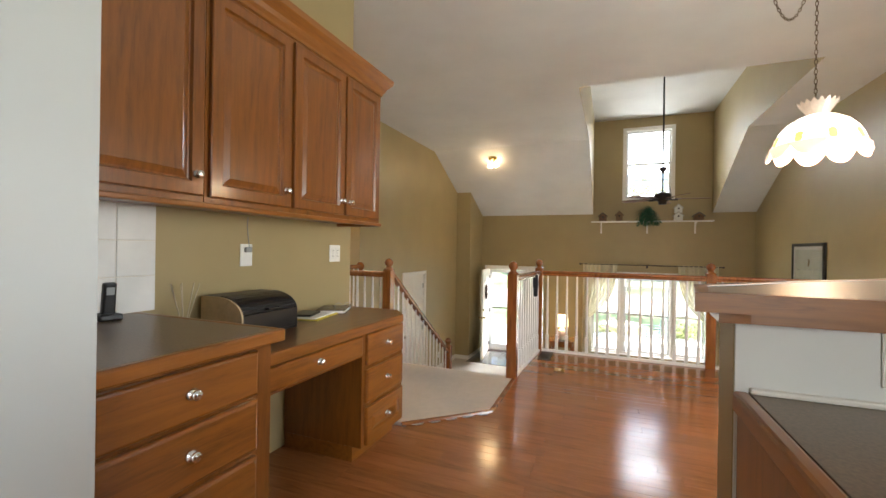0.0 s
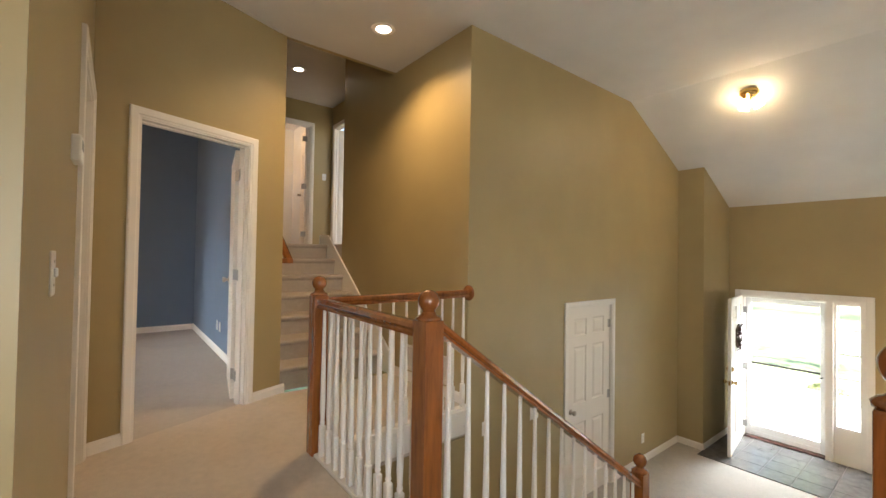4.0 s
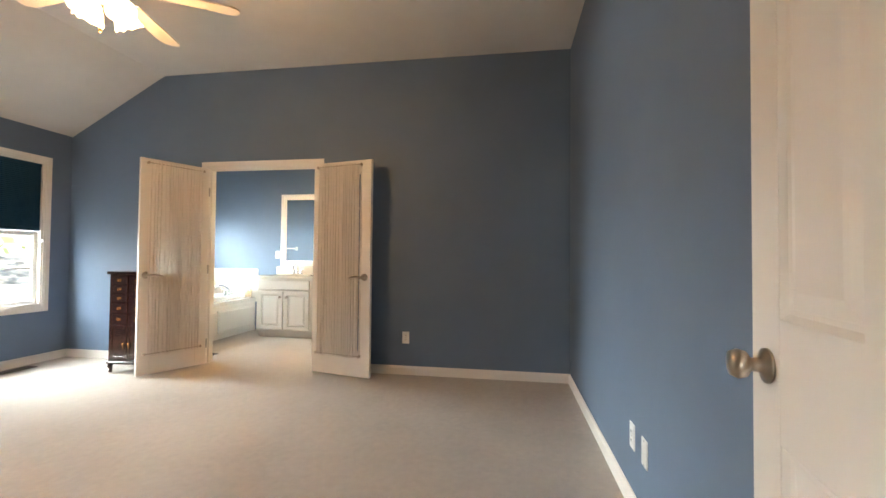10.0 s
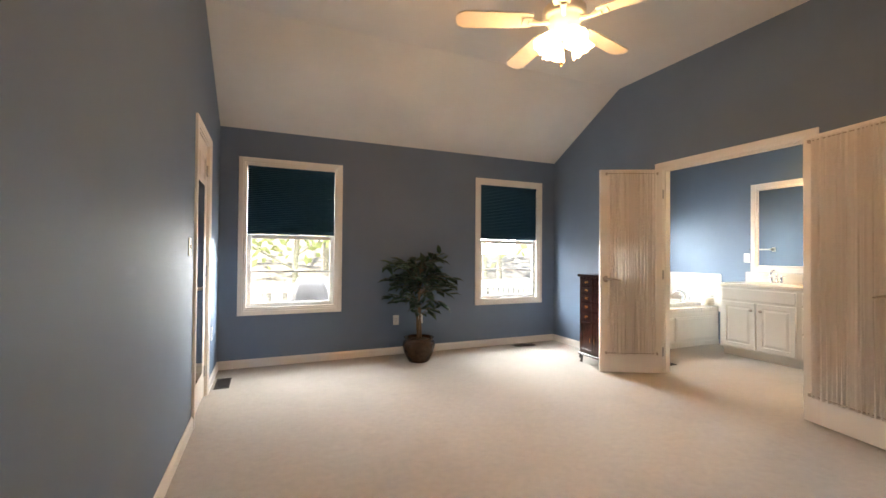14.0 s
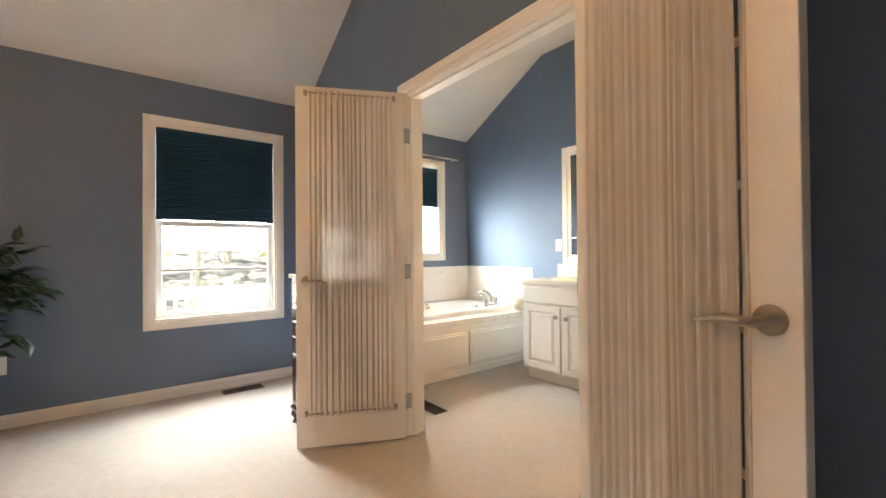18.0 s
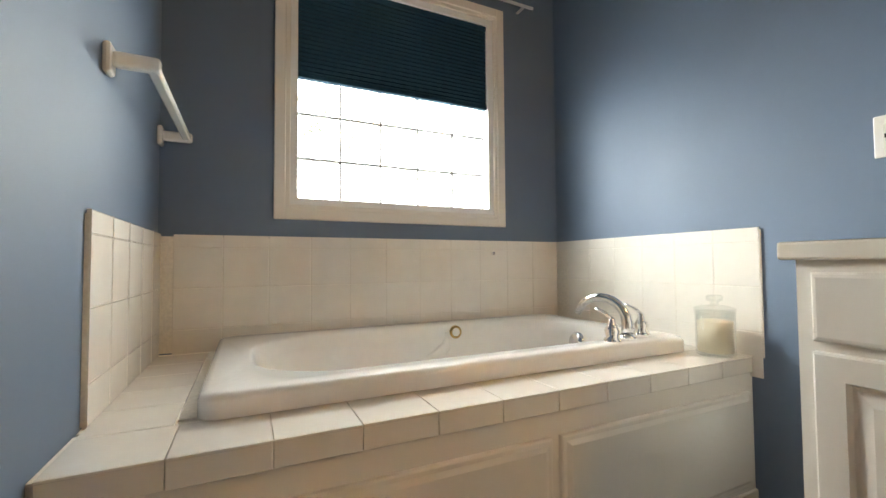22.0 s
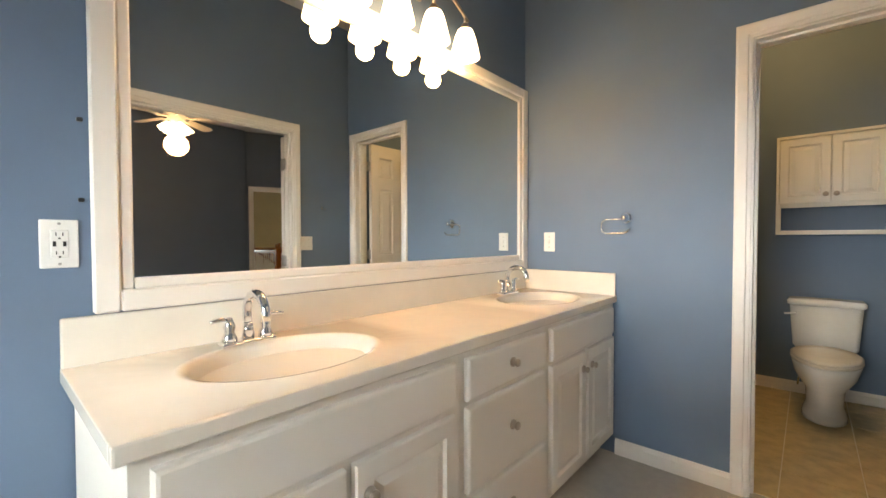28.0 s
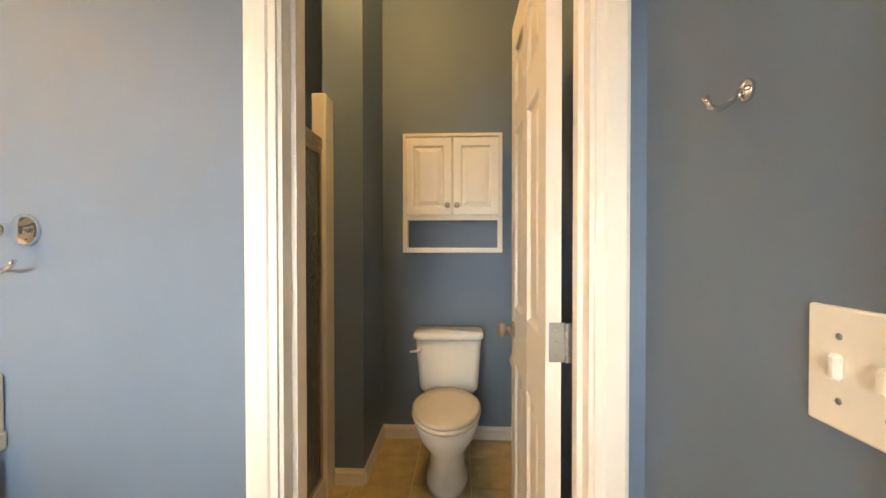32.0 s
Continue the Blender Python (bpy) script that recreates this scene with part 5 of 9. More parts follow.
ceiling_fan(pose(-5.86, 1.27, 2.56), 0.515, "cream five-blade ceiling fan with lit glass shades", FAN_WHITE, FAN_WHITE, 50, 4, 0.64, WARM_GLASS)


def ficus(m):
    ob = thing("ficus_tree", m, "artificial green ficus tree in brown pot", "plant")
    rnd = random.Random(11)
    part("pot", lathe(B(), [(0, 0), (0.105, 0), (0.115, 0.01), (0.16, 0.10), (0.18, 0.17), (0.172, 0.215), (0.15, 0.235), (0.155, 0.25), (0.165, 0.262), (0.152, 0.262), (0.142, 0.235), (0, 0.23)], 28), POT, ob, "round brown glazed pot", smooth=True)
    for s in (-1, 1):
        bm = B()
        tube(bm, arc((s * 0.168, 0, 0.19), 0.028, -90 if s > 0 else 90, 90 if s > 0 else 270, 8, "xz"), 0.007, 8)
        part("pot_handle", bm, POT, ob, smooth=True)
    part("moss", lathe(B(), [(0.143, 0.232), (0.10, 0.245), (0.05, 0.25), (0, 0.252)], 20), SOIL, ob, smooth=True)
    bm = B()
    tips = []
    for k in range(3):
        a = k * 2.1
        pts = [(0.02 * math.cos(a), 0.02 * math.sin(a), 0.23)]
        for j in range(1, 7):
            z = 0.23 + j * 0.125
            pts.append((0.018 * math.cos(a + j * 0.9) + 0.004 * j * math.cos(a), 0.018 * math.sin(a + j * 0.9) + 0.004 * j * math.sin(a), z))
        tube(bm, pts, [0.014 - 0.0013 * j for j in range(len(pts))], 8)
        tips += pts[2:]
    part("trunk", bm, BARK, ob, smooth=True)
    bm = B()
    def leaf(p, d, size):
        d = d.normalized()
        side = d.cross(Vector((0, 0, 1))).normalized() if abs(d.z) < 0.98 else Vector((1, 0, 0))
        up = side.cross(d)
        side = (side + up * rnd.uniform(-0.5, 0.5)).normalized()
        up = side.cross(d)
        c = [p, p + d * size * 0.3 + side * size * 0.21 - up * 0.06 * size, p + d * size * 0.65 + side * size * 0.17 - up * 0.05 * size, p + d * size - up * size * 0.22,
             p + d * size * 0.65 - side * size * 0.17 - up * 0.05 * size, p + d * size * 0.3 - side * size * 0.21 - up * 0.06 * size, p + d * size * 0.35 + up * 0.03 * size, p + d * size * 0.68 - up * 0.02 * size]
        v = [bm.verts.new(q) for q in c]
        for f in ((0, 1, 6), (1, 2, 7, 6), (2, 3, 7), (3, 4, 7), (4, 5, 6, 7), (5, 0, 6)):
            bm.faces.new([v[i] for i in f])
    for k in range(48):
        base = Vector(tips[rnd.randrange(len(tips))])
        if base.z < 0.42:
            base.z += 0.2
        a = rnd.uniform(0, 6.28)
        reach = rnd.uniform(0.16, 0.42) * (0.75 if base.z < 0.6 else 1.0)
        tip = base + Vector((math.cos(a) * reach, math.sin(a) * reach, rnd.uniform(0.02, 0.22)))
        tip.z = min(tip.z, 1.18)
        midp = (base + tip) / 2 + Vector((0, 0, 0.05))
        part("branch", tube(B(), [base, midp, tip], [0.004, 0.003, 0.0015], 5), BARK, ob)
        for j in range(7):
            u = 0.3 + 0.7 * j / 6
            p = base.lerp(midp, u * 2) if u < 0.5 else midp.lerp(tip, u * 2 - 1)
            d = (tip - base).normalized() + Vector((rnd.uniform(-1, 1), rnd.uniform(-1, 1), rnd.uniform(-0.9, 0.25)))
            leaf(p, d, rnd.uniform(0.12, 0.18))
    tagged(part("leaves", bm, LEAF, ob), kind="stuff")
    return ob


ficus(pose(-5.81, -1.08, 0, 0, 0, 20))


def jewelry_armoire(m):
    """x across the front, front face at y 0 towards -y."""
    ob = thing("jewelry_armoire", m, "dark mahogany jewelry chest with small drawers", "chest")
    w, d, h = 0.42, 0.33, 0.97
    bm = B()
    box(bm, 0, w, 0.0, d, 0.10, h - 0.03, 0.004)
    part("body", bm, MAHOGANY, ob)
    bm = B()
    box(bm, -0.018, w + 0.018, -0.02, d + 0.005, h - 0.03, h, 0.006, 2)
    part("top", bm, MAHOGANY, ob)
    bm = B()
    box(bm, -0.012, w + 0.012, -0.014, d + 0.002, 0.085, 0.11, 0.005)
    part("plinth", bm, MAHOGANY, ob)
    for x in (0.02, w - 0.02):
        for y in (0.015, d - 0.03):
            bm = B()
            tube(bm, [(x, y, 0.088), (x, y - 0.012, 0.06), (x, y, 0.03), (x, y - 0.01, 0.002)], [0.022, 0.024, 0.013, 0.018], 8)
            part("leg", bm, MAHOGANY, ob, smooth=True)
    z = h - 0.045
    for k, hh in enumerate((0.085, 0.085, 0.09, 0.10, 0.11)):
        for x0, x1 in ((0.02, w / 2 - 0.004), (w / 2 + 0.004, w - 0.02)):
            bm = B()
            box(bm, x0, x1, -0.008, 0.002, z - hh + 0.008, z, 0.003)
            dr = part("drawer", bm, MAHOGANY, ob)
            for x in ((x0 + x1) / 2,):
                bm = B()
                box(bm, x - 0.022, x + 0.022, -0.010, -0.007, z - hh / 2 - 0.008, z - hh / 2 + 0.016, 0.002)
                tube(bm, arc((x, -0.014, z - hh / 2 + 0.004), 0.014, 180, 360, 6), 0.0022, 6)
                part("pull", bm, BRASS, dr)
        z -= hh
    for x0, x1, kx in ((0.02, w / 2 - 0.003, w / 2 - 0.03), (w / 2 + 0.003, w - 0.02, w / 2 + 0.03)):
        bm = B()
        frame_box(bm, x0, x1, 0.13, z, 0.03, -0.01, 0.002, 0.003)
        box(bm, x0 + 0.028, x1 - 0.028, -0.005, 0.002, 0.158, z - 0.028)
        dr = part("door", bm, MAHOGANY, ob)
        bm = B()
        tube(bm, [(kx, -0.012, 0.24), (kx, -0.02, 0.25), (kx, -0.02, 0.28), (kx, -0.012, 0.29)], 0.003, 6)
        part("pull", bm, BRASS, dr)
    return ob


jewelry_armoire(pose(-7.46, -0.41, 0, 0, 0, 90))

floor_vent(pose(-7.355, -1.325, 0, 0, 0, 0), 0.30, 0.115)
floor_vent(pose(-3.91, -0.96, 0, 0, 0, 90), 0.31, 0.12)
plate(pose(XW, 2.41, 0.355, 0, 0, 90), "outlet")
plate(pose(-5.66, YS, 0.40, 0, 0, 180), "outlet")
plate(pose(-5.96, YS, 0.40, 0, 0, 180), "blank", name="cable_plate")
plate(pose(-6.01, YN, 0.33, 0, 0, 0), "outlet")
plate(pose(-5.84, YN, 0.33, 0, 0, 0), "blank", name="cable_plate")
plate(pose(XE, 0.21, 1.21, 0, 0, -90), "switch", 1)
plate(pose(XE, 1.75, 0.33, 0, 0, -90), "outlet")
plate(pose(XE, -0.98, 0.45, 0, 0, -90), "outlet")

# ---- bath ----
def block_window(m, w, h, drop):
    """An acrylic block window: x across, y outwards, z up from the opening's bottom."""
    ob = thing("window_3", m, "white framed bath window of frosted wavy blocks", "window")
    tagged(ob, kind="structure")
    cas = 0.062
    bm = B()
    frame_box(bm, -cas, w + cas, -cas, h + cas, cas * 0.72, -0.016, 0, 0.003)
    part("window_frame", bm, WHITE_TRIM, ob)
    bm = B()
    frame_box(bm, -cas * 0.3, w + cas * 0.3, -cas * 0.3, h + cas * 0.3, cas * 0.3 + 0.001, -0.010, 0.001, 0.002)
    part("inner_bead", bm, WHITE_TRIM, ob)
    bm = B()
    frame_box(bm, 0, w, 0, h, 0.03, 0, 0.13, 0.0)
    part("jamb", bm, VINYL, ob)
    nx, nz = 5, 5
    x0, z0 = 0.03, 0.014
    pw, ph = (w - 0.06) / nx, (h - 0.044) / nz
    me = None
    for i in range(nx):
        for j in range(nz):
            if me is None:
                bm = B()
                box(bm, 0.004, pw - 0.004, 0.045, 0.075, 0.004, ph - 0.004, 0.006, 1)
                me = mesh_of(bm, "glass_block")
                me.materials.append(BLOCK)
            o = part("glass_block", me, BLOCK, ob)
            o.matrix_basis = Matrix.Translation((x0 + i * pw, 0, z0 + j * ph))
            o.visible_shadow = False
    bm = B()
    for i in range(1, nx):
        box(bm, x0 + i * pw - 0.004, x0 + i * pw + 0.004, 0.043, 0.078, z0, h - 0.03)
    for j in range(1, nz):
        box(bm, x0, w - 0.03, 0.0434, 0.0776, z0 + j * ph - 0.004, z0 + j * ph + 0.004)
    part("joints", bm, LEAD, ob)
    sh = thing("cellular_shade", m @ Matrix.Translation((0.032, 0.02, h - 0.032)), "dark teal blue pleated cellular shade, half lowered", "window shade", "cellular shades")
    bm = B()
    box(bm, 0, w - 0.064, -0.012, 0.016, -0.03, 0, 0.003)
    part("head_rail", bm, SHADE, sh)
    part("fabric", moved(cell_shade(w - 0.066, drop - 0.05), Matrix.Translation((0.001, 0, -0.03))), SHADE, sh)
    bm = B()
    box(bm, 0, w - 0.064, -0.013, 0.016, -drop, -drop + 0.022, 0.003)
    part("bottom_rail", bm, SHADE, sh)


block_window(pose(-8.50, YS, 1.072, 0, 0, 180), 1.0, 1.028, 0.445)
cr = thing("curtain_rod", pose(0, 0, 0), "thin white metal curtain rod above the window", "curtain rod")
bm = B()
tube(bm, [(-9.72, YS + 0.06, 2.19), (-8.30, YS + 0.06, 2.19)], 0.008, 8)
part("rod", bm, VINYL, cr, smooth=True)
for x in (-9.66, -8.36):
    bm = B()
    box(bm, x - 0.008, x + 0.008, YS, YS + 0.065, 2.178, 2.186, 0.002)
    part("bracket", bm, VINYL, cr)

# tub deck
DK, TF = 0.50, -0.475
deck = thing("tub_deck", pose(0, 0, 0), "cream tiled tub surround with white panelled front", "tub surround")
bm = B()
TX0, TX1, TY0, TY1 = -9.80, -8.25, -1.435, -0.63
for a in ((BX0, BX1, TF - 0.012, TF - 0.20), (BX0, BX1, YS, TY0 + 0.06), (BX0, TX0 + 0.06, TY0 + 0.06, TY1 - 0.06), (TX1 - 0.06, BX1, TY0 + 0.06, TY1 - 0.06)):
    box(bm, min(a[0], a[1]), max(a[0], a[1]), min(a[2], a[3]), max(a[2], a[3]), DK - 0.05, DK - 0.006)
part("deck_bed", bm, GROUT, deck)
bm = B()
box(bm, BX0, BX1, TF - 0.03, TF - 0.012, 0.0, DK - 0.05)
part("front_board", bm, CAB_WHITE, deck)
for x0, x1 in ((-9.88, -9.065), (-9.035, -8.11)):
    bm = B()
    loft(bm, [[(x0 + k, y, 0.075 + k), (x1 - k, y, 0.075 + k), (x1 - k, y, 0.385 - k), (x0 + k, y, 0.385 - k)] for k, y in ((0, TF - 0.0125), (0, TF - 0.001), (0.004, TF + 0.002), (0.014, TF + 0.002), (0.026, TF + 0.008))], True, True)
    part("front_panel", bm, CAB_WHITE, deck)
bm = B()
box(bm, BX0, BX1, TF - 0.013, TF - 0.002, 0.0, 0.055, 0.003)
part("kick_board", bm, CAB_WHITE, deck)


def tiles(parent, name, mat, org, ux, uz, nx, nz, sw, sh, gap=0.003, thick=0.006, skip=None):
    """Tiles of sw by sh in a grid on the plane of ux and uz, sticking out along their cross product."""
    bm = B()
    box(bm, gap / 3, sw - gap / 3, 0, thick, gap / 3, sh - gap / 3, 0.0012)
    me = mesh_of(bm, name)
    me.materials.append(mat)
    ux, uz = Vector(ux), Vector(uz)
    uy = uz.cross(ux)
    rot = Matrix((ux, uy, uz)).transposed().to_4x4()
    for i in range(nx):
        for j in range(nz):
            if skip and skip(i, j):
                continue
            o = part(name, me, mat, parent)
            o.matrix_basis = Matrix.Translation(Vector(org) + ux * i * sw + uz * j * sh) @ rot


SP = 0.153
tw = thing("tile_wainscot", pose(0, 0, 0), "cream glazed wall tile around the tub", "wall tile")
tagged(tw, kind="structure")
bm = B()
box(bm, BX0, BX0 + 0.0085, YS + 0.004, -0.445, DK, 0.93)
box(bm, BX0, BX1, YS, YS + 0.0085, DK, 0.93)
box(bm, BX1 - 0.0085, BX1, YS + 0.004, -0.71, 0.0 + DK, 0.93)
part("backing", bm, GROUT, tw)
tiles(tw, "tile", TILE, (BX0 + 0.004, -0.447, 0.43), (0, -1, 0), (0, 0, 1), 6, 3, SP, SP)
tiles(tw, "cap_tile", TILE, (BX0 + 0.004, -0.447, 0.43 + 3 * SP), (0, -1, 0), (0, 0, 1), 7, 1, SP, 0.05)
tiles(tw, "tile", TILE, (BX0 + 0.012, YS + 0.004, 0.43), (1, 0, 0), (0, 0, 1), 11, 3, SP + 0.011, SP, 0.003, 0.006)
tiles(tw, "cap_tile", TILE, (BX0 + 0.012, YS + 0.004, 0.43 + 3 * SP), (1, 0, 0), (0, 0, 1), 11, 1, SP + 0.011, 0.05, 0.003, 0.006)
tiles(tw, "tile", TILE, (BX1 - 0.004, -0.71, 0.43), (0, -1, 0), (0, 0, 1), 5, 3, SP, SP, 0.003, -0.006)
tiles(tw, "cap_tile", TILE, (BX1 - 0.004, -0.71, 0.43 + 3 * SP), (0, -1, 0), (0, 0, 1), 5, 1, SP, 0.05, 0.003, -0.006)
tiles(deck, "deck_tile", TILE, (BX0 + 0.01, TF, DK - 0.006), (1, 0, 0), (0, -1, 0), 11, 1, (BX1 - BX0 - 0.02) / 11, 0.168, 0.003, 0.006)
tiles(deck, "edge_tile", TILE, (BX0 + 0.01, TF - 0.011, DK - 0.055), (1, 0, 0), (0, 0, 1), 11, 1, (BX1 - BX0 - 0.02) / 11, 0.0545, 0.003, 0.008)
tiles(deck, "deck_tile", TILE, (BX1 - 0.17, TF - 0.168, DK - 0.006), (1, 0, 0), (0, -1, 0), 1, 5, 0.16, SP, 0.003, 0.006)
tiles(deck, "deck_tile", TILE, (BX0 + 0.01, TF - 0.168, DK - 0.006), (1, 0, 0), (0, -1, 0), 1, 5, 0.13, SP, 0.003, 0.006)

bathtub(pose((TX0 + TX1) / 2, (TY0 + TY1) / 2, DK + 0.001, 0, 0, 180) @ Matrix.Diagonal((1, 1, 1, 1)), TX1 - TX0, TY1 - TY0)
tub_faucet(pose(-9.565, -0.70, DK + 0.052, 0, 0, 14))
candle_jar(pose(-9.81, -0.545, DK + 0.001))


def towel_bar(m, length):
    ob = thing("towel_bar", m, "white ceramic towel bar on the wall", "towel bar")
    for x in (0, length):
        bm = B()
        box(bm, x - 0.022, x + 0.022, -0.012, 0, -0.03, 0.03, 0.006, 2)
        box(bm, x - 0.013, x + 0.013, -0.075, -0.01, -0.014, 0.016, 0.007, 2)
        part("bracket", bm, PORCELAIN, ob, smooth=False)
    bm = B()
    box(bm, 0, length, -0.071, -0.053, -0.008, 0.010, 0.003)
    part("bar", bm, PORCELAIN, ob)


towel_bar(pose(BX1, -0.81, 1.295, 0, 0, -90) @ Matrix.Diagonal((1, 1.45, 1.2, 1)), 0.62)
hk = thing("wall_screw", pose(-9.48, YS + 0.012, 0.872), "small chrome hook screw on the tile", "hook")
part("screw", moved(lathe(B(), [(0, 0), (0.009, 0), (0.008, 0.012), (0, 0.014)], 10), pose(0, 0, 0, -90)), CHROME, hk)

# vanity: units along y, fronts at x -9.36 facing east
VF = -9.365
VY0, VY1 = -0.105, BYN


def vanity_unit(y0, y1, kind):
    """x runs along the wall from y0; the front is local y 0, facing -y."""
    w = y1 - y0
    ob = thing("vanity_cabinet", pose(VF, y0, 0, 0, 0, 90), "white raised-panel vanity " + ("sink cabinet with two doors" if kind == "sink" else "drawer cabinet with three drawers"), "cabinet", "vanity cabinets")
    bm = B()
    box(bm, 0.0005, w - 0.0005, 0.0, 0.53, 0.095, 0.825)
    part("body", bm, CAB_WHITE, ob)
    bm = B()
    box(bm, 0.0005, w - 0.0005, 0.065, 0.53, 0, 0.095)
    part("toe_kick", bm, CAB_WHITE, ob)
    if kind == "sink":
        cab_door(ob, 0.03, w - 0.03, 0.665, 0.80, 0, CAB_WHITE, name="false_front")
        mid = w / 2
        cab_door(ob, 0.03, mid - 0.012, 0.115, 0.645, 0, CAB_WHITE, mid - 0.05, 0.565, NICKEL)
        cab_door(ob, mid + 0.012, w - 0.03, 0.115, 0.645, 0, CAB_WHITE, mid + 0.05, 0.565, NICKEL)
    else:
        for lo, hi in ((0.665, 0.80), (0.375, 0.645), (0.115, 0.355)):
            cab_door(ob, 0.025, w - 0.025, lo, hi, 0, CAB_WHITE, w / 2, (lo + hi) / 2 + 0.005, NICKEL, "drawer")
    return ob


vanity_unit(VY0, 0.715, "sink")
vanity_unit(0.715, 1.265, "drawers")
vanity_unit(1.265, VY1 - 0.002, "sink")


def vanity_top():
    ob = thing("vanity_countertop", pose(0, 0, 0), "cream cultured marble vanity top with two integral oval sinks", "countertop")
    z0, z1 = 0.825, 0.862
    X0, X1, Y0, Y1 = BX0 + 0.001, VF + 0.022, VY0 - 0.022, VY1 - 0.001
    bm = B()
    n = 40
    cuts = [Y0, 0.72, 1.27, Y1]
    sinks = {0: (-9.61, 0.30), 2: (-9.61, 1.66)}
    for k, (a, b) in enumerate(zip(cuts, cuts[1:])):
        if k not in sinks:
            v = [bm.verts.new(p) for p in ((X0, a, z1), (X1, a, z1), (X1, b, z1), (X0, b, z1))]
            bm.faces.new(v)
            continue
        cx, cy = sinks[k]
        outer = []
        for i in range(n):
            t = 2 * math.pi * i / n
            dx, dy = math.cos(t), math.sin(t)
            s = min((X1 - cx) / dx if dx > 1e-6 else 9, (X0 - cx) / dx if dx < -1e-6 else 9, (b - cy) / dy if dy > 1e-6 else 9, (a - cy) / dy if dy < -1e-6 else 9)
            outer.append((cx + s * dx, cy + s * dy, z1))
        corners = [(X1, a), (X1, b), (X0, b), (X0, a)]
        for c in corners:
            i = min(range(n), key=lambda q: (outer[q][0] - c[0]) ** 2 + (outer[q][1] - c[1]) ** 2)
            outer[i] = (*c, z1)

        def oval(rx, ry, z):
            return [(cx + rx * math.cos(2 * math.pi * i / n), cy + ry * math.sin(2 * math.pi * i / n), z) for i in range(n)]
        loft(bm, [outer, oval(0.205, 0.275, z1), oval(0.20, 0.268, z1 + 0.004), oval(0.185, 0.25, z1 + 0.002), oval(0.175, 0.24, z1 - 0.012), oval(0.15, 0.21, z1 - 0.07), oval(0.11, 0.16, z1 - 0.115), oval(0.05, 0.07, z1 - 0.135), oval(0.02, 0.02, z1 - 0.138)])
    part("top", bm, MARBLE, ob, smooth=True)
    bm = B()
    box(bm, X1 - 0.024, X1 + 0.001, Y0 - 0.001, Y1, z0, z1 - 0.0005, 0.005, 2)
    box(bm, X0, X1 - 0.02, Y0 - 0.001, Y0 + 0.02, z0, z1 - 0.0005, 0.004, 2)
    part("edge", bm, MARBLE, ob)
    bm = B()
    box(bm, X0, X0 + 0.02, Y0, Y1 - 0.02, z1 - 0.001, 0.982, 0.005, 2)
    part("backsplash", bm, MARBLE, ob)
    bm = B()
    box(bm, X0, X1 - 0.005, Y1 - 0.02, Y1, z1 - 0.001, 0.982, 0.005, 2)
    part("side_splash", bm, MARBLE, ob)
    for cx, cy in sinks.values():
        part("drain", lathe(B(), [(0, 0.004), (0.018, 0.004), (0.022, 0.001), (0.023, -0.002)], 16, cx, cy, z1 - 0.136), CHROME, ob, smooth=True)
    return ob


vanity_top()
sink_faucet(pose(-9.80, 0.27, 0.866, 0, 0, 90))
sink_faucet(pose(-9.80, 1.67, 0.866, 0, 0, 90))

# mirror and its light
mi = thing("vanity_mirror", pose(0, 0, 0), "wide vanity mirror in a white moulded frame", "mirror")
MY0, MY1, MZ0, MZ1 = -0.065, BYN - 0.006, 0.985, 2.083
bm = B()
box(bm, BX0 + 0.001, BX0 + 0.007, MY0 + 0.05, MY1 - 0.05, MZ0 + 0.05, MZ1 - 0.05)
part("glass", bm, MIRROR, mi)
for k, (w0, w1, d) in enumerate(((0.0, 0.055, 0.024), (0.055, 0.085, 0.016))):
    bm = B()
    frame_box(bm, MY0 + w0, MY1 - w0, MZ0 + w0, MZ1 - w0, w1 - w0, -d, 0.0 if k == 0 else -0.0005, 0.005)
    moved(bm, Matrix.Translation((BX0 + 0.0015, 0, 0)) @ pose(0, 0, 0, 0, 0, 90) @ Matrix.Diagonal((1, 1, 1, 1)))
    part("frame" if k == 0 else "inner_frame", bm, WHITE_TRIM, mi)

vl = thing("vanity_light", pose(BX0, 0.972, 2.14), "arched nickel vanity light with four frosted shades, lit", "wall lamp")


def arch(y):
    return 0.06 + 0.12 * (1 - (y / 0.345) ** 2)


bm = B()
box(bm, 0.0, 0.018, -0.13, 0.13, 0.10, 0.21, 0.01, 2)
part("back_plate", bm, NICKEL, vl)
bm = B()
tube(bm, [(0.11, -0.345 + 0.0345 * k, arch(-0.345 + 0.0345 * k)) for k in range(21)], 0.008, 8)
part("arm", bm, NICKEL, vl, smooth=True)
bm = B()
tube(bm, [(0.012, 0, 0.155), (0.07, 0, 0.165), (0.11, 0, arch(0))], 0.012, 8)
part("bracket", bm, NICKEL, vl, smooth=True)
for y in (-0.322, -0.107, 0.107, 0.322):
    bm = lathe(B(), [(0, 0.012), (0.016, 0.010), (0.024, -0.010), (0.028, -0.022), (0, -0.022)], 14, 0.11, y, 0.03)
    tube(bm, [(0.11, y, 0.04), (0.11, y, arch(y))], 0.007, 8)
    part("socket", bm, NICKEL, vl, smooth=True)
    part("glass_shade", lathe(B(), [(0.024, 0.004), (0.034, 0.0), (0.045, -0.025), (0.058, -0.075), (0.070, -0.128), (0.066, -0.128), (0.054, -0.075), (0.041, -0.025), (0.03, -0.004), (0.022, 0.0)], 24, 0.11, y, 0.012), WARM_GLASS, vl, "frosted bell shade, lit", smooth=True)

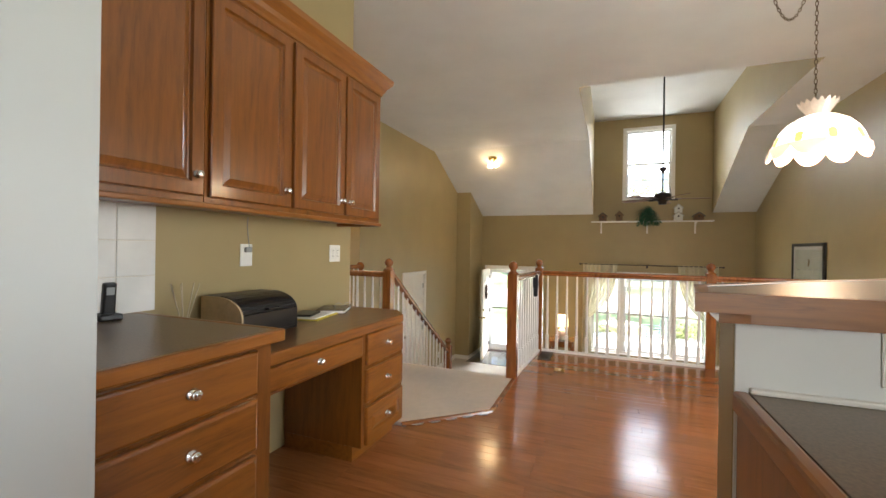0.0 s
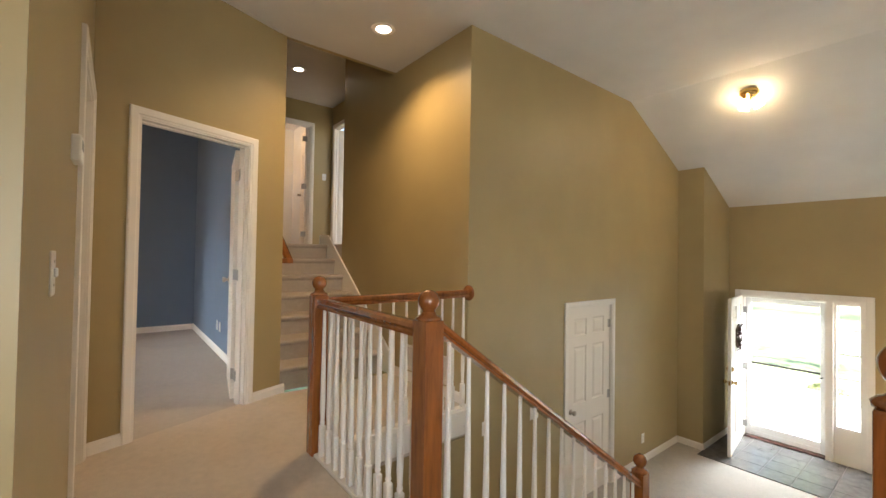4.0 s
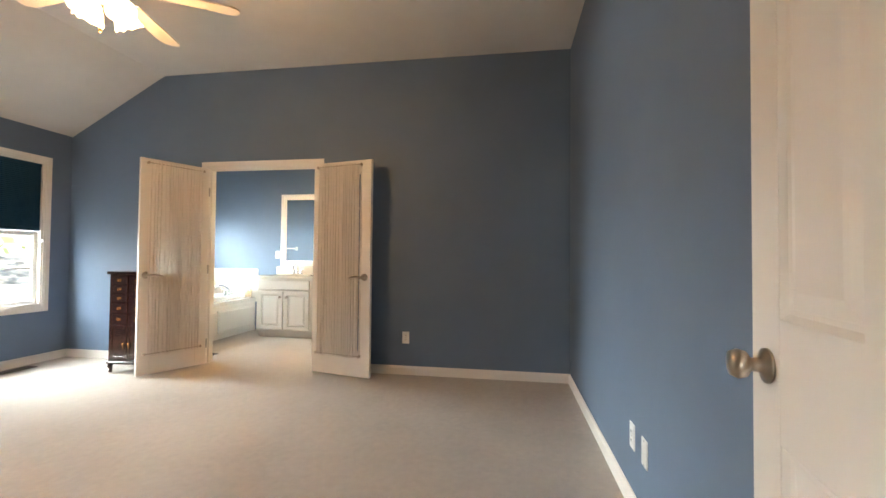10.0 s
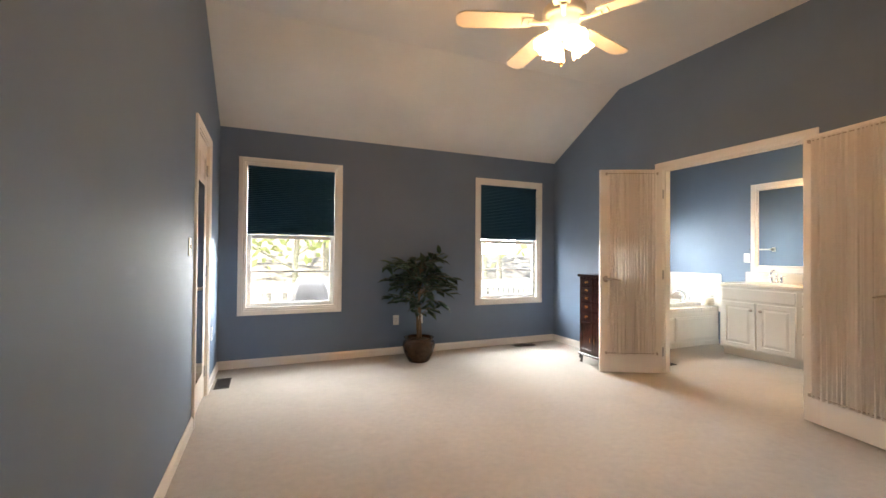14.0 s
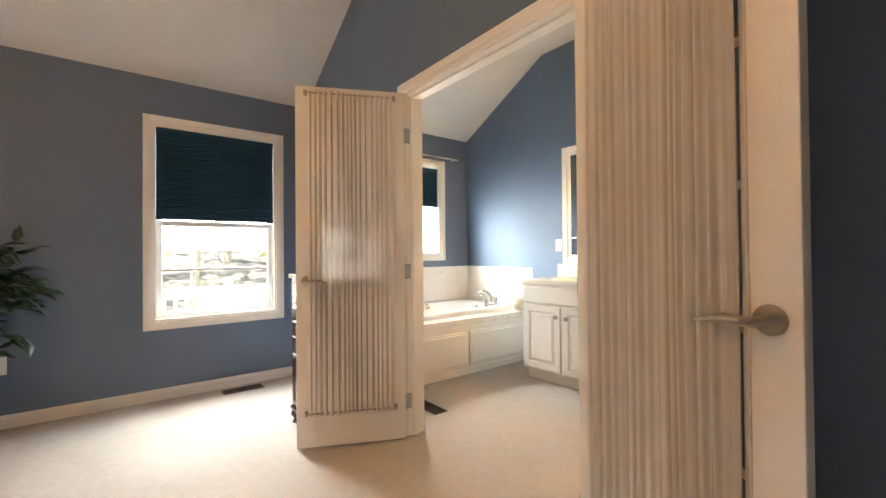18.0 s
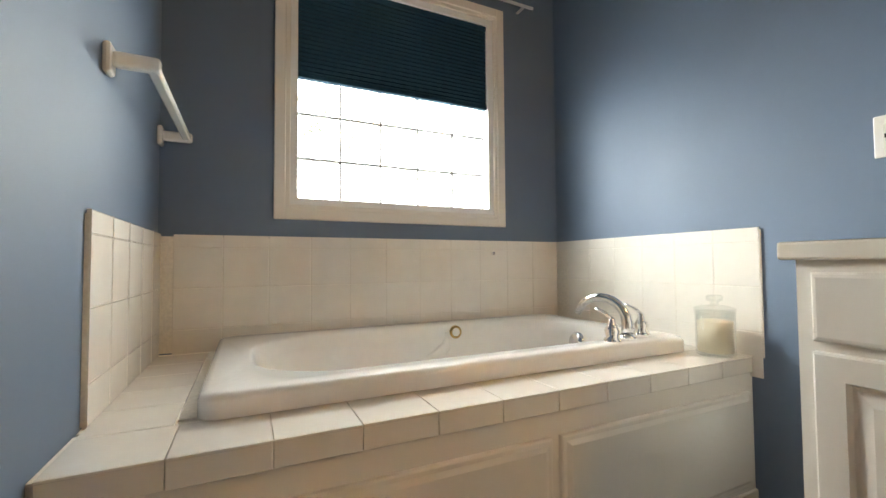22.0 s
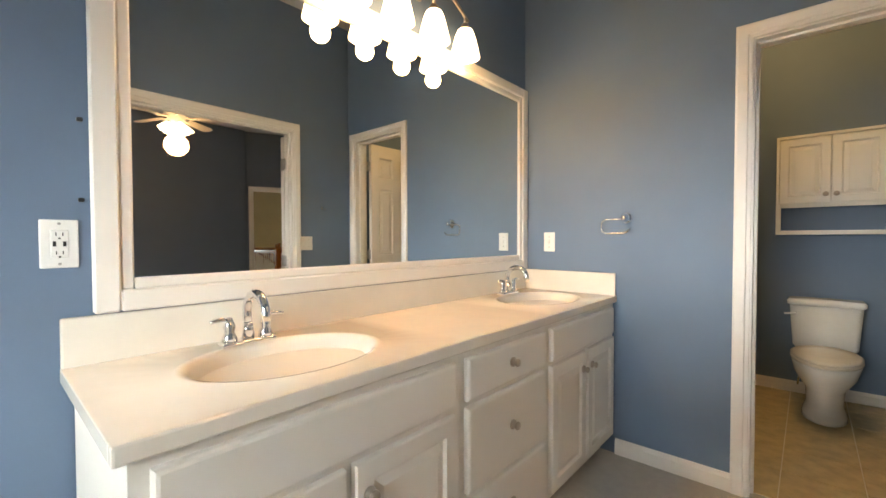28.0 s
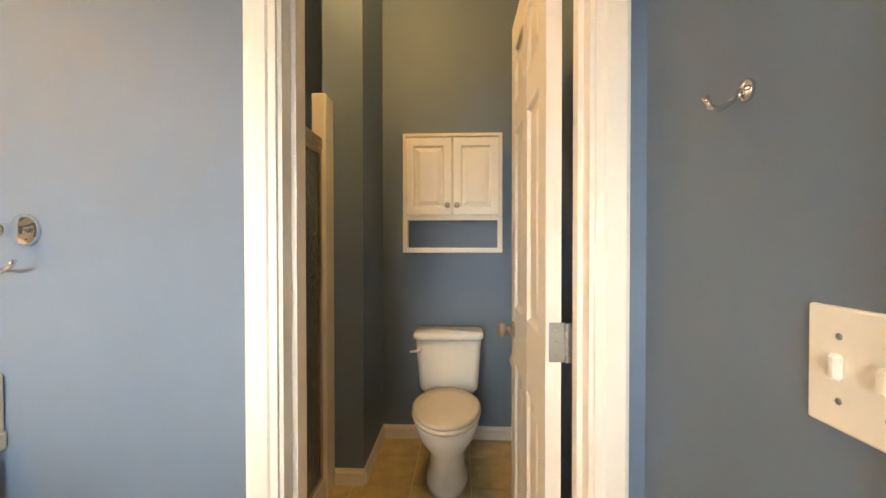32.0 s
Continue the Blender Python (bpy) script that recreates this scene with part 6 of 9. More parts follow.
plate(pose(BX0, -0.123, 1.16, 0, 0, 90), "usb")
for z in (1.267, 1.462):
    bp = thing("mirror_clip", pose(BX0 + 0.001, -0.082, z), "small black clip on the wall beside the mirror", "clip", "mirror clips")
    bm = B()
    box(bm, 0, 0.012, -0.006, 0.006, -0.005, 0.005, 0.002)
    part("pad", bm, BLACK, bp)
plate(pose(-9.74, BYN, 1.15, 0, 0, 0), "switch", 1)
plate(pose(BX1, 1.597, 1.135, 0, 0, -90), "switch", 2)


def towel_ring(m):
    ob = thing("towel_ring", m, "chrome towel ring on a round mount", "towel ring")
    part("mount", moved(lathe(B(), [(0, 0), (0.040, 0), (0.040, 0.008), (0.030, 0.016), (0.018, 0.026), (0.014, 0.048), (0.018, 0.055), (0, 0.06)], 18), pose(0, 0, 0, 90)), CHROME, ob, smooth=True)
    bm = B()
    pts = [(0, -0.05, -0.005), (-0.03, -0.05, -0.008), (-0.12, -0.05, -0.008), (-0.145, -0.05, -0.025), (-0.15, -0.05, -0.06), (-0.14, -0.05, -0.085), (-0.12, -0.05, -0.095), (0.0, -0.05, -0.095), (0.025, -0.05, -0.085), (0.035, -0.05, -0.07)]
    tube(bm, pts, 0.005, 8)
    part("ring", bm, CHROME, ob, smooth=True)


towel_ring(pose(-9.295, BYN, 1.278) @ Matrix.Diagonal((0.78, 1, 0.85, 1)))
rh = thing("robe_hook", pose(BX1, 1.755, 1.44, 0, 0, -90) @ Matrix.Diagonal((0.65, 0.65, 0.65, 1)), "chrome robe hook on the wall", "hook")
part("mount", moved(lathe(B(), [(0, 0), (0.022, 0), (0.02, 0.008), (0.01, 0.012), (0, 0.02)], 14), pose(0, 0, 0, 90)), CHROME, rh, smooth=True)
bm = B()
tube(bm, [(0, -0.012, 0.0), (0, -0.03, -0.02), (0, -0.05, -0.035), (0, -0.07, -0.03), (0, -0.08, -0.01)], [0.008, 0.007, 0.006, 0.006, 0.007], 8)
part("hook_arm", bm, CHROME, rh, smooth=True)
floor_vent(pose(-8.30, -0.05, 0, 0, 0, 90), 0.28, 0.11)

# toilet room
casing("door_frame_toilet_room", 0.61, 2.045, pose(BX0 + 1.15, BYN, 0), 0.12)
six_panel_door("door_toilet_room", 0.605, 2.03, pose(-8.192, 2.170, 0.012, 0, 0, 90.5), "white six-panel toilet room door, open", -1, NICKEL, "open")
baseboard((-8.82, BYN), (-9.345, BYN))
baseboard((BX1, 1.55), (BX1, BYN))
baseboard((-8.045, 3.86), (-8.91, 3.86))
baseboard((-8.91, 3.86), (-8.91, 3.33))
baseboard((-8.91, 3.33), (-9.10, 3.33))
toilet(pose(-8.48, 3.76, 0) @ Matrix.Diagonal((0.92, 1.02, 1.0, 1)))
tr = thing("vinyl_tile_floor", pose(0, 0, 0), "tan square floor tile in the toilet room", "floor tile")
tagged(tr, kind="structure")
bm = B()
box(bm, 0.002, 0.303, 0.002, 0.303, 0.0, 0.0042, 0.001)
me = mesh_of(bm, "floor_tile")
me.materials.append(FLOOR_TILE)
for i in range(4):
    for j in range(6):
        o = part("floor_tile", me, FLOOR_TILE, tr)
        o.matrix_basis = Matrix.Translation((-8.05 - 0.305 * (i + 1), 2.10 + 0.305 * j, -0.0042))
wc = thing("wall_cabinet", pose(-8.76, 3.717, 1.195), "white two-door bathroom wall cabinet with open shelf", "cabinet")
bm = B()
box(bm, 0, 0.018, 0.0, 0.143, 0, 0.72, 0.002)
box(bm, 0.582, 0.60, 0.0, 0.143, 0, 0.72, 0.002)
box(bm, 0.018, 0.582, 0.001, 0.143, 0.0, 0.018)
box(bm, 0.018, 0.582, 0.0, 0.143, 0.205, 0.223)
box(bm, 0.018, 0.582, 0.0, 0.143, 0.702, 0.72)
part("body", bm, CAB_WHITE, wc)
bm = B()
box(bm, 0.018, 0.582, 0.136, 0.142, 0.223, 0.702)
part("back_panel", bm, CAB_WHITE, wc)
bm = B()
frame_box(bm, 0.0, 0.6, 0.0, 0.225, 0.03, -0.006, 0.0, 0.002)
part("shelf_frame", bm, CAB_WHITE, wc)
cab_door(wc, 0.02, 0.297, 0.225, 0.69, 0.0, CAB_WHITE, 0.272, 0.285, NICKEL)
cab_door(wc, 0.303, 0.58, 0.225, 0.69, 0.0, CAB_WHITE, 0.328, 0.285, NICKEL)
# shower beside it
sh = thing("shower_enclosure", pose(0, 0, 0), "gold-framed sliding shower door with tiled jamb", "shower")
bm = B()
box(bm, -9.13, -9.06, 3.20, 3.325, 0.0, 1.98, 0.004)
part("tiled_jamb", bm, TILE, sh)
bm = B()
box(bm, -9.115, -9.075, 2.16, 3.20, 1.70, 1.76, 0.004)
part("head_track", bm, NICKEL, sh)
bm = B()
box(bm, -9.12, -9.07, 2.16, 3.20, 0.0, 0.10, 0.004)
part("curb", bm, TILE, sh)
for y0, y1, x in ((2.16, 2.75, -9.105), (2.62, 3.195, -9.085)):
    bm = B()
    box(bm, x - 0.003, x + 0.003, y0 + 0.02, y1 - 0.02, 0.12, 1.68)
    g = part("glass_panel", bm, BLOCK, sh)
    bm = B()
    frame_box(bm, y0, y1, 0.10, 1.70, 0.022, -0.008, 0.008, 0.002)
    moved(bm, Matrix.Translation((x, 0, 0)) @ pose(0, 0, 0, 0, 0, 90))
    part("panel_frame", bm, NICKEL, sh)
tp = thing("toilet_paper_roll", pose(-8.09, 3.42, 0.62), "white toilet paper roll on the wall", "toilet paper")
part("roll", moved(lathe(B(), [(0.02, -0.05), (0.055, -0.05), (0.055, 0.05), (0.02, 0.05)], 20), pose(0, 0, 0, 90)), SHEER, tp, smooth=True)
bm = B()
tube(bm, [(0.02, -0.06, 0), (0.0, -0.062, 0), (0, 0.062, 0), (0.02, 0.06, 0)], 0.008, 8)
part("holder", bm, PORCELAIN, tp)

# ---- stairs, hall and landing ----
OAK_X = wood("honey_oak_along", (0.30, 0.104, 0.014), (0.13, 0.040, 0.005), "x", 0.3, coat=0.4)


def steps(name, m, n, rise, run, width, label):
    """Carpeted steps: they climb along local +x from 0, with rounded noses; local y across from 0 to width."""
    ob = thing(name, m, label, "stairs")
    tagged(ob, kind="structure")
    for k in range(n):
        x, z = k * run, (k + 1) * rise
        pts = [(x, z - rise - 0.02), (x + 0.004, z - rise), (x, z - 0.055), (x - 0.012, z - 0.045), (x - 0.026, z - 0.03), (x - 0.028, z - 0.014), (x - 0.018, z - 0.002), (x - 0.004, z), (x + run + 0.006, z), (x + run + 0.006, z - rise - 0.02)]
        bm = B()
        prism(bm, pts, 0, width, "y")
        part("step", bm, STAIR_CARPET, ob)
    return ob


steps("staircase_up", pose(-4.19, 5.165, 0, 0, 0, 180), 7, 0.19, 0.25, 1.08, "flight of taupe carpeted steps to the upper hall")
steps("staircase_down", pose(-0.465, 5.67, ZL, 0, 0, -90), 7, 0.1857, 0.27, 1.23, "flight of beige carpeted steps down to the foyer")
bm = B()
prism(bm, [(-4.06, 0.0), (-4.06, 0.21), (-4.16, 0.30), (-5.68, 1.455), (-5.95, 1.455), (-5.95, 1.33), (-5.80, 1.20), (-4.34, 0.0)], 5.168, 5.188, "y")
setting(part("stair_skirt", bm, WHITE_TRIM), "white painted skirt board beside the steps", "trim")
bm = B()
prism(bm, [(-4.17, 0.0), (-4.17, 0.20), (-5.70, 1.40), (-5.95, 1.40), (-5.95, 1.33), (-5.80, 1.20), (-4.34, 0.0)], 4.092, 4.108, "y")
setting(part("stair_skirt", bm, WHITE_TRIM), "white painted skirt board beside the steps", "trim")
bm = B()
box(bm, -5.69, -5.65, 5.19, 5.93, 1.33, 1.335)
setting(part("landing_edge_trim", bm, WHITE_TRIM), "white trim at the upper landing", "trim")

hr = thing("wall_handrail", pose(0, 0, 0), "oak wall handrail with a return along the upper steps", "handrail")
bm = B()
sweep(bm, (-4.12, 4.165, 1.12), (-5.55, 4.165, 2.165), RAIL)
part("rail", bm, OAK_RAIL, hr)
bm = B()
box(bm, -4.15, -4.09, 4.092, 4.195, 1.115, 1.160, 0.008, 2)
part("return_end", bm, OAK_RAIL, hr)
for k in range(3):
    bm = B()
    x = -4.35 - 0.5 * k
    z = 1.09 + (-4.07 - x) * 0.73
    tube(bm, [(x, 4.092, z - 0.02), (x, 4.14, z - 0.02), (x, 4.165, z + 0.03)], 0.006, 8)
    part("bracket", bm, BRASS, hr)

# railings
NA, NB, NC, NC2, ND = (-2.85, 3.94), (-1.72, 3.93), (-0.48, 4.03), (-0.43, 5.21), (1.29, 5.21)
for p in (NA, NB, NC, NC2, ND):
    newel(pose(*p, 0.0), 1.06)
newel(pose(-1.76, 5.71, ZL), 1.21)
railing((NA[0] + 0.044, NA[1]), (NB[0] - 0.044, NB[1]), 11, "oak handrail with white turned balusters beside the landing")
railing((NA[0], NA[1] + 0.044), (-2.885, 5.186), 11, "oak handrail with white balusters, ending on a wall rosette")
railing((NC[0], NC[1] + 0.044), (NC2[0], NC2[1] - 0.044), 11, "oak handrail with white balusters beside the descending stairs")
railing((NC2[0] + 0.044, NC2[1]), (ND[0] - 0.044, ND[1]), 15, "oak handrail with white turned balusters above the living room")
railing((ND[0] + 0.044, ND[1]), (2.955, 5.21), 14, "oak handrail with white turned balusters, meeting the wall")
railing((NB[0], NB[1] + 0.05), (-1.757, 5.665), 15, "sloping oak handrail with white balusters on the descending stairs", 0.91, True, -0.02, -1.19)
bm = moved(lathe(B(), [(0, 0), (0.062, 0), (0.062, 0.012), (0.05, 0.022), (0, 0.022)], 20), pose(-2.885, 5.189, 0.91, 90))
ros = thing("wall_rosette", pose(0, 0, 0), "round oak rosette where the handrail meets the wall", "rosette")
part("disc", bm, OAK_RAIL, ros, smooth=True)
bm = B()
box(bm, -2.915, -2.86, 3.93, 5.186, -0.19, -0.003, 0.004)
box(bm, -2.935, -2.84, 3.93, 5.186, -0.022, 0.012, 0.006)
setting(part("well_fascia", bm, WHITE_TRIM), "white painted fascia at the edge of the stairwell", "trim")
bm = B()
box(bm, -2.84, -1.74, 3.935, 3.965, -0.19, 0.012, 0.004)
setting(part("well_fascia", bm, WHITE_TRIM), "white painted fascia at the edge of the stairwell", "trim")
bm = B()
box(bm, -0.40, 2.955, 5.19, 5.262, -0.20, 0.006, 0.004)
setting(part("balcony_fascia", bm, WHITE_TRIM), "white painted fascia below the balustrade", "trim")
bm = B()
prism(bm, [(4.03, -0.34), (4.03, 0.012), (5.22, 0.012), (5.22, -0.19), (5.68, -1.30), (5.40, -1.30)], -0.468, -0.440, "x")
setting(part("stair_stringer", bm, WHITE_TRIM), "white stair stringer board", "trim")
bm = B()
prism(bm, [(3.97, -0.34), (3.97, -0.005), (4.10, 0.0), (5.70, -1.10), (5.70, -1.30), (5.40, -1.30)], -1.79, -1.70, "x")
setting(part("stair_stringer", bm, WHITE_TRIM), "white stair stringer board below the sloping balustrade", "trim")
clip = thing("black_phone_holder", pose(-0.425, 4.93, 0.66), "black handset hanging from the handrail by the newel", "holder")
bm = B()
box(bm, -0.02, 0.025, -0.025, 0.025, 0.0, 0.17, 0.008, 2)
part("body", bm, BLACK, clip)
bm = B()
box(bm, -0.03, 0.03, -0.03, 0.03, 0.10, 0.245, 0.008, 2)
part("cradle", bm, BLACK, clip)

# doors and casings
casing("door_frame_hall_closet", 0.81, 2.045, pose(-2.685, 2.843, 0, 0, 0, 180), 0.12, both=False)
six_panel_door("door_hall_closet", 0.80, 2.03, pose(-3.49, 2.745, 0.01), "white moulded six-panel hall closet door, closed", -1, NICKEL, False)
casing("door_frame_foyer_closet", 0.80, 1.985, pose(LX0, 6.55, ZL, 0, 0, 90), 0.10, both=False)
six_panel_door("door_foyer_closet", 0.79, 1.97, pose(LX0 - 0.03, 7.345, ZL + 0.01, 0, 0, -90), "white six-panel foyer closet door, closed", -1, NICKEL, True)
casing("door_frame_upper_bath", 0.56, 2.06, pose(-7.4, 4.98, ZU, 0, 0, 90), 0.10, both=False)
six_panel_door("door_upper_bath", 0.56, 2.04, pose(-7.46, 5.50, ZU + 0.01, 0, 0, 168), "white six-panel upper bathroom door, standing open", 1, NICKEL, "open")
casing("door_frame_upper_room", 0.51, 2.07, pose(-7.27, 5.93, ZU), 0.10, both=False)
six_panel_door("door_upper_room", 0.50, 2.05, pose(-7.262, 6.01, ZU + 0.01, 0, 0, 62), "white six-panel door of an upper room, standing open", 1, NICKEL, False)
bar = thing("towel_bar", pose(-8.6, 5.1, 2.37), "small chrome towel bar in the upper bathroom", "towel bar")
bm = B()
tube(bm, [(-0.5, -0.12, 0), (-0.5, 0.25, 0.02)], 0.008, 8)
for y in (-0.12, 0.25):
    tube(bm, [(-0.6, y, 0), (-0.49, y, 0)], 0.01, 8)
part("rod", bm, CHROME, bar)

# plates, thermostat, lights
plate(pose(-1.86, 2.843, 1.14, 0, 0, 180), "switch")
plate(pose(-1.43, 2.655, 1.13, 0, 0, 90), "outlet", 2)
plate(pose(-7.4, 5.80, 2.55, 0, 0, 90), "switch")
plate(pose(LX0, 6.03, -0.23, 0, 0, 90), "switch", 2)
plate(pose(LX0, 5.40, -0.22, 0, 0, 90), "switch")
plate(pose(LX0, 8.11, -1.0, 0, 0, 90), "outlet")
th = thing("thermostat", pose(-2.35, 2.843, 1.55, 0, 0, 180), "white plastic wall thermostat", "thermostat")
bm = B()
box(bm, -0.06, 0.06, -0.028, 0, -0.045, 0.045, 0.006, 2)
part("case", bm, PLASTIC, th)
bm = B()
box(bm, -0.035, 0.035, -0.0295, -0.027, 0.0, 0.03, 0.001)
part("display", bm, LEAD, th)

CAN_GLOW = glow("lit_reflector_lamp", (1.0, 0.88, 0.70), 6.0)
for x, y, z in ((-3.42, 4.67, LC), (-6.24, 4.93, 3.80)):
    can = thing("recessed_light", pose(x, y, z), "white recessed ceiling light, lit", "ceiling light", "recessed lights")
    part("trim_ring", lathe(B(), [(0.060, -0.002), (0.062, -0.006), (0.095, -0.004), (0.098, 0.0), (0.060, 0.0)], 28), WHITE_TRIM, can, smooth=True)
    part("lamp", lathe(B(), [(0, -0.014), (0.03, -0.012), (0.055, -0.004), (0.06, -0.001), (0, -0.001)], 24), CAN_GLOW, can, "lit reflector lamp", smooth=True)
smoke = thing("smoke_detector", pose(-5.1, 4.75, 3.80), "round white smoke detector on the ceiling", "smoke detector")
part("body", lathe(B(), [(0, -0.035), (0.045, -0.035), (0.062, -0.025), (0.066, -0.004), (0.066, 0), (0, 0)], 24), PLASTIC, smoke, smooth=True)

fl = thing("flush_ceiling_light", pose(-1.80, 8.05, slope_liv(0, 8.05)), "small brass ceiling light with three lit glass cups", "ceiling light")
part("canopy", lathe(B(), [(0, -0.10), (0.02, -0.10), (0.03, -0.08), (0.07, -0.035), (0.085, -0.02), (0.085, 0.02), (0, 0.02)], 24), BRASS, fl, smooth=True)
FLUSH_GLOW = glow("lit_clear_cup", (1.0, 0.76, 0.45), 7.0)
for k in range(3):
    bm = lathe(B(), [(0.014, 0.0), (0.03, -0.02), (0.042, -0.06), (0.05, -0.085), (0.044, -0.085), (0.034, -0.055), (0.02, -0.02), (0, -0.015)], 16)
    part("glass_cup", moved(bm, pose(0, 0, -0.085, 0, 0, 120 * k + 20) @ Matrix.Translation((0.045, 0, 0)) @ pose(0, 0, 0, 0, -28)), FLUSH_GLOW, fl, "lit ribbed glass cup", smooth=True)

# baseboards
baseboard((-1.43, 2.843), (-2.61, 2.843))
for a, b in (((A1.x + AD.x * 0.27, A1.y + AD.y * 0.27), (A1.x - AD.x * 0.04, A1.y - AD.y * 0.04)), ((A0.x, A0.y), (A1.x + AD.x * 1.15, A1.y + AD.y * 1.15))):
    baseboard(b, a) if (Vector(b) - Vector(a)).dot(AD) < 0 else baseboard(a, b)
baseboard((LX0, 6.48), (LX0, 5.2), ZL)
baseboard((LX0, 9.09), (LX0, 7.42), ZL)
baseboard((-2.58, 9.09), (LX0, 9.09), ZL)
baseboard((-2.58, 10.04), (-2.58, 9.09), ZL)
baseboard((LX1, 5.25), (LX1, 10.04), ZL)
baseboard((LX1, 10.04), (-1.08, 10.04), ZL)
baseboard((LX1, -3.2), (LX1, 5.2), 0)

rg = thing("return_air_grille", pose(-3.85, 5.189, 0.11), "white louvred return-air grille low on the wall", "vent")
bm = B()
frame_box(bm, 0.0, 0.75, 0.0, 0.24, 0.028, -0.008, 0.0, 0.002)
part("frame", bm, WHITE_TRIM, rg)
bm = B()
box(bm, 0.028, 0.722, -0.002, -0.0002, 0.028, 0.212)
part("backing", bm, LEAD, rg)
for k in range(12):
    bm = B()
    prism(bm, [(-0.0022, 0.032 + k * 0.015), (-0.0022, 0.042 + k * 0.015), (-0.0075, 0.035 + k * 0.015), (-0.0075, 0.031 + k * 0.015)], 0.028, 0.722, "x")
    part("slat", bm, WHITE_TRIM, rg)
baseboard((-2.92, 5.19), (-4.05, 5.19), 0.01)

# ---- kitchen desk, counter and bar ----
def cab_body(name, m, w, d, z0, z1, label, kick=0.0, mat=None, group="oak cabinets"):
    """A cabinet box: local x along the wall, front face at y 0, back at y d."""
    ob = thing(name, m, label, "cabinet", group)
    bm = B()
    box(bm, 0, w, 0, d, z0 + kick, z1, 0.002)
    part("body", bm, mat or OAK, ob)
    if kick:
        bm = B()
        box(bm, 0.005, w - 0.005, 0.06, d, z0, z0 + kick)
        part("toe_kick", bm, OAK_X, ob)
    return ob


DF = pose(-0.89, 0, 0, 0, 0, 90)
du = cab_body("desk_drawer_unit", DF @ Matrix.Translation((2.19, 0, 0)), 0.46, 0.53, 0, 0.715, "honey oak desk pedestal with three drawers", 0.085)
for lo, hi in ((0.53, 0.70), (0.325, 0.505), (0.095, 0.30)):
    cab_door(du, 0.03, 0.44, lo, hi, 0, OAK_X, 0.235, (lo + hi) / 2 + 0.005, CHROME, "drawer")
pd = thing("desk_pencil_drawer", DF @ Matrix.Translation((1.37, 0, 0)), "honey oak pencil drawer above the kneehole", "drawer")
bm = B()
box(bm, 0, 0.82, 0.0, 0.5, 0.585, 0.717)
part("body", bm, OAK_X, pd)
cab_door(pd, 0.08, 0.80, 0.60, 0.70, 0, OAK_X, 0.44, 0.655, CHROME, "drawer")
top = thing("desk_worktop", pose(0, 0, 0), "brown laminate desk top with a rounded oak edge", "worktop")
bm = B()
prism(bm, [(-1.43, 1.372), (-0.885, 1.372), (-0.885, 2.59), (-0.985, 2.72), (-1.43, 2.72)], 0.717, 0.759, "z")
part("surface", bm, wood("desk_wood_laminate", (0.22, 0.088, 0.024), (0.12, 0.042, 0.010), "y", 0.3, coat=0.5), top)
bm = B()
prism(bm, [(-0.885, 1.372), (-0.858, 1.372), (-0.858, 2.60), (-0.975, 2.747), (-1.43, 2.747), (-1.43, 2.7205), (-0.9855, 2.7205), (-0.885, 2.59)], 0.715, 0.760, "z")
es = [e for e in bm.edges if abs(e.verts[0].co.z - e.verts[1].co.z) < 1e-6 and max(v.co.z for v in e.verts) > 0.75]
bmesh.ops.bevel(bm, geom=es, offset=0.008, segments=2, profile=0.5, affect="EDGES", clamp_overlap=True)
part("oak_edge", bm, OAK_H, top)

CF = pose(-0.71, 0, 0, 0, 0, 90)
cu = cab_body("counter_drawer_unit", CF @ Matrix.Translation((0.80, 0, 0)), 0.56, 0.71, 0, 0.86, "honey oak kitchen base cabinet with drawers", 0.10)
for lo, hi in ((0.70, 0.84), (0.525, 0.685), (0.325, 0.505), (0.12, 0.31)):
    cab_door(cu, 0.03, 0.49, lo, hi, 0, OAK_X, 0.26, (lo + hi) / 2 + 0.005, CHROME, "drawer")
ct = thing("kitchen_counter", pose(0, 0, 0), "dark brown laminate counter with an oak front edge", "worktop")
bm = B()
box(bm, -1.43, -0.69, 0.801, 1.35, 0.862, 0.899)
part("surface", bm, LAMINATE, ct)
bm = B()
box(bm, -0.69, -0.662, 0.801, 1.375, 0.858, 0.900, 0.007, 2)
box(bm, -1.43, -0.69, 1.350, 1.375, 0.858, 0.900, 0.006, 2)
part("oak_edge", bm, OAK_H, ct)

UF = pose(-1.10, 0, 0, 0, 0, 90)
for a, b, doors in ((0.90, 1.403, ((0.06, 0.49, 0.46),)), (1.405, 1.857, ((0.015, 0.44, 0.41),)), (1.859, 2.69, ((0.012, 0.42, 0.39), (0.436, 0.80, 0.47)))):
    uc = cab_body("wall_cabinet", UF @ Matrix.Translation((a, 0, 0)), b - a, 0.328, 1.335, 2.21, "honey oak wall cabinet with raised-panel doors")
    for x0, x1, kx in doors:
        cab_door(uc, x0, x1, 1.36, 2.165, 0, OAK, kx, 1.437, CHROME)
crown = [(0.0, 2.185), (0.008, 2.185), (0.010, 2.20), (0.022, 2.215), (0.030, 2.235), (0.048, 2.255), (0.062, 2.27), (0.064, 2.30), (0.0, 2.30)]
bm = B()
prof3 = []
for path_pt in (((-1.10), 0.90, 1, 0), ((-1.10), 2.69, 1, 1), ((-1.43), 2.69, 0, 1)):
    prof3.append([bm.verts.new((path_pt[0] + u * path_pt[2], path_pt[1] + u * path_pt[3], v)) for u, v in crown])
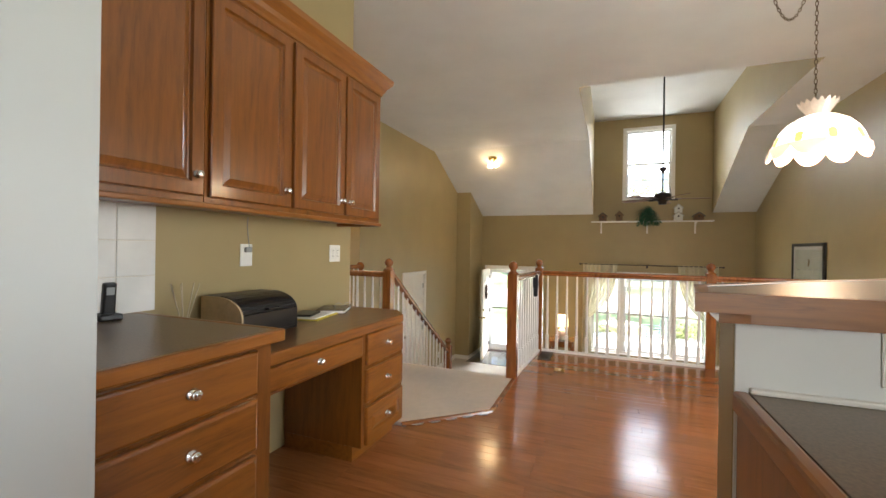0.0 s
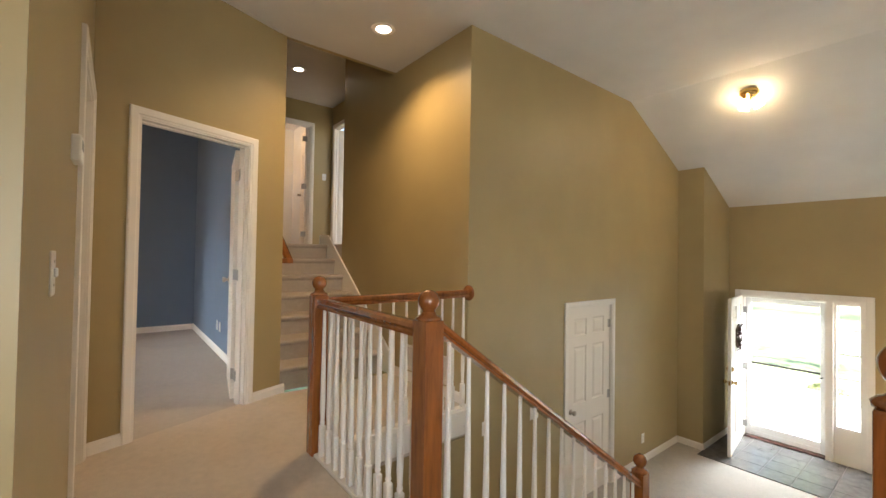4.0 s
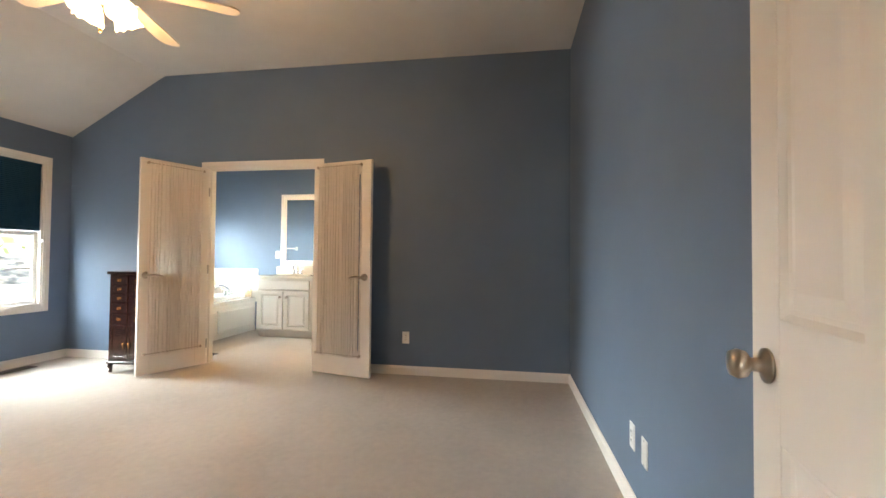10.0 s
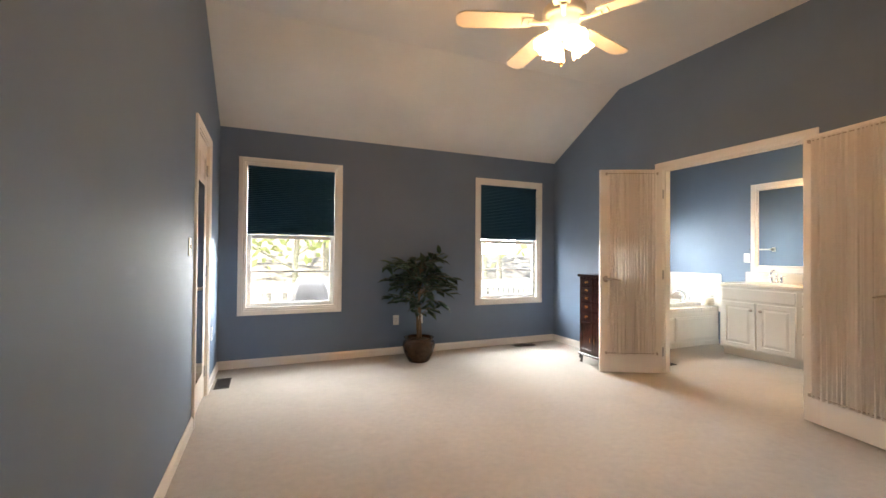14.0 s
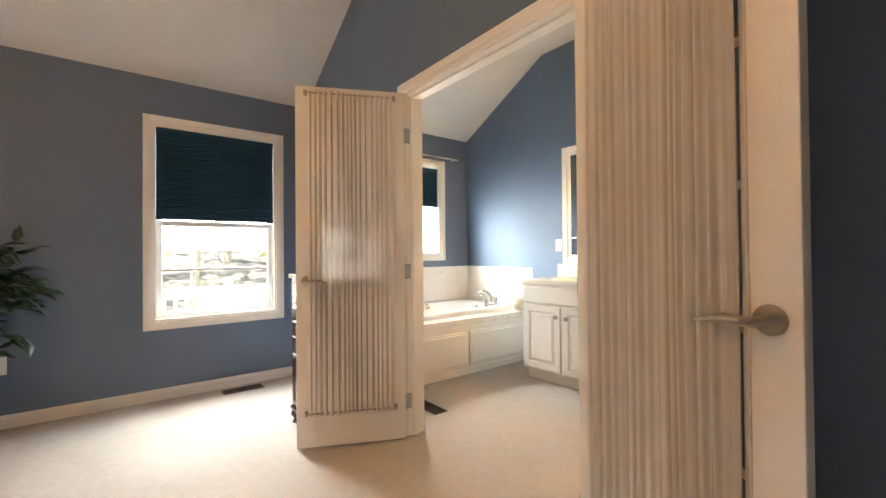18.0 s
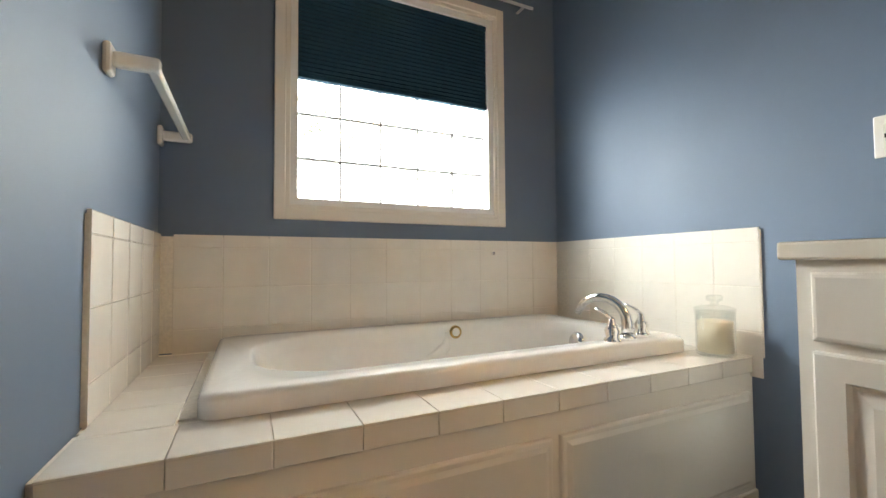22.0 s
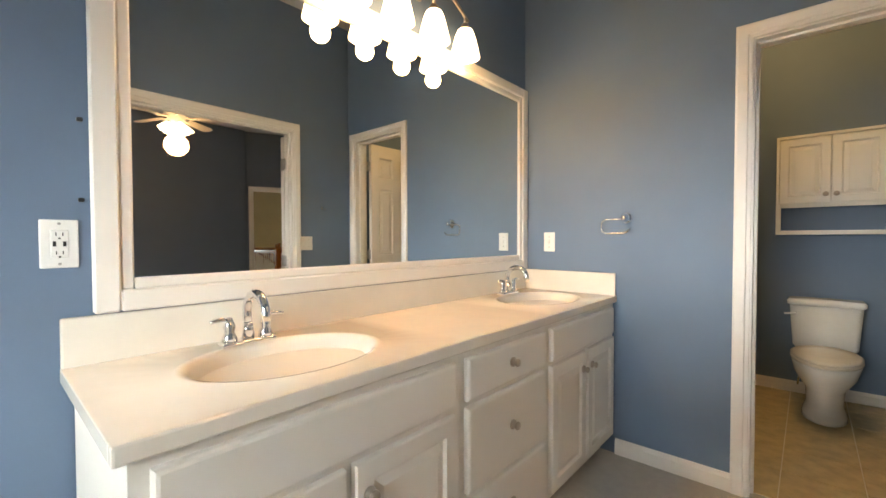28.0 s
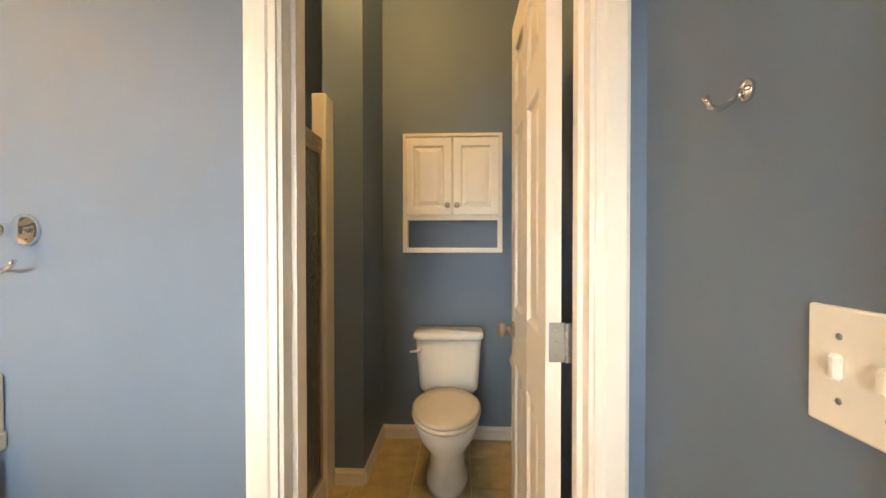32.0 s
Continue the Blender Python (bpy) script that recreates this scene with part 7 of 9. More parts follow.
for ra, rb in zip(prof3, prof3[1:]):
    for i in range(len(crown)):
        j = (i + 1) % len(crown)
        bm.faces.new((ra[i], ra[j], rb[j], rb[i]))
bm.faces.new(prof3[0])
bm.faces.new(prof3[-1][::-1])
cm = thing("cabinet_crown", pose(0, 0, 0), "honey oak crown moulding on the wall cabinets", "moulding")
tagged(cm, kind="structure")
part("moulding", bm, OAK_H, cm)
lr = thing("cabinet_light_rail", pose(0, 0, 0), "honey oak light rail below the wall cabinets", "moulding")
tagged(lr, kind="structure")
bm = B()
box(bm, -1.115, -1.085, 0.90, 2.70, 1.315, 1.337, 0.006, 2)
box(bm, -1.43, -1.115, 2.672, 2.70, 1.3155, 1.337, 0.006, 2)
part("rail", bm, OAK_H, lr)

# backsplash tiles
bs = setting(new("backsplash"), "white square kitchen wall tiles", "backsplash")
bs.matrix_basis = pose(-1.43, 0, 0)
bm = B()
box(bm, 0.0, 0.006, 0.80, 1.437, 0.90, 1.335)
part("grout", bm, GROUT, bs)
bm = B()
box(bm, 0.006, 0.0105, -0.0735, 0.0735, -0.0705, 0.0705, 0.0015)
tile_me = mesh_of(bm, "tile")
KTILE = plain("white_kitchen_tile", (0.80, 0.80, 0.78), 0.2, vary=0.08, scale=5)
tile_me.materials.append(KTILE)
for i in range(4):
    for j in range(3):
        o = part("tile", tile_me, KTILE, bs)
        o.location = (0, 1.362 - i * 0.15, 0.973 + j * 0.144)

# things on the desk and counter
bb = thing("bread_box", pose(-1.285, 1.81, 0.76, 0, 0, 90) @ Matrix.Diagonal((0.74, 0.88, 0.95, 1)), "black roll-top bread box with pale wooden ends", "bread box")
arcp = [(-0.15, 0.012), (-0.15, 0.10)] + [(0.02 - 0.17 * math.cos(radians(a)) + 0.0, 0.10 + 0.09 * math.sin(radians(a))) for a in range(15, 91, 15)] + [(0.14, 0.19), (0.14, 0.012)]
for x in (-0.235, 0.222):
    bm = B()
    prism(bm, arcp, x, x + 0.013, "x")
    part("end_panel", bm, plain("pale_beech", (0.50, 0.38, 0.22), 0.45, vary=0.1, scale=40) if x < 0 else BLACK, bb)
for k in range(8):
    a0, a1 = radians(8 + k * 10), radians(8 + k * 10 + 9.4)
    bm = B()
    q = [(0.02 - 0.172 * math.cos(a), 0.10 + 0.094 * math.sin(a)) for a in (a0, a1)]
    r = [(0.02 - 0.158 * math.cos(a), 0.10 + 0.082 * math.sin(a)) for a in (a1, a0)]
    prism(bm, q + r, -0.221, 0.221, "x")
    part("slat", bm, BLACK, bb)
bm = B()
box(bm, -0.222, 0.222, 0.01, 0.14, 0.178, 0.19, 0.003)
box(bm, -0.222, 0.222, -0.15, -0.135, 0.012, 0.11, 0.003)
part("body", bm, BLACK, bb)
bm = B()
box(bm, -0.235, 0.235, -0.15, 0.14, 0.0, 0.012, 0.003)
part("base", bm, BLACK, bb)
bm = B()
tube(bm, [(-0.05, -0.15, 0.125), (-0.05, -0.17, 0.125), (0.05, -0.17, 0.125), (0.05, -0.15, 0.125)], 0.005, 8)
part("handle", bm, BLACK, bb)
ph = thing("cordless_phone", pose(-1.33, 1.21, 0.90, 0, 0, 80) @ Matrix.Diagonal((0.78, 0.78, 0.78, 1)), "black cordless telephone standing in its cradle", "telephone")
bm = B()
box(bm, -0.045, 0.045, -0.05, 0.05, 0.0, 0.03, 0.008, 2)
part("cradle", bm, BLACK, ph)
bm = B()
box(bm, -0.026, 0.026, -0.016, 0.016, 0.0, 0.155, 0.009, 2)
part("handset", moved(bm, pose(0, 0, 0.02, 8)), BLACK, ph)
bm = B()
box(bm, -0.016, 0.016, -0.0185, -0.015, 0.10, 0.135, 0.001)
part("display", moved(bm, pose(0, 0, 0.02, 8)), LEAD, ph)
rd = thing("reed_diffuser", pose(-1.33, 1.50, 0.76), "glass reed diffuser with pale sticks", "diffuser")
part("bottle", lathe(B(), [(0, 0), (0.03, 0), (0.033, 0.01), (0.033, 0.05), (0.018, 0.07), (0.014, 0.085), (0.017, 0.09), (0.012, 0.09), (0, 0.07)], 16), CLEAR, rd, smooth=True)
STICK = plain("pale_reed", (0.55, 0.47, 0.34), 0.8)
for k in range(7):
    a = k * 0.9
    bm = B()
    tube(bm, [(-0.008 * math.cos(a), -0.008 * math.sin(a), 0.01), (0.055 * math.cos(a), 0.055 * math.sin(a), 0.25)], 0.0017, 6)
    part("reed", bm, STICK, rd)
PAPER, YELLOW = plain("white_paper", (0.75, 0.75, 0.72), 0.8), plain("yellow_pad", (0.70, 0.58, 0.10), 0.8)
pad = thing("notepad", pose(-1.29, 2.27, 0.76, 0, 0, 12), "yellow edged paper pad lying on the desk", "notepad")
bm = B()
box(bm, -0.10, 0.10, -0.14, 0.14, 0, 0.008, 0.001)
part("backing", bm, YELLOW, pad)
bm = B()
box(bm, -0.10, 0.085, -0.14, 0.13, 0.008, 0.014, 0.001)
part("paper_block", bm, PAPER, pad)
wal = thing("black_wallet", pose(-1.31, 2.24, 0.775, 0, 0, 20), "black leather wallet on the notepad", "wallet")
bm = B()
box(bm, -0.055, 0.055, -0.085, 0.085, 0, 0.012, 0.004, 2)
part("leather", bm, BLACK, wal)
boo = thing("notebook", pose(-1.31, 2.50, 0.76, 0, 0, 25), "dark notebook with white pages on the desk", "notebook")
bm = B()
box(bm, -0.085, 0.085, -0.11, 0.11, 0.003, 0.019)
part("pages", bm, PAPER, boo)
for z in (0.0, 0.0192):
    bm = B()
    box(bm, -0.09, 0.09, -0.115, 0.115, z, z + 0.003, 0.001)
    part("cover", bm, POT, boo)
gl = thing("eyeglasses", pose(-1.33, 2.62, 0.76, 0, 0, 60), "folded eyeglasses with metal frames", "eyeglasses")
for x in (-0.034, 0.034):
    bm = B()
    tube(bm, [(x + 0.026 * math.cos(radians(a)), -0.012, 0.022 + 0.019 * math.sin(radians(a))) for a in range(0, 361, 24)], 0.0018, 6, False)
    part("rim", bm, STEEL, gl)
    bm = B()
    tube(bm, [(x * 1.85, -0.012, 0.026), (x * 1.8, 0.03, 0.02), (-x * 0.9, 0.045, 0.004)], 0.002, 6)
    part("temple", bm, BLACK, gl)
pj = thing("telephone_jack", pose(-1.43, 1.905, 1.125, 0, 0, 90), "white wall plate with a plugged-in cord", "wall plate")
bm = B()
box(bm, -0.038, 0.038, -0.006, 0, -0.058, 0.058, 0.003, 2)
part("cover_plate", bm, PLASTIC, pj)
bm = B()
box(bm, -0.018, 0.018, -0.03, -0.006, 0.015, 0.042, 0.004)
part("plug", bm, LEAD, pj)
bm = B()
tube(bm, [(0, -0.025, 0.04), (0.002, -0.015, 0.09), (-0.001, -0.01, 0.15), (0.001, -0.012, 0.20)], 0.0022, 6)
part("cord", bm, LEAD, pj)

# bar
half = thing("bar_half_wall", pose(0, 0, 0), "white half wall of the breakfast bar with olive end", "half wall")
tagged(half, kind="structure")
bm = B()
prism(bm, [(0.577, 1.286), (0.577, 1.40), (0.80, 1.60), (2.40, 1.75), (2.40, 1.286)], 0.0, 1.056, "z")
part("core", bm, OLIVE, half)
bm = B()
box(bm, 0.579, 2.40, 1.280, 1.2858, 0.0, 1.056)
part("panel", bm, WHITE_WALL, half)
bt = thing("bar_top", pose(0, 0, 0), "raised bar top, brown laminate with a thick oak edge", "worktop")
outer = [(0.50, 1.235), (0.535, 1.47), (0.85, 1.81), (1.22, 2.17), (2.40, 2.17), (2.40, 1.235)]
inner = [(0.528, 1.262), (0.562, 1.458), (0.869, 1.789), (1.23, 2.142), (2.40, 2.142), (2.40, 1.262)]
bm = B()
prism(bm, inner, 1.060, 1.094, "z")
part("surface", bm, LAMINATE, bt)
bm = B()
lo0, hi0 = [bm.verts.new((x, y, 1.058)) for x, y in outer], [bm.verts.new((x, y, 1.096)) for x, y in outer]
lo1, hi1 = [bm.verts.new((x, y, 1.058)) for x, y in inner], [bm.verts.new((x, y, 1.096)) for x, y in inner]
for i in (0, 1, 2, 3, 5):
    j = (i + 1) % 6
    for q in ((lo0[i], lo0[j], hi0[j], hi0[i]), (hi0[i], hi0[j], hi1[j], hi1[i]), (hi1[i], hi1[j], lo1[j], lo1[i]), (lo1[i], lo1[j], lo0[j], lo0[i])):
        bm.faces.new(q)
part("oak_edge", bm, OAK_X, bt)
bm = B()
prism(bm, [(0.545, 1.255), (0.555, 1.39), (0.577, 1.40), (0.577, 1.279), (2.40, 1.279), (2.40, 1.262), (0.60, 1.262)], 1.036, 1.058, "z")
part("under_trim", bm, OAK_X, bt)
plate(pose(0.835, 1.28, 0.992), "outlet")
lc = thing("peninsula_counter", pose(0, 0, 0), "brown laminate peninsula counter with an oak edge", "worktop")
bm = B()
box(bm, 0.602, 2.40, 0.30, 1.279, 0.862, 0.899)
part("surface", bm, LAMINATE, lc)
bm = B()
box(bm, 0.574, 0.602, 0.30, 1.279, 0.858, 0.900, 0.007, 2)
part("oak_edge", bm, OAK_H, lc)
bm = B()
box(bm, 0.602, 2.40, 1.262, 1.279, 0.899, 0.909, 0.002)
part("caulk_strip", bm, WHITE_TRIM, lc)
pc = thing("peninsula_cabinet", pose(0, 0, 0), "honey oak base cabinet below the peninsula counter", "cabinet")
bm = B()
box(bm, 0.583, 2.40, 0.32, 1.279, 0.10, 0.858, 0.003)
part("body", bm, OAK, pc)
bm = B()
box(bm, 0.68, 2.40, 0.36, 1.279, 0.0, 0.10)
part("toe_kick", bm, OAK_X, pc)

# pendant lamp
SCALLOP = glow("lit_peach_glass", (1.0, 0.74, 0.55), 0.25)
DOME = glow("lit_art_glass", (1.0, 0.90, 0.75), 0.8)
FRILL = plain("peach_art_glass", (0.60, 0.50, 0.42), 0.2, vary=0.1, scale=40)
pl = thing("pendant_lamp", pose(1.53, 3.56, 1.77), "frilled art-glass pendant lamp on a chain, lit", "pendant lamp")
seg = 72
for nm, prof, mat in (("dome", [(0.225, 0.09), (0.215, 0.13), (0.19, 0.18), (0.15, 0.225), (0.10, 0.258), (0.055, 0.275), (0.0, 0.28)], DOME), ("scalloped_skirt", [(0.245, 0.0), (0.252, 0.02), (0.245, 0.05), (0.232, 0.075), (0.225, 0.0905)], SCALLOP), ("frilled_crown", [(0.055, 0.275), (0.065, 0.30), (0.088, 0.33), (0.10, 0.355)], FRILL)):
    bm = lathe(B(), prof, seg)
    for v in bm.verts:
        q = math.atan2(v.co.y, v.co.x)
        if nm == "scalloped_skirt":
            k = max(0.0, 1 - v.co.z / 0.09)
            v.co.z += k * 0.068 * (1 - abs(math.cos(q * 4.5)) ** 0.7) + 0.0
            s = 1 + 0.03 * k * math.cos(q * 9)
            v.co.x *= s
            v.co.y *= s
        elif nm == "frilled_crown":
            k = (v.co.z - 0.275) / 0.085
            s = 1 + 0.07 * k * math.cos(q * 18)
            v.co.x *= s
            v.co.y *= s
            v.co.z += 0.012 * k * math.cos(q * 18)
    part(nm, bm, mat, pl, smooth=True)
for k in range(9):
    a = k * 40 + 10
    bm = B()
    tube(bm, [(0.226 * math.cos(radians(a)), 0.226 * math.sin(radians(a)), 0.092), (0.205 * math.cos(radians(a + 7)), 0.205 * math.sin(radians(a + 7)), 0.155), (0.152 * math.cos(radians(a - 4)), 0.152 * math.sin(radians(a - 4)), 0.226), (0.06 * math.cos(radians(a)), 0.06 * math.sin(radians(a)), 0.276)], 0.0026, 6)
    part("lead_line", bm, LEAD, pl)
    bm = B()
    for s in (0, 1):
        lathe(bm, [(0, 0.004), (0.02, 0.002), (0.022, -0.002), (0, -0.004)], 10, 0.026 * s, 0, 0)
    part("petal", moved(bm, pose(0, 0, 0, 0, 0, a + 18) @ Matrix.Translation((0.217, 0, 0.128)) @ pose(0, 0, 0, 0, 68)), glow("amber_petal_glass", (1.0, 0.60, 0.20), 0.30) if k == 0 else bpy.data.materials["amber_petal_glass"], pl, "amber glass petal")


AGED = plain("aged_brass", (0.14, 0.10, 0.055), 0.4, 1.0)


def chain_links(parent, pts, mat):
    """Small oval links threaded along a line of points."""
    bm = B()
    pts = [Vector(p) for p in pts]
    for i, (a, b) in enumerate(zip(pts, pts[1:])):
        d = b - a
        m = Matrix.Translation((a + b) / 2) @ d.to_track_quat("Z", "Y").to_matrix().to_4x4() @ pose(0, 0, 0, 0, 0, 90 * (i % 2))
        one = [m @ Vector((0.008 * math.cos(t), 0, (d.length * 0.62) * math.sin(t))) for t in [2 * math.pi * k / 8 for k in range(9)]]
        tube(bm, one, 0.0022, 5, False)
    return part("chain", bm, mat, parent, "antique brass chain with cord")


chain_links(pl, [(-0.012, 0, 0.29 + k * 0.0305) for k in range(34)], AGED)
chain_links(pl, [(-0.012 - 0.27 * u, 0, 1.29 - 0.39 * 4 * u * (1 - u)) for u in [k / 30 for k in range(31)]], AGED)
for x in (-0.012, -0.282):
    bm = B()
    lathe(bm, [(0, 1.26), (0.006, 1.265), (0.008, 1.285), (0.025, 1.295), (0.028, 1.309), (0, 1.309)], 14, x, 0, 0)
    part("ceiling_hook", bm, BRASS, pl)

floor_vent(pose(-0.31, 4.98, 0.0, 0, 0, 90), 0.37, 0.13)
fo = thing("floor_outlet", pose(-0.105, 4.48, 0.0), "brass floor outlet set in the wood floor", "floor outlet")
bm = B()
box(bm, -0.05, 0.05, -0.055, 0.055, 0, 0.005, 0.002)
part("cover_plate", bm, BRASS, fo)
for y in (-0.022, 0.022):
    bm = lathe(B(), [(0, 0.008), (0.013, 0.007), (0.015, 0.004), (0, 0.004)], 14, 0, y)
    part("cap", bm, SEAT, fo)

# ---- living room and foyer ----
# front door, storm door, sidelight
fd = thing("door_frame_front", pose(-2.43, LY1, ZL), "white front door frame with a sidelight and brown threshold", "door frame")
tagged(fd, kind="structure")
DW, DH = 1.27, 2.02
for x0, x1 in ((0.0, 0.03), (0.90, 0.97), (DW - 0.03, DW)):
    bm = B()
    box(bm, x0, x1, -0.002, 0.142, 0.0, DH)
    part("jamb", bm, WHITE_TRIM, fd)
bm = B()
box(bm, 0.03, DW - 0.03, -0.001, 0.141, DH - 0.03, DH)
part("head_jamb", bm, WHITE_TRIM, fd)
for x0, x1, z0, z1 in ((-0.07, 0.0, 0, DH + 0.07), (DW, DW + 0.07, 0, DH + 0.07), (0.0, DW, DH, DH + 0.07)):
    bm = B()
    box(bm, x0, x1, -0.018, -0.001, z0, z1, 0.004)
    part("casing", bm, WHITE_TRIM, fd)
bm = B()
box(bm, 0.03, 0.90, 0.0, 0.16, 0.0, 0.03, 0.006)
part("threshold", bm, MAHOGANY, fd, "dark brown threshold")
bm = B()
frame_box(bm, 0.97, DW - 0.03, 0.42, DH - 0.03, 0.03, 0.05, 0.09, 0.003)
box(bm, 0.97, DW - 0.03, 0.05, 0.09, 0.0, 0.42)
for k in range(1, 5):
    z = 0.45 + (DH - 0.51) * k / 5
    box(bm, 1.0, DW - 0.06, 0.06, 0.08, z - 0.009, z + 0.009)
part("sidelight_sash", bm, WHITE_TRIM, fd)
bm = B()
box(bm, 0.995, DW - 0.055, 0.068, 0.072, 0.445, DH - 0.055)
part("pane", bm, GLASS, fd).visible_shadow = False
sd = thing("storm_door", pose(-2.40, LY1 + 0.10, ZL + 0.03), "white aluminium storm door with clear glass, closed", "door")
bm = B()
frame_box(bm, 0.0, 0.87, 0.0, 1.95, 0.065, 0.0, 0.03, 0.004)
box(bm, 0.065, 0.805, 0.001, 0.029, 0.065, 0.15, 0.003)
part("frame", bm, VINYL, sd)
bm = B()
box(bm, 0.065, 0.805, 0.0, 0.028, 1.015, 1.04, 0.003)
part("mid_bar", bm, VENT, sd)
for z0, z1 in ((0.15, 1.015), (1.04, 1.885)):
    bm = B()
    box(bm, 0.06, 0.81, 0.013, 0.017, z0 - 0.004, z1 + 0.004)
    part("pane", bm, GLASS, sd).visible_shadow = False
bm = B()
tube(bm, [(0.83, -0.002, 0.98), (0.83, -0.04, 0.98), (0.80, -0.045, 0.98)], 0.008, 8)
part("handle", bm, BLACK, sd)
fdoor = six_panel_door("door_front", 0.89, 2.0, pose(-2.415, 10.00, ZL + 0.012, 0, 0, -82), "white six-panel front door with a wreath, open inwards", 1, BRASS, "open")
bm = B()
lathe(bm, [(0, 0), (0.03, 0), (0.03, 0.01), (0.018, 0.02), (0, 0.02)], 16)
for s in (-1, 1):
    part("deadbolt", moved(lathe(B(), [(0, 0), (0.03, 0), (0.03, 0.012), (0.012, 0.02), (0, 0.03)], 16), Matrix.Translation((0.825, s * 0.0175, 1.10)) @ pose(0, 0, 0, -90 * s)), BRASS, fdoor, smooth=True)
bm.free()
wr = thing("wreath", pose(-2.345, 9.56, 0.18, 0, 0, -82), "dark dried-flower wreath hanging on the front door", "wreath")
rnd = random.Random(11)
bm = B()
tube(bm, [(0.10 * math.cos(radians(a)), 0.012, 0.14 * math.sin(radians(a))) for a in range(0, 361, 20)], 0.015, 6, False)
part("hoop", bm, BARK, wr)
DRIED = [plain("dried_plum_petal", (0.075, 0.022, 0.03), 0.8, vary=0.4), plain("dried_brown_leaf", (0.08, 0.055, 0.03), 0.85, vary=0.4)]
for c in range(2):
    bm = B()
    for k in range(90):
        a = rnd.uniform(0, 6.28)
        r = rnd.uniform(0.7, 1.3)
        p = Vector((0.10 * r * math.cos(a), rnd.uniform(0.012, 0.05), 0.14 * r * math.sin(a)))
        u = Vector((rnd.uniform(-1, 1), rnd.uniform(-1, 1), rnd.uniform(-1, 1))).normalized()
        w = u.orthogonal().normalized()
        s = rnd.uniform(0.014, 0.028)
        bm.faces.new([bm.verts.new(p + q) for q in (-u * s, w * s * 0.5, u * s, -w * s * 0.5)])
    tagged(part("petals" if c == 0 else "leaves", bm, DRIED[c], wr), kind="stuff")

# windows
LWIN = []
for nm, x, w in (("window_front_west", -0.045, 0.60), ("window_front_middle", 0.600, 0.92), ("window_front_east", 1.565, 0.58)):
    LWIN.append(sash_window(nm, w, 1.66, pose(x, LY1, -1.015), "white double-hung front window", 0, 0.13, 0.02))
wc_ = setting(new("window_casing_front"), "white casing around the triple front window", "trim")
for x0, x1, z0, z1 in ((-0.13, -0.06, -1.03, 0.73), (2.16, 2.23, -1.03, 0.73), (-0.06, 2.16, 0.66, 0.73), (0.553, 0.600, -1.03, 0.66), (1.52, 1.567, -1.03, 0.66)):
    bm = B()
    box(bm, x0, x1, LY1 - 0.018, LY1 + (0.14 if 0 < x0 < 2 and z1 < 0.7 else -0.001), z0, z1, 0.003)
    part("casing", bm, WHITE_TRIM, wc_)
bm = B()
box(bm, -0.17, 2.27, LY1 - 0.06, LY1 - 0.001, -1.055, -1.03, 0.006, 2)
part("window_sill", bm, WHITE_TRIM, wc_)
sash_window("window_upper", 0.901, 1.47, pose(0.607, LY1, 2.31), "white upper dormer window", 0, 0.13, 0.05)
# blinds in the upper halves
BLIND = sheer("white_blind_slat", (0.80, 0.80, 0.78), 0.0)
for x, w, n in ((-0.02, 0.55, 10), (0.63, 0.86, 6), (1.59, 0.53, 18)):
    vb = thing("venetian_blind", pose(x, LY1 + 0.02, 0.62), "white slatted window blind, partly raised", "window blind", "window blinds")
    bm = B()
    box(bm, 0, w, -0.015, 0.015, -0.03, 0.0, 0.003)
    part("head_rail", bm, VINYL, vb)
    bm = B()
    box(bm, 0.0, w, -0.012, 0.012, -0.0008, 0.0008)
    me = mesh_of(bm, "slat")
    me.materials.append(BLIND)
    for k in range(n):
        o = part("slat", me, BLIND, vb)
        o.matrix_basis = pose(0, 0, -0.05 - 0.026 * k, 18)
    bm = B()
    box(bm, 0, w, -0.012, 0.012, -0.065 - 0.026 * n, -0.05 - 0.026 * n, 0.003)
    part("bottom_rail", bm, VINYL, vb)

# curtains
CURTAIN = sheer("cream_curtain_fabric", (0.66, 0.61, 0.44), 0.05)
rod = thing("curtain_rod", pose(0, 0, 0), "dark metal curtain rod on brackets above the front window", "curtain rod")
bm = B()
tube(bm, [(-0.27, 9.93, 0.885), (2.40, 9.93, 0.885)], 0.011, 10)
part("rod", bm, VENT, rod)
for x in (-0.28, 2.41):
    part("finial", lathe(B(), [(0, -0.022), (0.016, -0.016), (0.022, 0.0), (0.016, 0.016), (0, 0.022)], 12, x, 9.93, 0.885), VENT, rod, smooth=True)
for x in (-0.20, 1.06, 2.33):
    bm = B()
    tube(bm, [(x, 10.04, 0.86), (x, 9.95, 0.86), (x, 9.93, 0.875)], 0.007, 8)
    box(bm, x - 0.02, x + 0.02, 10.03, 10.04, 0.82, 0.90, 0.003)
    part("bracket", bm, VENT, rod)


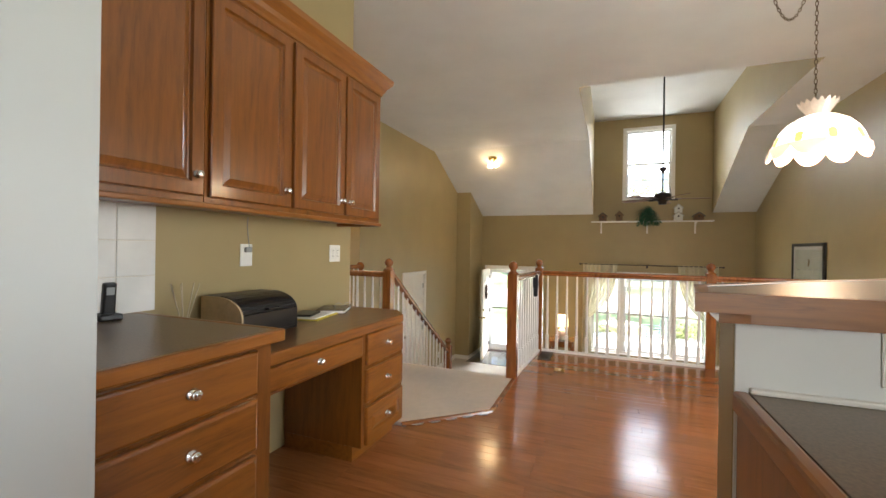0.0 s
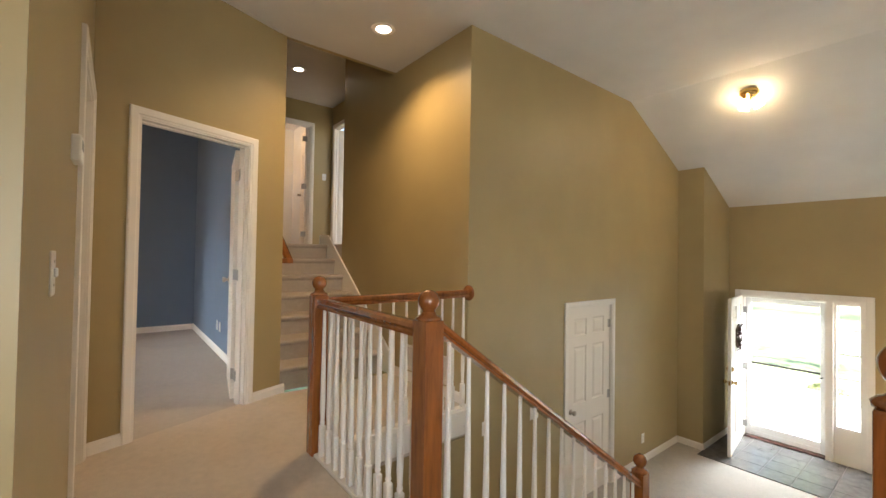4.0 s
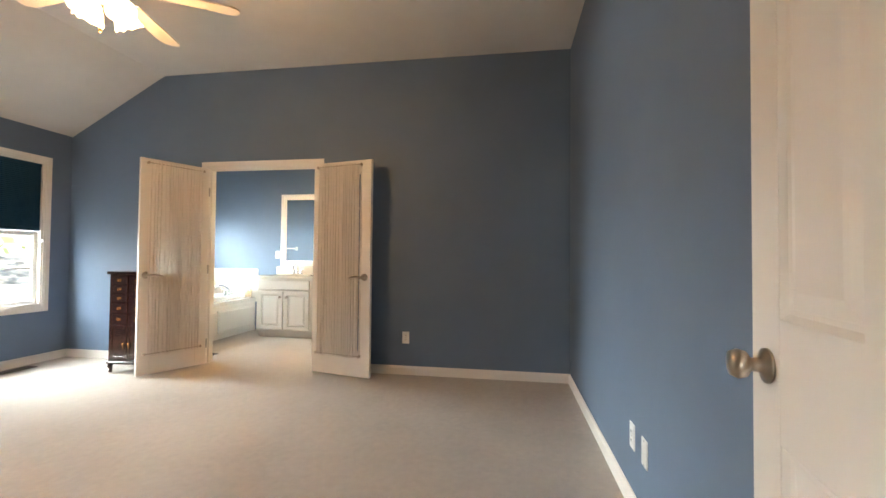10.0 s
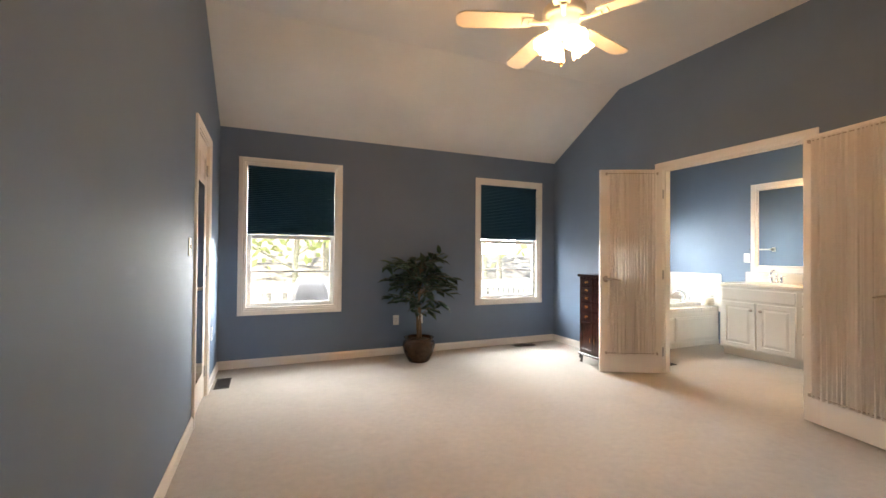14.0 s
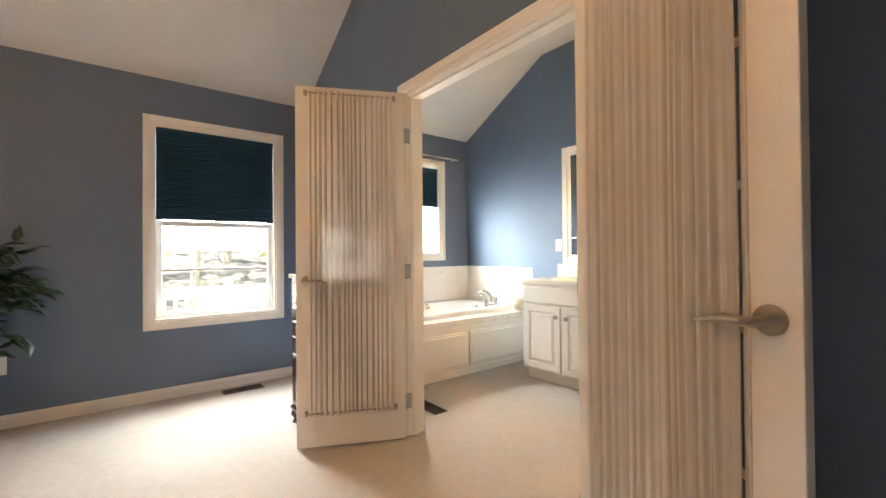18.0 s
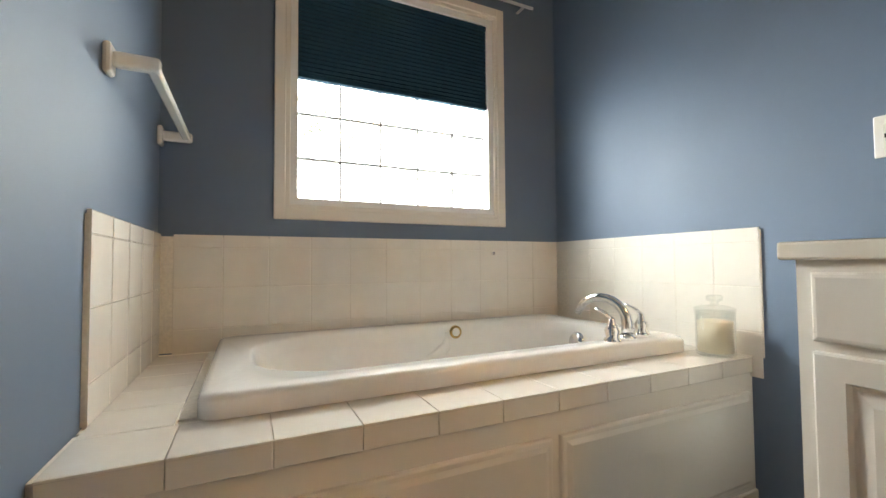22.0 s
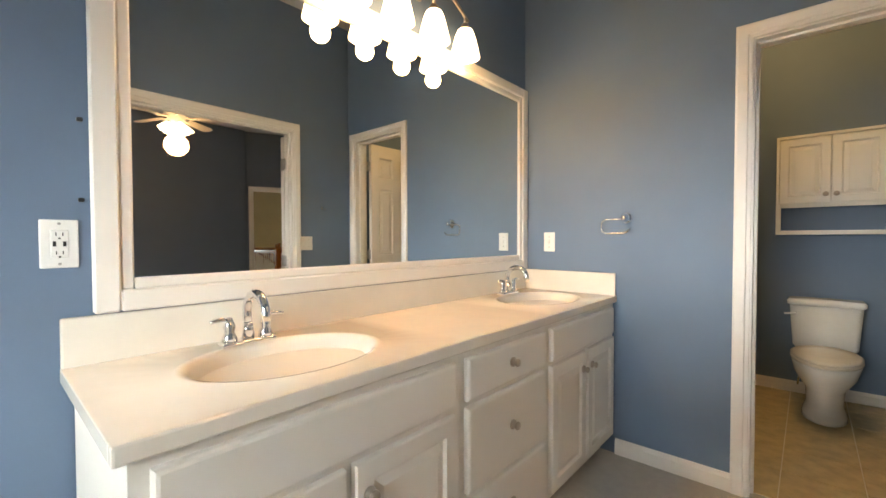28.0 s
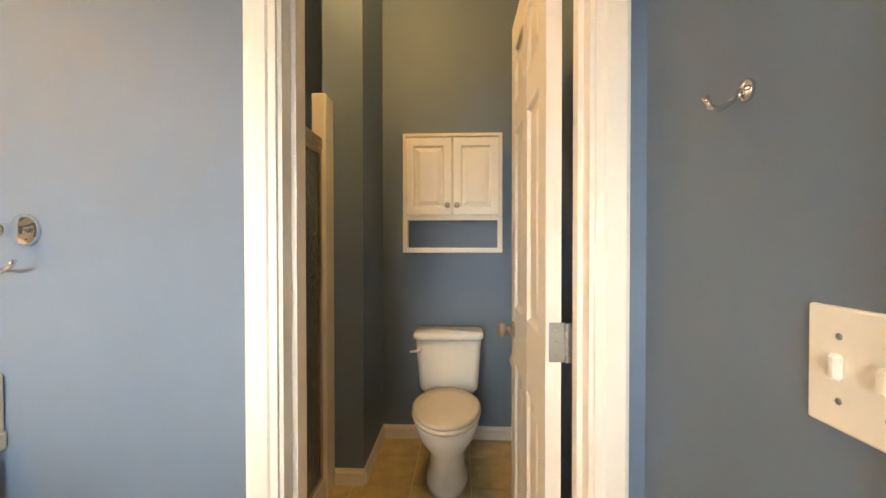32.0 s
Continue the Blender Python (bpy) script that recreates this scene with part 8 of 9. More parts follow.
def tied_curtain(x_out, sign, w_top, tie_z, seed):
    """A panel gathered on the rod, swept to a tie at its outer side and hanging to the floor."""
    rnd = random.Random(seed)
    ob = thing("curtain", pose(x_out, 9.93, 0), "cream tied-back curtain panel hanging to the floor", "curtain", "living room curtains")
    ph = [rnd.uniform(0, 6.28) for _ in range(4)]
    zt = 0.90
    rows, nx = [], 72
    bm = B()
    zs = [zt - (zt - tie_z) * k / 22 for k in range(23)] + [tie_z - (tie_z + 1.285) * k / 10 for k in range(1, 11)]
    for z in zs:
        row = []
        for i in range(nx + 1):
            u = i / nx
            if z >= tie_z:
                s = (zt - z) / (zt - tie_z)
                w = w_top * (1 - 0.10 * s - 0.72 * s ** 2.6)
                amp = 0.014 + 0.022 * s
                sag = -0.05 * u * math.sin(math.pi * s) * 1.5
            else:
                s = (tie_z - z) / (tie_z + 1.285)
                w = w_top * 0.18 * (1 + 0.55 * min(1, s * 2))
                amp = 0.03 - 0.012 * min(1, s * 2)
                sag = 0.0
            y = amp * (math.sin(2 * math.pi * 8 * u + ph[0] + 0.5 * math.sin(4 * u + ph[1])) + 0.4 * math.sin(2 * math.pi * 17 * u + ph[2]))
            row.append(bm.verts.new((sign * (0.015 + w * u), y, z + sag)))
        rows.append(row)
    for a, b in zip(rows, rows[1:]):
        for i in range(nx):
            bm.faces.new((a[i], a[i + 1], b[i + 1], b[i]))
    part("panel", bm, CURTAIN, ob, smooth=True)
    bm = B()
    w = w_top * 0.19
    tube(bm, [(sign * (0.01 + w * 0.5 + w * 0.55 * math.cos(radians(a))), 0.055 * math.sin(radians(a)), tie_z + 0.03 * math.cos(radians(a))) for a in range(0, 361, 24)], 0.012, 8, False)
    part("tieback", bm, CURTAIN, ob)
    return ob


tied_curtain(-0.235, 1, 0.70, -0.29, 5)
tied_curtain(2.345, -1, 0.71, -0.32, 6)

# shelf with birdhouses and fern
sh = thing("wall_shelf", pose(0, LY1, 1.82), "long white wall shelf on three brackets", "shelf")
bm = B()
box(bm, -0.065, 2.23, -0.20, 0, -0.022, 0, 0.004)
part("board", bm, WHITE_TRIM, sh)
for x in (0.14, 1.05, 1.93):
    bm = B()
    box(bm, x - 0.015, x + 0.015, -0.02, 0, -0.26, -0.022, 0.003)
    box(bm, x - 0.014, x + 0.014, -0.17, -0.02, -0.045, -0.022, 0.003)
    tube(bm, arc((x, -0.17, -0.21), 0.165, 0, 90, 8, "yz"), 0.011, 8)
    part("bracket", bm, WHITE_TRIM, sh)


def birdhouse(x, w, h, wall_mat, roof_mat, label, storeys=1):
    ob = thing("birdhouse", pose(x, LY1 - 0.11, 1.82), label, "birdhouse", "birdhouses")
    for s in range(storeys):
        z0 = s * h * 0.95
        ww = w * (1 - 0.12 * s)
        bm = B()
        prism(bm, [(-ww / 2, z0), (ww / 2, z0), (ww / 2, z0 + h * 0.62), (0, z0 + h), (-ww / 2, z0 + h * 0.62)], -0.06, 0.06, "y")
        body = part("body", bm, wall_mat, ob)
        bm = B()
        e = 0.022
        prism(bm, [(-ww / 2 - e, z0 + h * 0.60 - e * 0.5), (0, z0 + h + 0.004), (ww / 2 + e, z0 + h * 0.60 - e * 0.5), (ww / 2 + e, z0 + h * 0.60 + 0.008), (0, z0 + h + 0.022), (-ww / 2 - e, z0 + h * 0.60 + 0.008)], -0.075, 0.07, "y")
        part("roof", bm, roof_mat, ob)
        # no hole is cut: a black disc gives its inner shade as colour
        part("hole_disc", moved(lathe(B(), [(0, 0), (0.018, 0), (0.018, 0.002), (0, 0.002)], 14), pose(0, -0.0605, z0 + h * 0.55, 90)), BLACK, body)
        bm = B()
        tube(bm, [(0, -0.06, z0 + h * 0.32), (0, -0.095, z0 + h * 0.32)], 0.004, 6)
        part("perch", bm, wall_mat, ob)
    return ob


RUSTIC = plain("weathered_brown_wood", (0.14, 0.075, 0.035), 0.7, vary=0.3, scale=50)
birdhouse(0.17, 0.15, 0.17, RUSTIC, MAHOGANY, "small dark brown wooden birdhouse on the shelf")
birdhouse(0.50, 0.13, 0.20, plain("tan_birdhouse_wood", (0.20, 0.12, 0.055), 0.7, vary=0.2), RUSTIC, "tan wooden birdhouse with brown roof on the shelf")
birdhouse(1.61, 0.15, 0.165, PAPER, plain("grey_birdhouse_roof", (0.45, 0.44, 0.40), 0.7), "tall white two-storey birdhouse on the shelf", 2)
birdhouse(1.97, 0.17, 0.15, RUSTIC, plain("dark_grey_roof", (0.08, 0.075, 0.07), 0.7), "low brown wooden birdhouse on the shelf")

FERN = plain("fern_frond", (0.018, 0.085, 0.034), 0.5, vary=0.5, scale=14)
fe = thing("fern", pose(1.05, LY1 - 0.15, 1.82), "green fern spilling over the front of the shelf", "plant")
part("pot", lathe(B(), [(0, 0), (0.05, 0), (0.07, 0.10), (0.075, 0.11), (0.065, 0.11), (0, 0.09)], 16), POT, fe)
rnd = random.Random(21)
bm = B()
for k in range(170):
    a = rnd.uniform(0, 6.28)
    ln = rnd.uniform(0.12, 0.30)
    up = rnd.uniform(0.06, 0.26) * (1.25 - ln * 1.8)
    pts = []
    for j in range(8):
        s = j / 7
        r = ln * s * (1 - 0.15 * s)
        y = math.sin(a) * r * 0.75
        pts.append(Vector((math.cos(a) * r, min(y, 0.12), 0.10 + up * math.sin(s * 2.4) - 0.24 * s * s * (1 if y < 0 else 0.3))))
    for j in range(1, 8):
        d = (pts[j] - pts[j - 1]).normalized()
        side = d.cross(Vector((0, 0, 1))).normalized() if abs(d.z) < 0.95 else Vector((1, 0, 0))
        for s in (-1, 1):
            w = 0.042 * (1 - 0.08 * j) * rnd.uniform(0.8, 1.2)
            tip = pts[j] + side * s * w + d * 0.018 + Vector((0, 0, rnd.uniform(-0.016, 0.006)))
            bm.faces.new([bm.verts.new(q) for q in (pts[j - 1], pts[j - 1] * 0.5 + tip * 0.5 + d * 0.014, tip, pts[j] * 0.75 + tip * 0.25)])
part("fronds", bm, FERN, fe)

# fan
FAN_DARK = wood("walnut_fan_blade", (0.20, 0.085, 0.04), (0.10, 0.04, 0.02), "x", 0.3, coat=0.4)
BRONZE = plain("dark_bronze", (0.045, 0.040, 0.038), 0.35, 0.8)
fan = ceiling_fan(pose(1.085, 7.6, 2.01), DZ - 2.01, "dark ceiling fan with walnut blades on a long rod", BRONZE, FAN_DARK, 6, 0, 0.66, None, False)
part("coupling", lathe(B(), [(0, 0.50), (0.03, 0.50), (0.055, 0.485), (0.06, 0.47), (0.035, 0.44), (0.016, 0.41), (0, 0.41)], 18), BRONZE, fan, smooth=True)
bm = B()
tube(bm, [(0.02, 0, 0.44), (0.05, 0, 0.33), (0.10, 0, 0.18), (0.115, 0, 0.08)], 0.004, 6)
part("cable", bm, BRONZE, fan)

# picture
pic = thing("framed_picture", pose(LX1, 7.695, 0.905, 0, 0, -90), "botanical print in a black frame on the wall", "picture")
bm = B()
frame_box(bm, -0.525, 0.525, -0.425, 0.425, 0.045, -0.035, 0, 0.006)
part("frame", bm, BLACK, pic)
bm = B()
box(bm, -0.485, 0.485, -0.014, -0.002, -0.385, 0.385)
part("print", bm, plain("pale_print_paper", (0.55, 0.60, 0.52), 0.6, vary=0.10, scale=5), pic)
bm = B()
frame_box(bm, -0.482, 0.482, -0.382, 0.382, 0.05, -0.018, -0.0145, 0.0)
part("mat_board", bm, PAPER, pic)
SPRIG = plain("printed_sage_green", (0.22, 0.30, 0.19), 0.7, vary=0.3, scale=20)
rnd = random.Random(8)
bm = B()
for k in range(70):
    a, r = rnd.uniform(0, 6.28), rnd.uniform(0, 0.17)
    c = Vector((0.02 + r * math.cos(a), -0.0152, -0.17 + r * 0.8 * math.sin(a)))
    u = Vector((math.cos(a), 0, math.sin(a))) * rnd.uniform(0.015, 0.035)
    w = Vector((-u.z, 0, u.x)) * 0.35
    bm.faces.new([bm.verts.new(c + q) for q in (-u, w, u, -w)])
tagged(part("printed_leaves", bm, SPRIG, pic), kind="stuff")
bm = B()
tube(bm, [(0.03, -0.0155, 0.10), (0.045, -0.0155, 0.17), (0.02, -0.0155, 0.20)], [0.018, 0.03, 0.008], 8)
part("printed_bird", moved(bm, Matrix.Translation((0, -0.0158, 0)) @ Matrix.Diagonal((1, 0.02, 1, 1))), RUSTIC, pic)
bm = B()
box(bm, -0.48, 0.48, -0.024, -0.021, -0.38, 0.38)
part("glazing", bm, GLASS, pic).visible_shadow = False

# fireplace
fp = thing("fireplace", pose(LX1, 7.05, ZL, 0, 0, -90), "white painted fireplace with a mantel and arched black firebox", "fireplace")
# local x runs towards -y; the face looks to -y (into the room)
PX0, PX1, FY, FZ = -1.02, 1.02, -0.36, 1.62
for a, b in ((PX0, -0.66), (0.66, PX1)):
    bm = B()
    box(bm, a, b, FY, 0, 0, FZ - 0.10, 0.004)
    part("pilaster", bm, WHITE_TRIM, fp)
bm = B()
n = 16
arcpts = [(0.62 * math.cos(math.pi * k / n), 0.95 + 0.30 * math.sin(math.pi * k / n)) for k in range(n + 1)]
poly = [(0.66, 0.0), (0.66, FZ - 0.10), (-0.66, FZ - 0.10), (-0.66, 0.0), (-0.62, 0.0)] + arcpts[::-1] + [(0.62, 0.0)]
prism(bm, poly, FY + 0.02, -0.02, "y")
part("arched_face", bm, MARBLE, fp)
for a in (PX0, 0.70):
    bm = B()
    frame_box(bm, a + 0.05, a + 0.27, 0.18, FZ - 0.30, 0.022, FY - 0.012, FY, 0.003)
    box(bm, a, a + 0.32, FY - 0.02, FY, 0, 0.14, 0.005)
    part("pilaster_moulding", bm, WHITE_TRIM, fp)
bm = B()
box(bm, -0.66, 0.66, FY - 0.005, -0.02, FZ - 0.30, FZ - 0.10, 0.004)
part("frieze", bm, WHITE_TRIM, fp)
for a in (-0.60, -0.28, 0.04, 0.36):
    bm = B()
    frame_box(bm, a, a + 0.24, FZ - 0.27, FZ - 0.14, 0.014, FY - 0.014, FY - 0.005, 0.002)
    part("frieze_panel", bm, WHITE_TRIM, fp)
bm = B()
box(bm, PX0 - 0.05, PX1 + 0.05, FY - 0.05, 0, FZ - 0.10, FZ - 0.06, 0.008, 2)
box(bm, PX0 - 0.08, PX1 + 0.08, FY - 0.08, 0, FZ - 0.06, FZ - 0.03, 0.008, 2)
part("bed_moulding", bm, WHITE_TRIM, fp)
bm = B()
box(bm, PX0 - 0.11, PX1 + 0.11, FY - 0.11, 0, FZ - 0.03, FZ + 0.01, 0.006, 2)
part("mantel_shelf", bm, WHITE_TRIM, fp)
bm = B()
box(bm, -0.62, 0.62, -0.04, -0.03, 0.0, 1.26)
part("firebox_back", bm, BLACK, fp)
bm = B()
for x in (-0.618, 0.603):
    box(bm, x, x + 0.015, FY + 0.04, -0.04, 0.0, 1.0)
part("firebox_side", bm, BLACK, fp)
SCREEN = plain("black_fire_screen", (0.03, 0.03, 0.032), 0.5, 0.6)
bm = B()
prism(bm, [(-0.60, 0.02)] + [(-x * 0.965, z - 0.02) for x, z in arcpts] + [(0.60, 0.02)], FY + 0.06, FY + 0.07, "y")
part("fire_screen", bm, SCREEN, fp, "black arched fire screen")
bm = B()
box(bm, -0.02, 0.02, FY + 0.045, FY + 0.06, 0.05, 1.2, 0.003)
box(bm, -0.58, 0.58, FY + 0.045, FY + 0.06, 0.62, 0.66, 0.003)
part("screen_bar", bm, BLACK, fp)
hb = thing("hearth", pose(2.25, 7.05, ZL), "raised dark hearth slab before the fireplace", "hearth")
bm = B()
box(bm, -0.15, 0.34, -0.95, 0.95, 0, 0.03, 0.006)
part("slab", bm, SLATE, hb)
MZ = ZL + FZ + 0.01
mc = thing("mantel_clock", pose(2.72, 7.38, MZ, 0, 0, -90), "black mantel clock with a round white dial", "clock")
bm = B()
box(bm, -0.11, 0.11, -0.06, 0.06, 0, 0.23, 0.012, 2)
part("case", bm, BLACK, mc)
part("dial", moved(lathe(B(), [(0, 0.004), (0.068, 0.004), (0.072, 0), (0, 0)], 28), pose(0.0, -0.061, 0.135, 90)), PAPER, mc, "white clock dial")
part("bezel", moved(lathe(B(), [(0.066, 0.003), (0.07, 0.008), (0.08, 0.006), (0.084, 0.0), (0.066, 0.0)], 28), pose(0.0, -0.061, 0.135, 90)), CHROME, mc, smooth=True)
bm = B()
box(bm, -0.002, 0.002, -0.068, -0.066, 0.135, 0.185)
box(bm, -0.002, 0.035, -0.068, -0.066, 0.133, 0.138)
part("clock_hand", bm, BLACK, mc)


def mantel_candle(y, h, r, mat, label):
    ob = thing("candle_holder", pose(2.70, y, MZ), label, "candle", "mantel candles")
    part("holder", lathe(B(), [(0, 0), (r * 1.2, 0), (r * 1.2, 0.01), (r * 0.5, 0.02), (r * 0.4, h * 0.4), (r, h * 0.5), (r, h * 0.55), (0, h * 0.55)], 16), mat, ob, smooth=True)
    part("candle", lathe(B(), [(0, h * 0.55), (r * 0.75, h * 0.55), (r * 0.75, h), (0, h)], 16), WAX, ob, smooth=True)


mantel_candle(7.66, 0.24, 0.03, BRASS, "brass holder with a short cream candle")
mantel_candle(7.13, 0.27, 0.032, PLASTIC, "white holder with a cream candle")
mantel_candle(6.68, 0.20, 0.03, CHROME, "silver holder with a cream candle")
for y, w, h, lab in ((8.10, 0.16, 0.20, "black box speaker on the mantel"), (7.18, 0.14, 0.17, "dark wooden box behind the clock"), (6.58, 0.10, 0.19, "small dark picture frame on the mantel")):
    ob = thing("mantel_box", pose(2.80, y, MZ, 0, 0, -90), lab, "box")
    bm = B()
    box(bm, -w / 2, w / 2, -0.05, 0.05, 0, h, 0.006, 2)
    part("case", bm, BLACK, ob)
    bm = B()
    frame_box(bm, -w / 2 + 0.012, w / 2 - 0.012, 0.012, h - 0.012, 0.008, -0.054, -0.05, 0.001)
    part("front_rim", bm, VENT, ob)

# table lamps on end tables
LAMPSHADE = glow("lit_linen_shade", (1.0, 0.70, 0.36), 1.5)
PLEATSHADE = glow("lit_pleated_shade", (1.0, 0.76, 0.48), 3.2)


def end_table(x, y, w, d, h, label):
    ob = thing("end_table", pose(x, y, ZL), label, "side table", "end tables")
    bm = B()
    box(bm, -w / 2, w / 2, -d / 2, d / 2, h - 0.025, h, 0.006, 2)
    part("tabletop", bm, OAK_RAIL, ob)
    bm = B()
    box(bm, -w / 2 + 0.03, w / 2 - 0.03, -d / 2 + 0.03, d / 2 - 0.03, h - 0.13, h - 0.025, 0.003)
    part("apron", bm, OAK_RAIL, ob)
    for sx in (-1, 1):
        for sy in (-1, 1):
            bm = B()
            tube(bm, [(sx * (w / 2 - 0.05), sy * (d / 2 - 0.05), h - 0.13), (sx * (w / 2 - 0.05), sy * (d / 2 - 0.05), 0.0)], [0.024, 0.014], 8)
            part("leg", bm, OAK_RAIL, ob)
    return ob


end_table(-0.60, 9.45, 0.52, 0.52, 0.58, "reddish oak end table below the lamp")
tl = thing("table_lamp", pose(-0.60, 9.42, ZL + 0.58), "table lamp with a cream drum shade and white base, lit", "lamp", "table lamps")
part("base", lathe(B(), [(0, 0), (0.07, 0), (0.07, 0.015), (0.05, 0.03), (0.09, 0.09), (0.10, 0.15), (0.07, 0.21), (0.02, 0.24), (0.012, 0.30), (0, 0.30)], 22), PORCELAIN, tl, smooth=True)
part("shade", lathe(B(), [(0.135, 0.28), (0.13, 0.28), (0.115, 0.51), (0.12, 0.51), (0.135, 0.28)], 28), LAMPSHADE, tl, "cream drum shade, lit", smooth=True)
end_table(2.62, 5.66, 0.5, 0.5, 0.60, "reddish oak end table near the fireplace")
tl = thing("table_lamp", pose(2.64, 5.70, ZL + 0.60), "brass table lamp with a pleated bell shade, lit", "lamp", "table lamps")
part("base", lathe(B(), [(0, 0), (0.09, 0), (0.09, 0.02), (0.03, 0.04), (0.02, 0.10), (0.05, 0.2), (0.06, 0.30), (0.03, 0.40), (0.012, 0.48), (0.012, 0.60), (0, 0.60)], 22), BRASS, tl, smooth=True)
bm = lathe(B(), [(0.235, 0.52), (0.20, 0.62), (0.165, 0.75), (0.125, 0.85), (0.11, 0.89), (0.106, 0.89), (0.12, 0.85), (0.16, 0.75), (0.195, 0.62), (0.23, 0.52)], 80)
for v in bm.verts:
    s = 1 + 0.018 * math.cos(math.atan2(v.co.y, v.co.x) * 40)
    v.co.x *= s
    v.co.y *= s
    if v.co.z > 0.88:
        v.co.z += 0.008 * math.cos(math.atan2(v.co.y, v.co.x) * 12)
part("shade", bm, PLEATSHADE, tl, "pleated white bell shade, lit", smooth=True)

# rug
RUG_B, RUG_D, RUG_R = carpet("cream_rug_pile", (0.50, 0.44, 0.33)), carpet("black_rug_pile", (0.030, 0.026, 0.022)), carpet("rust_rug_pile", (0.16, 0.06, 0.035))
rug = thing("rug", pose(-1.78, 6.35, ZL), "cream and black floral area rug at the foot of the stairs", "rug")
RWX, RWY = 0.78, 0.76
bm = B()
box(bm, -RWX, RWX, -RWY, RWY, 0.0, 0.009, 0.003)
part("field", bm, RUG_B, rug)
bm = B()


def flat_frame(bm, x, y, w, z0, z1):
    box(bm, -x, x, y - w, y, z0, z1)
    box(bm, -x, x, -y, -y + w, z0, z1)
    box(bm, -x, -x + w, -y + w, y - w, z0, z1)
    box(bm, x - w, x, -y + w, y - w, z0, z1)


flat_frame(bm, RWX, RWY, 0.045, 0.009, 0.0105)
flat_frame(bm, RWX - 0.20, RWY - 0.20, 0.02, 0.009, 0.0105)
part("border", bm, RUG_D, rug)
rnd = random.Random(4)


def petal_ring(bm, cx, cy, r, n, z, a0=0.0, fat=0.45):
    for k in range(n):
        a = a0 + 2 * math.pi * k / n
        u, v = Vector((math.cos(a), math.sin(a), 0)), Vector((-math.sin(a), math.cos(a), 0))
        c = Vector((cx, cy, z))
        bm.faces.new([bm.verts.new(c + u * (r * s) + v * (r * fat * w)) for s, w in ((0.15, 0), (0.5, 0.5), (0.8, 0.55), (1.0, 0), (0.8, -0.55), (0.5, -0.5))])


dark, red = B(), B()
spots = []
for s in range(11):
    u = -RWX + 0.125 + s * (2 * RWX - 0.25) / 10
    spots += [(u, RWY - 0.125), (u, -RWY + 0.125)]
for s in range(1, 10):
    u = -RWY + 0.125 + s * (2 * RWY - 0.25) / 10
    spots += [(RWX - 0.125, u), (-RWX + 0.125, u)]
for i, (x, y) in enumerate(spots):
    petal_ring(dark, x, y, 0.052 if i % 2 else 0.038, 6, 0.0108, i * 0.4)
    petal_ring(red, x, y, 0.024, 5, 0.0116, i * 0.3, 0.6)
for i in range(26):
    x, y = rnd.uniform(-RWX + 0.25, RWX - 0.25), rnd.uniform(-RWY + 0.25, RWY - 0.25)
    petal_ring(dark, x, y, rnd.uniform(0.04, 0.085), 7, 0.0108 + 0.0001 * i, i)
    petal_ring(red, x, y, 0.03, 5, 0.0142, i * 0.5, 0.6)
for i in range(90):
    x, y = rnd.uniform(-RWX + 0.22, RWX - 0.22), rnd.uniform(-RWY + 0.22, RWY - 0.22)
    petal_ring(dark, x, y, rnd.uniform(0.02, 0.04), 2, 0.0101, rnd.uniform(0, 6))
tagged(part("flower_pattern", dark, RUG_D, rug), kind="stuff")
tagged(part("bloom_pattern", red, RUG_R, rug), kind="stuff")
floor_vent(pose(1.1, 9.72, ZL), 0.30, 0.10)
plate(pose(2.72, LY1, -0.93), "outlet")

# entry tiles
et = setting(new("entry_floor"), "dark square entry tiles inside the front door", "floor")
et.matrix_basis = pose(0, 0, ZL)
bm = B()
box(bm, -2.58, -1.0, 8.90, 10.04, 0.0005, 0.004)
part("grout", bm, VENT, et)
bm = B()
box(bm, -0.1515, 0.1515, -0.1405, 0.1405, 0.004, 0.0095, 0.0015)
et_me = mesh_of(bm, "tile")
et_me.materials.append(SLATE)
for i in range(5):
    for j in range(4):
        part("tile", et_me, SLATE, et).location = (-2.42 + i * 0.312, 9.045 + j * 0.285, 0)

# ---- outside ----
GRASS = plain("lawn_grass", (0.27, 0.33, 0.17), 0.9, vary=0.3, scale=9, spec=0.2)
CONCRETE = plain("pale_concrete", (0.52, 0.50, 0.46), 0.85, vary=0.1, scale=25)
setting(slab("ground", [(-300, -300), (300, -300), (300, 300), (-300, 300)], -2.2, -1.62, GRASS, "green lawn around the house", "ground"))
slab("front_porch", [(-3.5, 10.20), (3.6, 10.20), (3.6, 14.0), (-3.5, 14.0)], -1.62, -1.36, CONCRETE, "pale concrete front patio", "pavement")
slab("front_street", [(-300, 21), (300, 21), (300, 29), (-300, 29)], -1.70, -1.60, CONCRETE, "pale street beyond the front lawn", "road")
DECKW = plain("weathered_deck_board", (0.36, 0.32, 0.27), 0.75, vary=0.2, scale=30)
deck = thing("deck", pose(0, 0, -0.32), "weathered wooden deck behind the bedroom", "deck")
tagged(deck, kind="structure")
bm = B()
box(bm, 0, 6.6, -0.065, 0.065, -0.03, 0.0, 0.003)
dk_me = mesh_of(bm, "deck_board")
dk_me.materials.append(DECKW)
for k in range(20):
    part("deck_board", dk_me, DECKW, deck).location = (-10.0, -1.72 - 0.138 * k, 0)
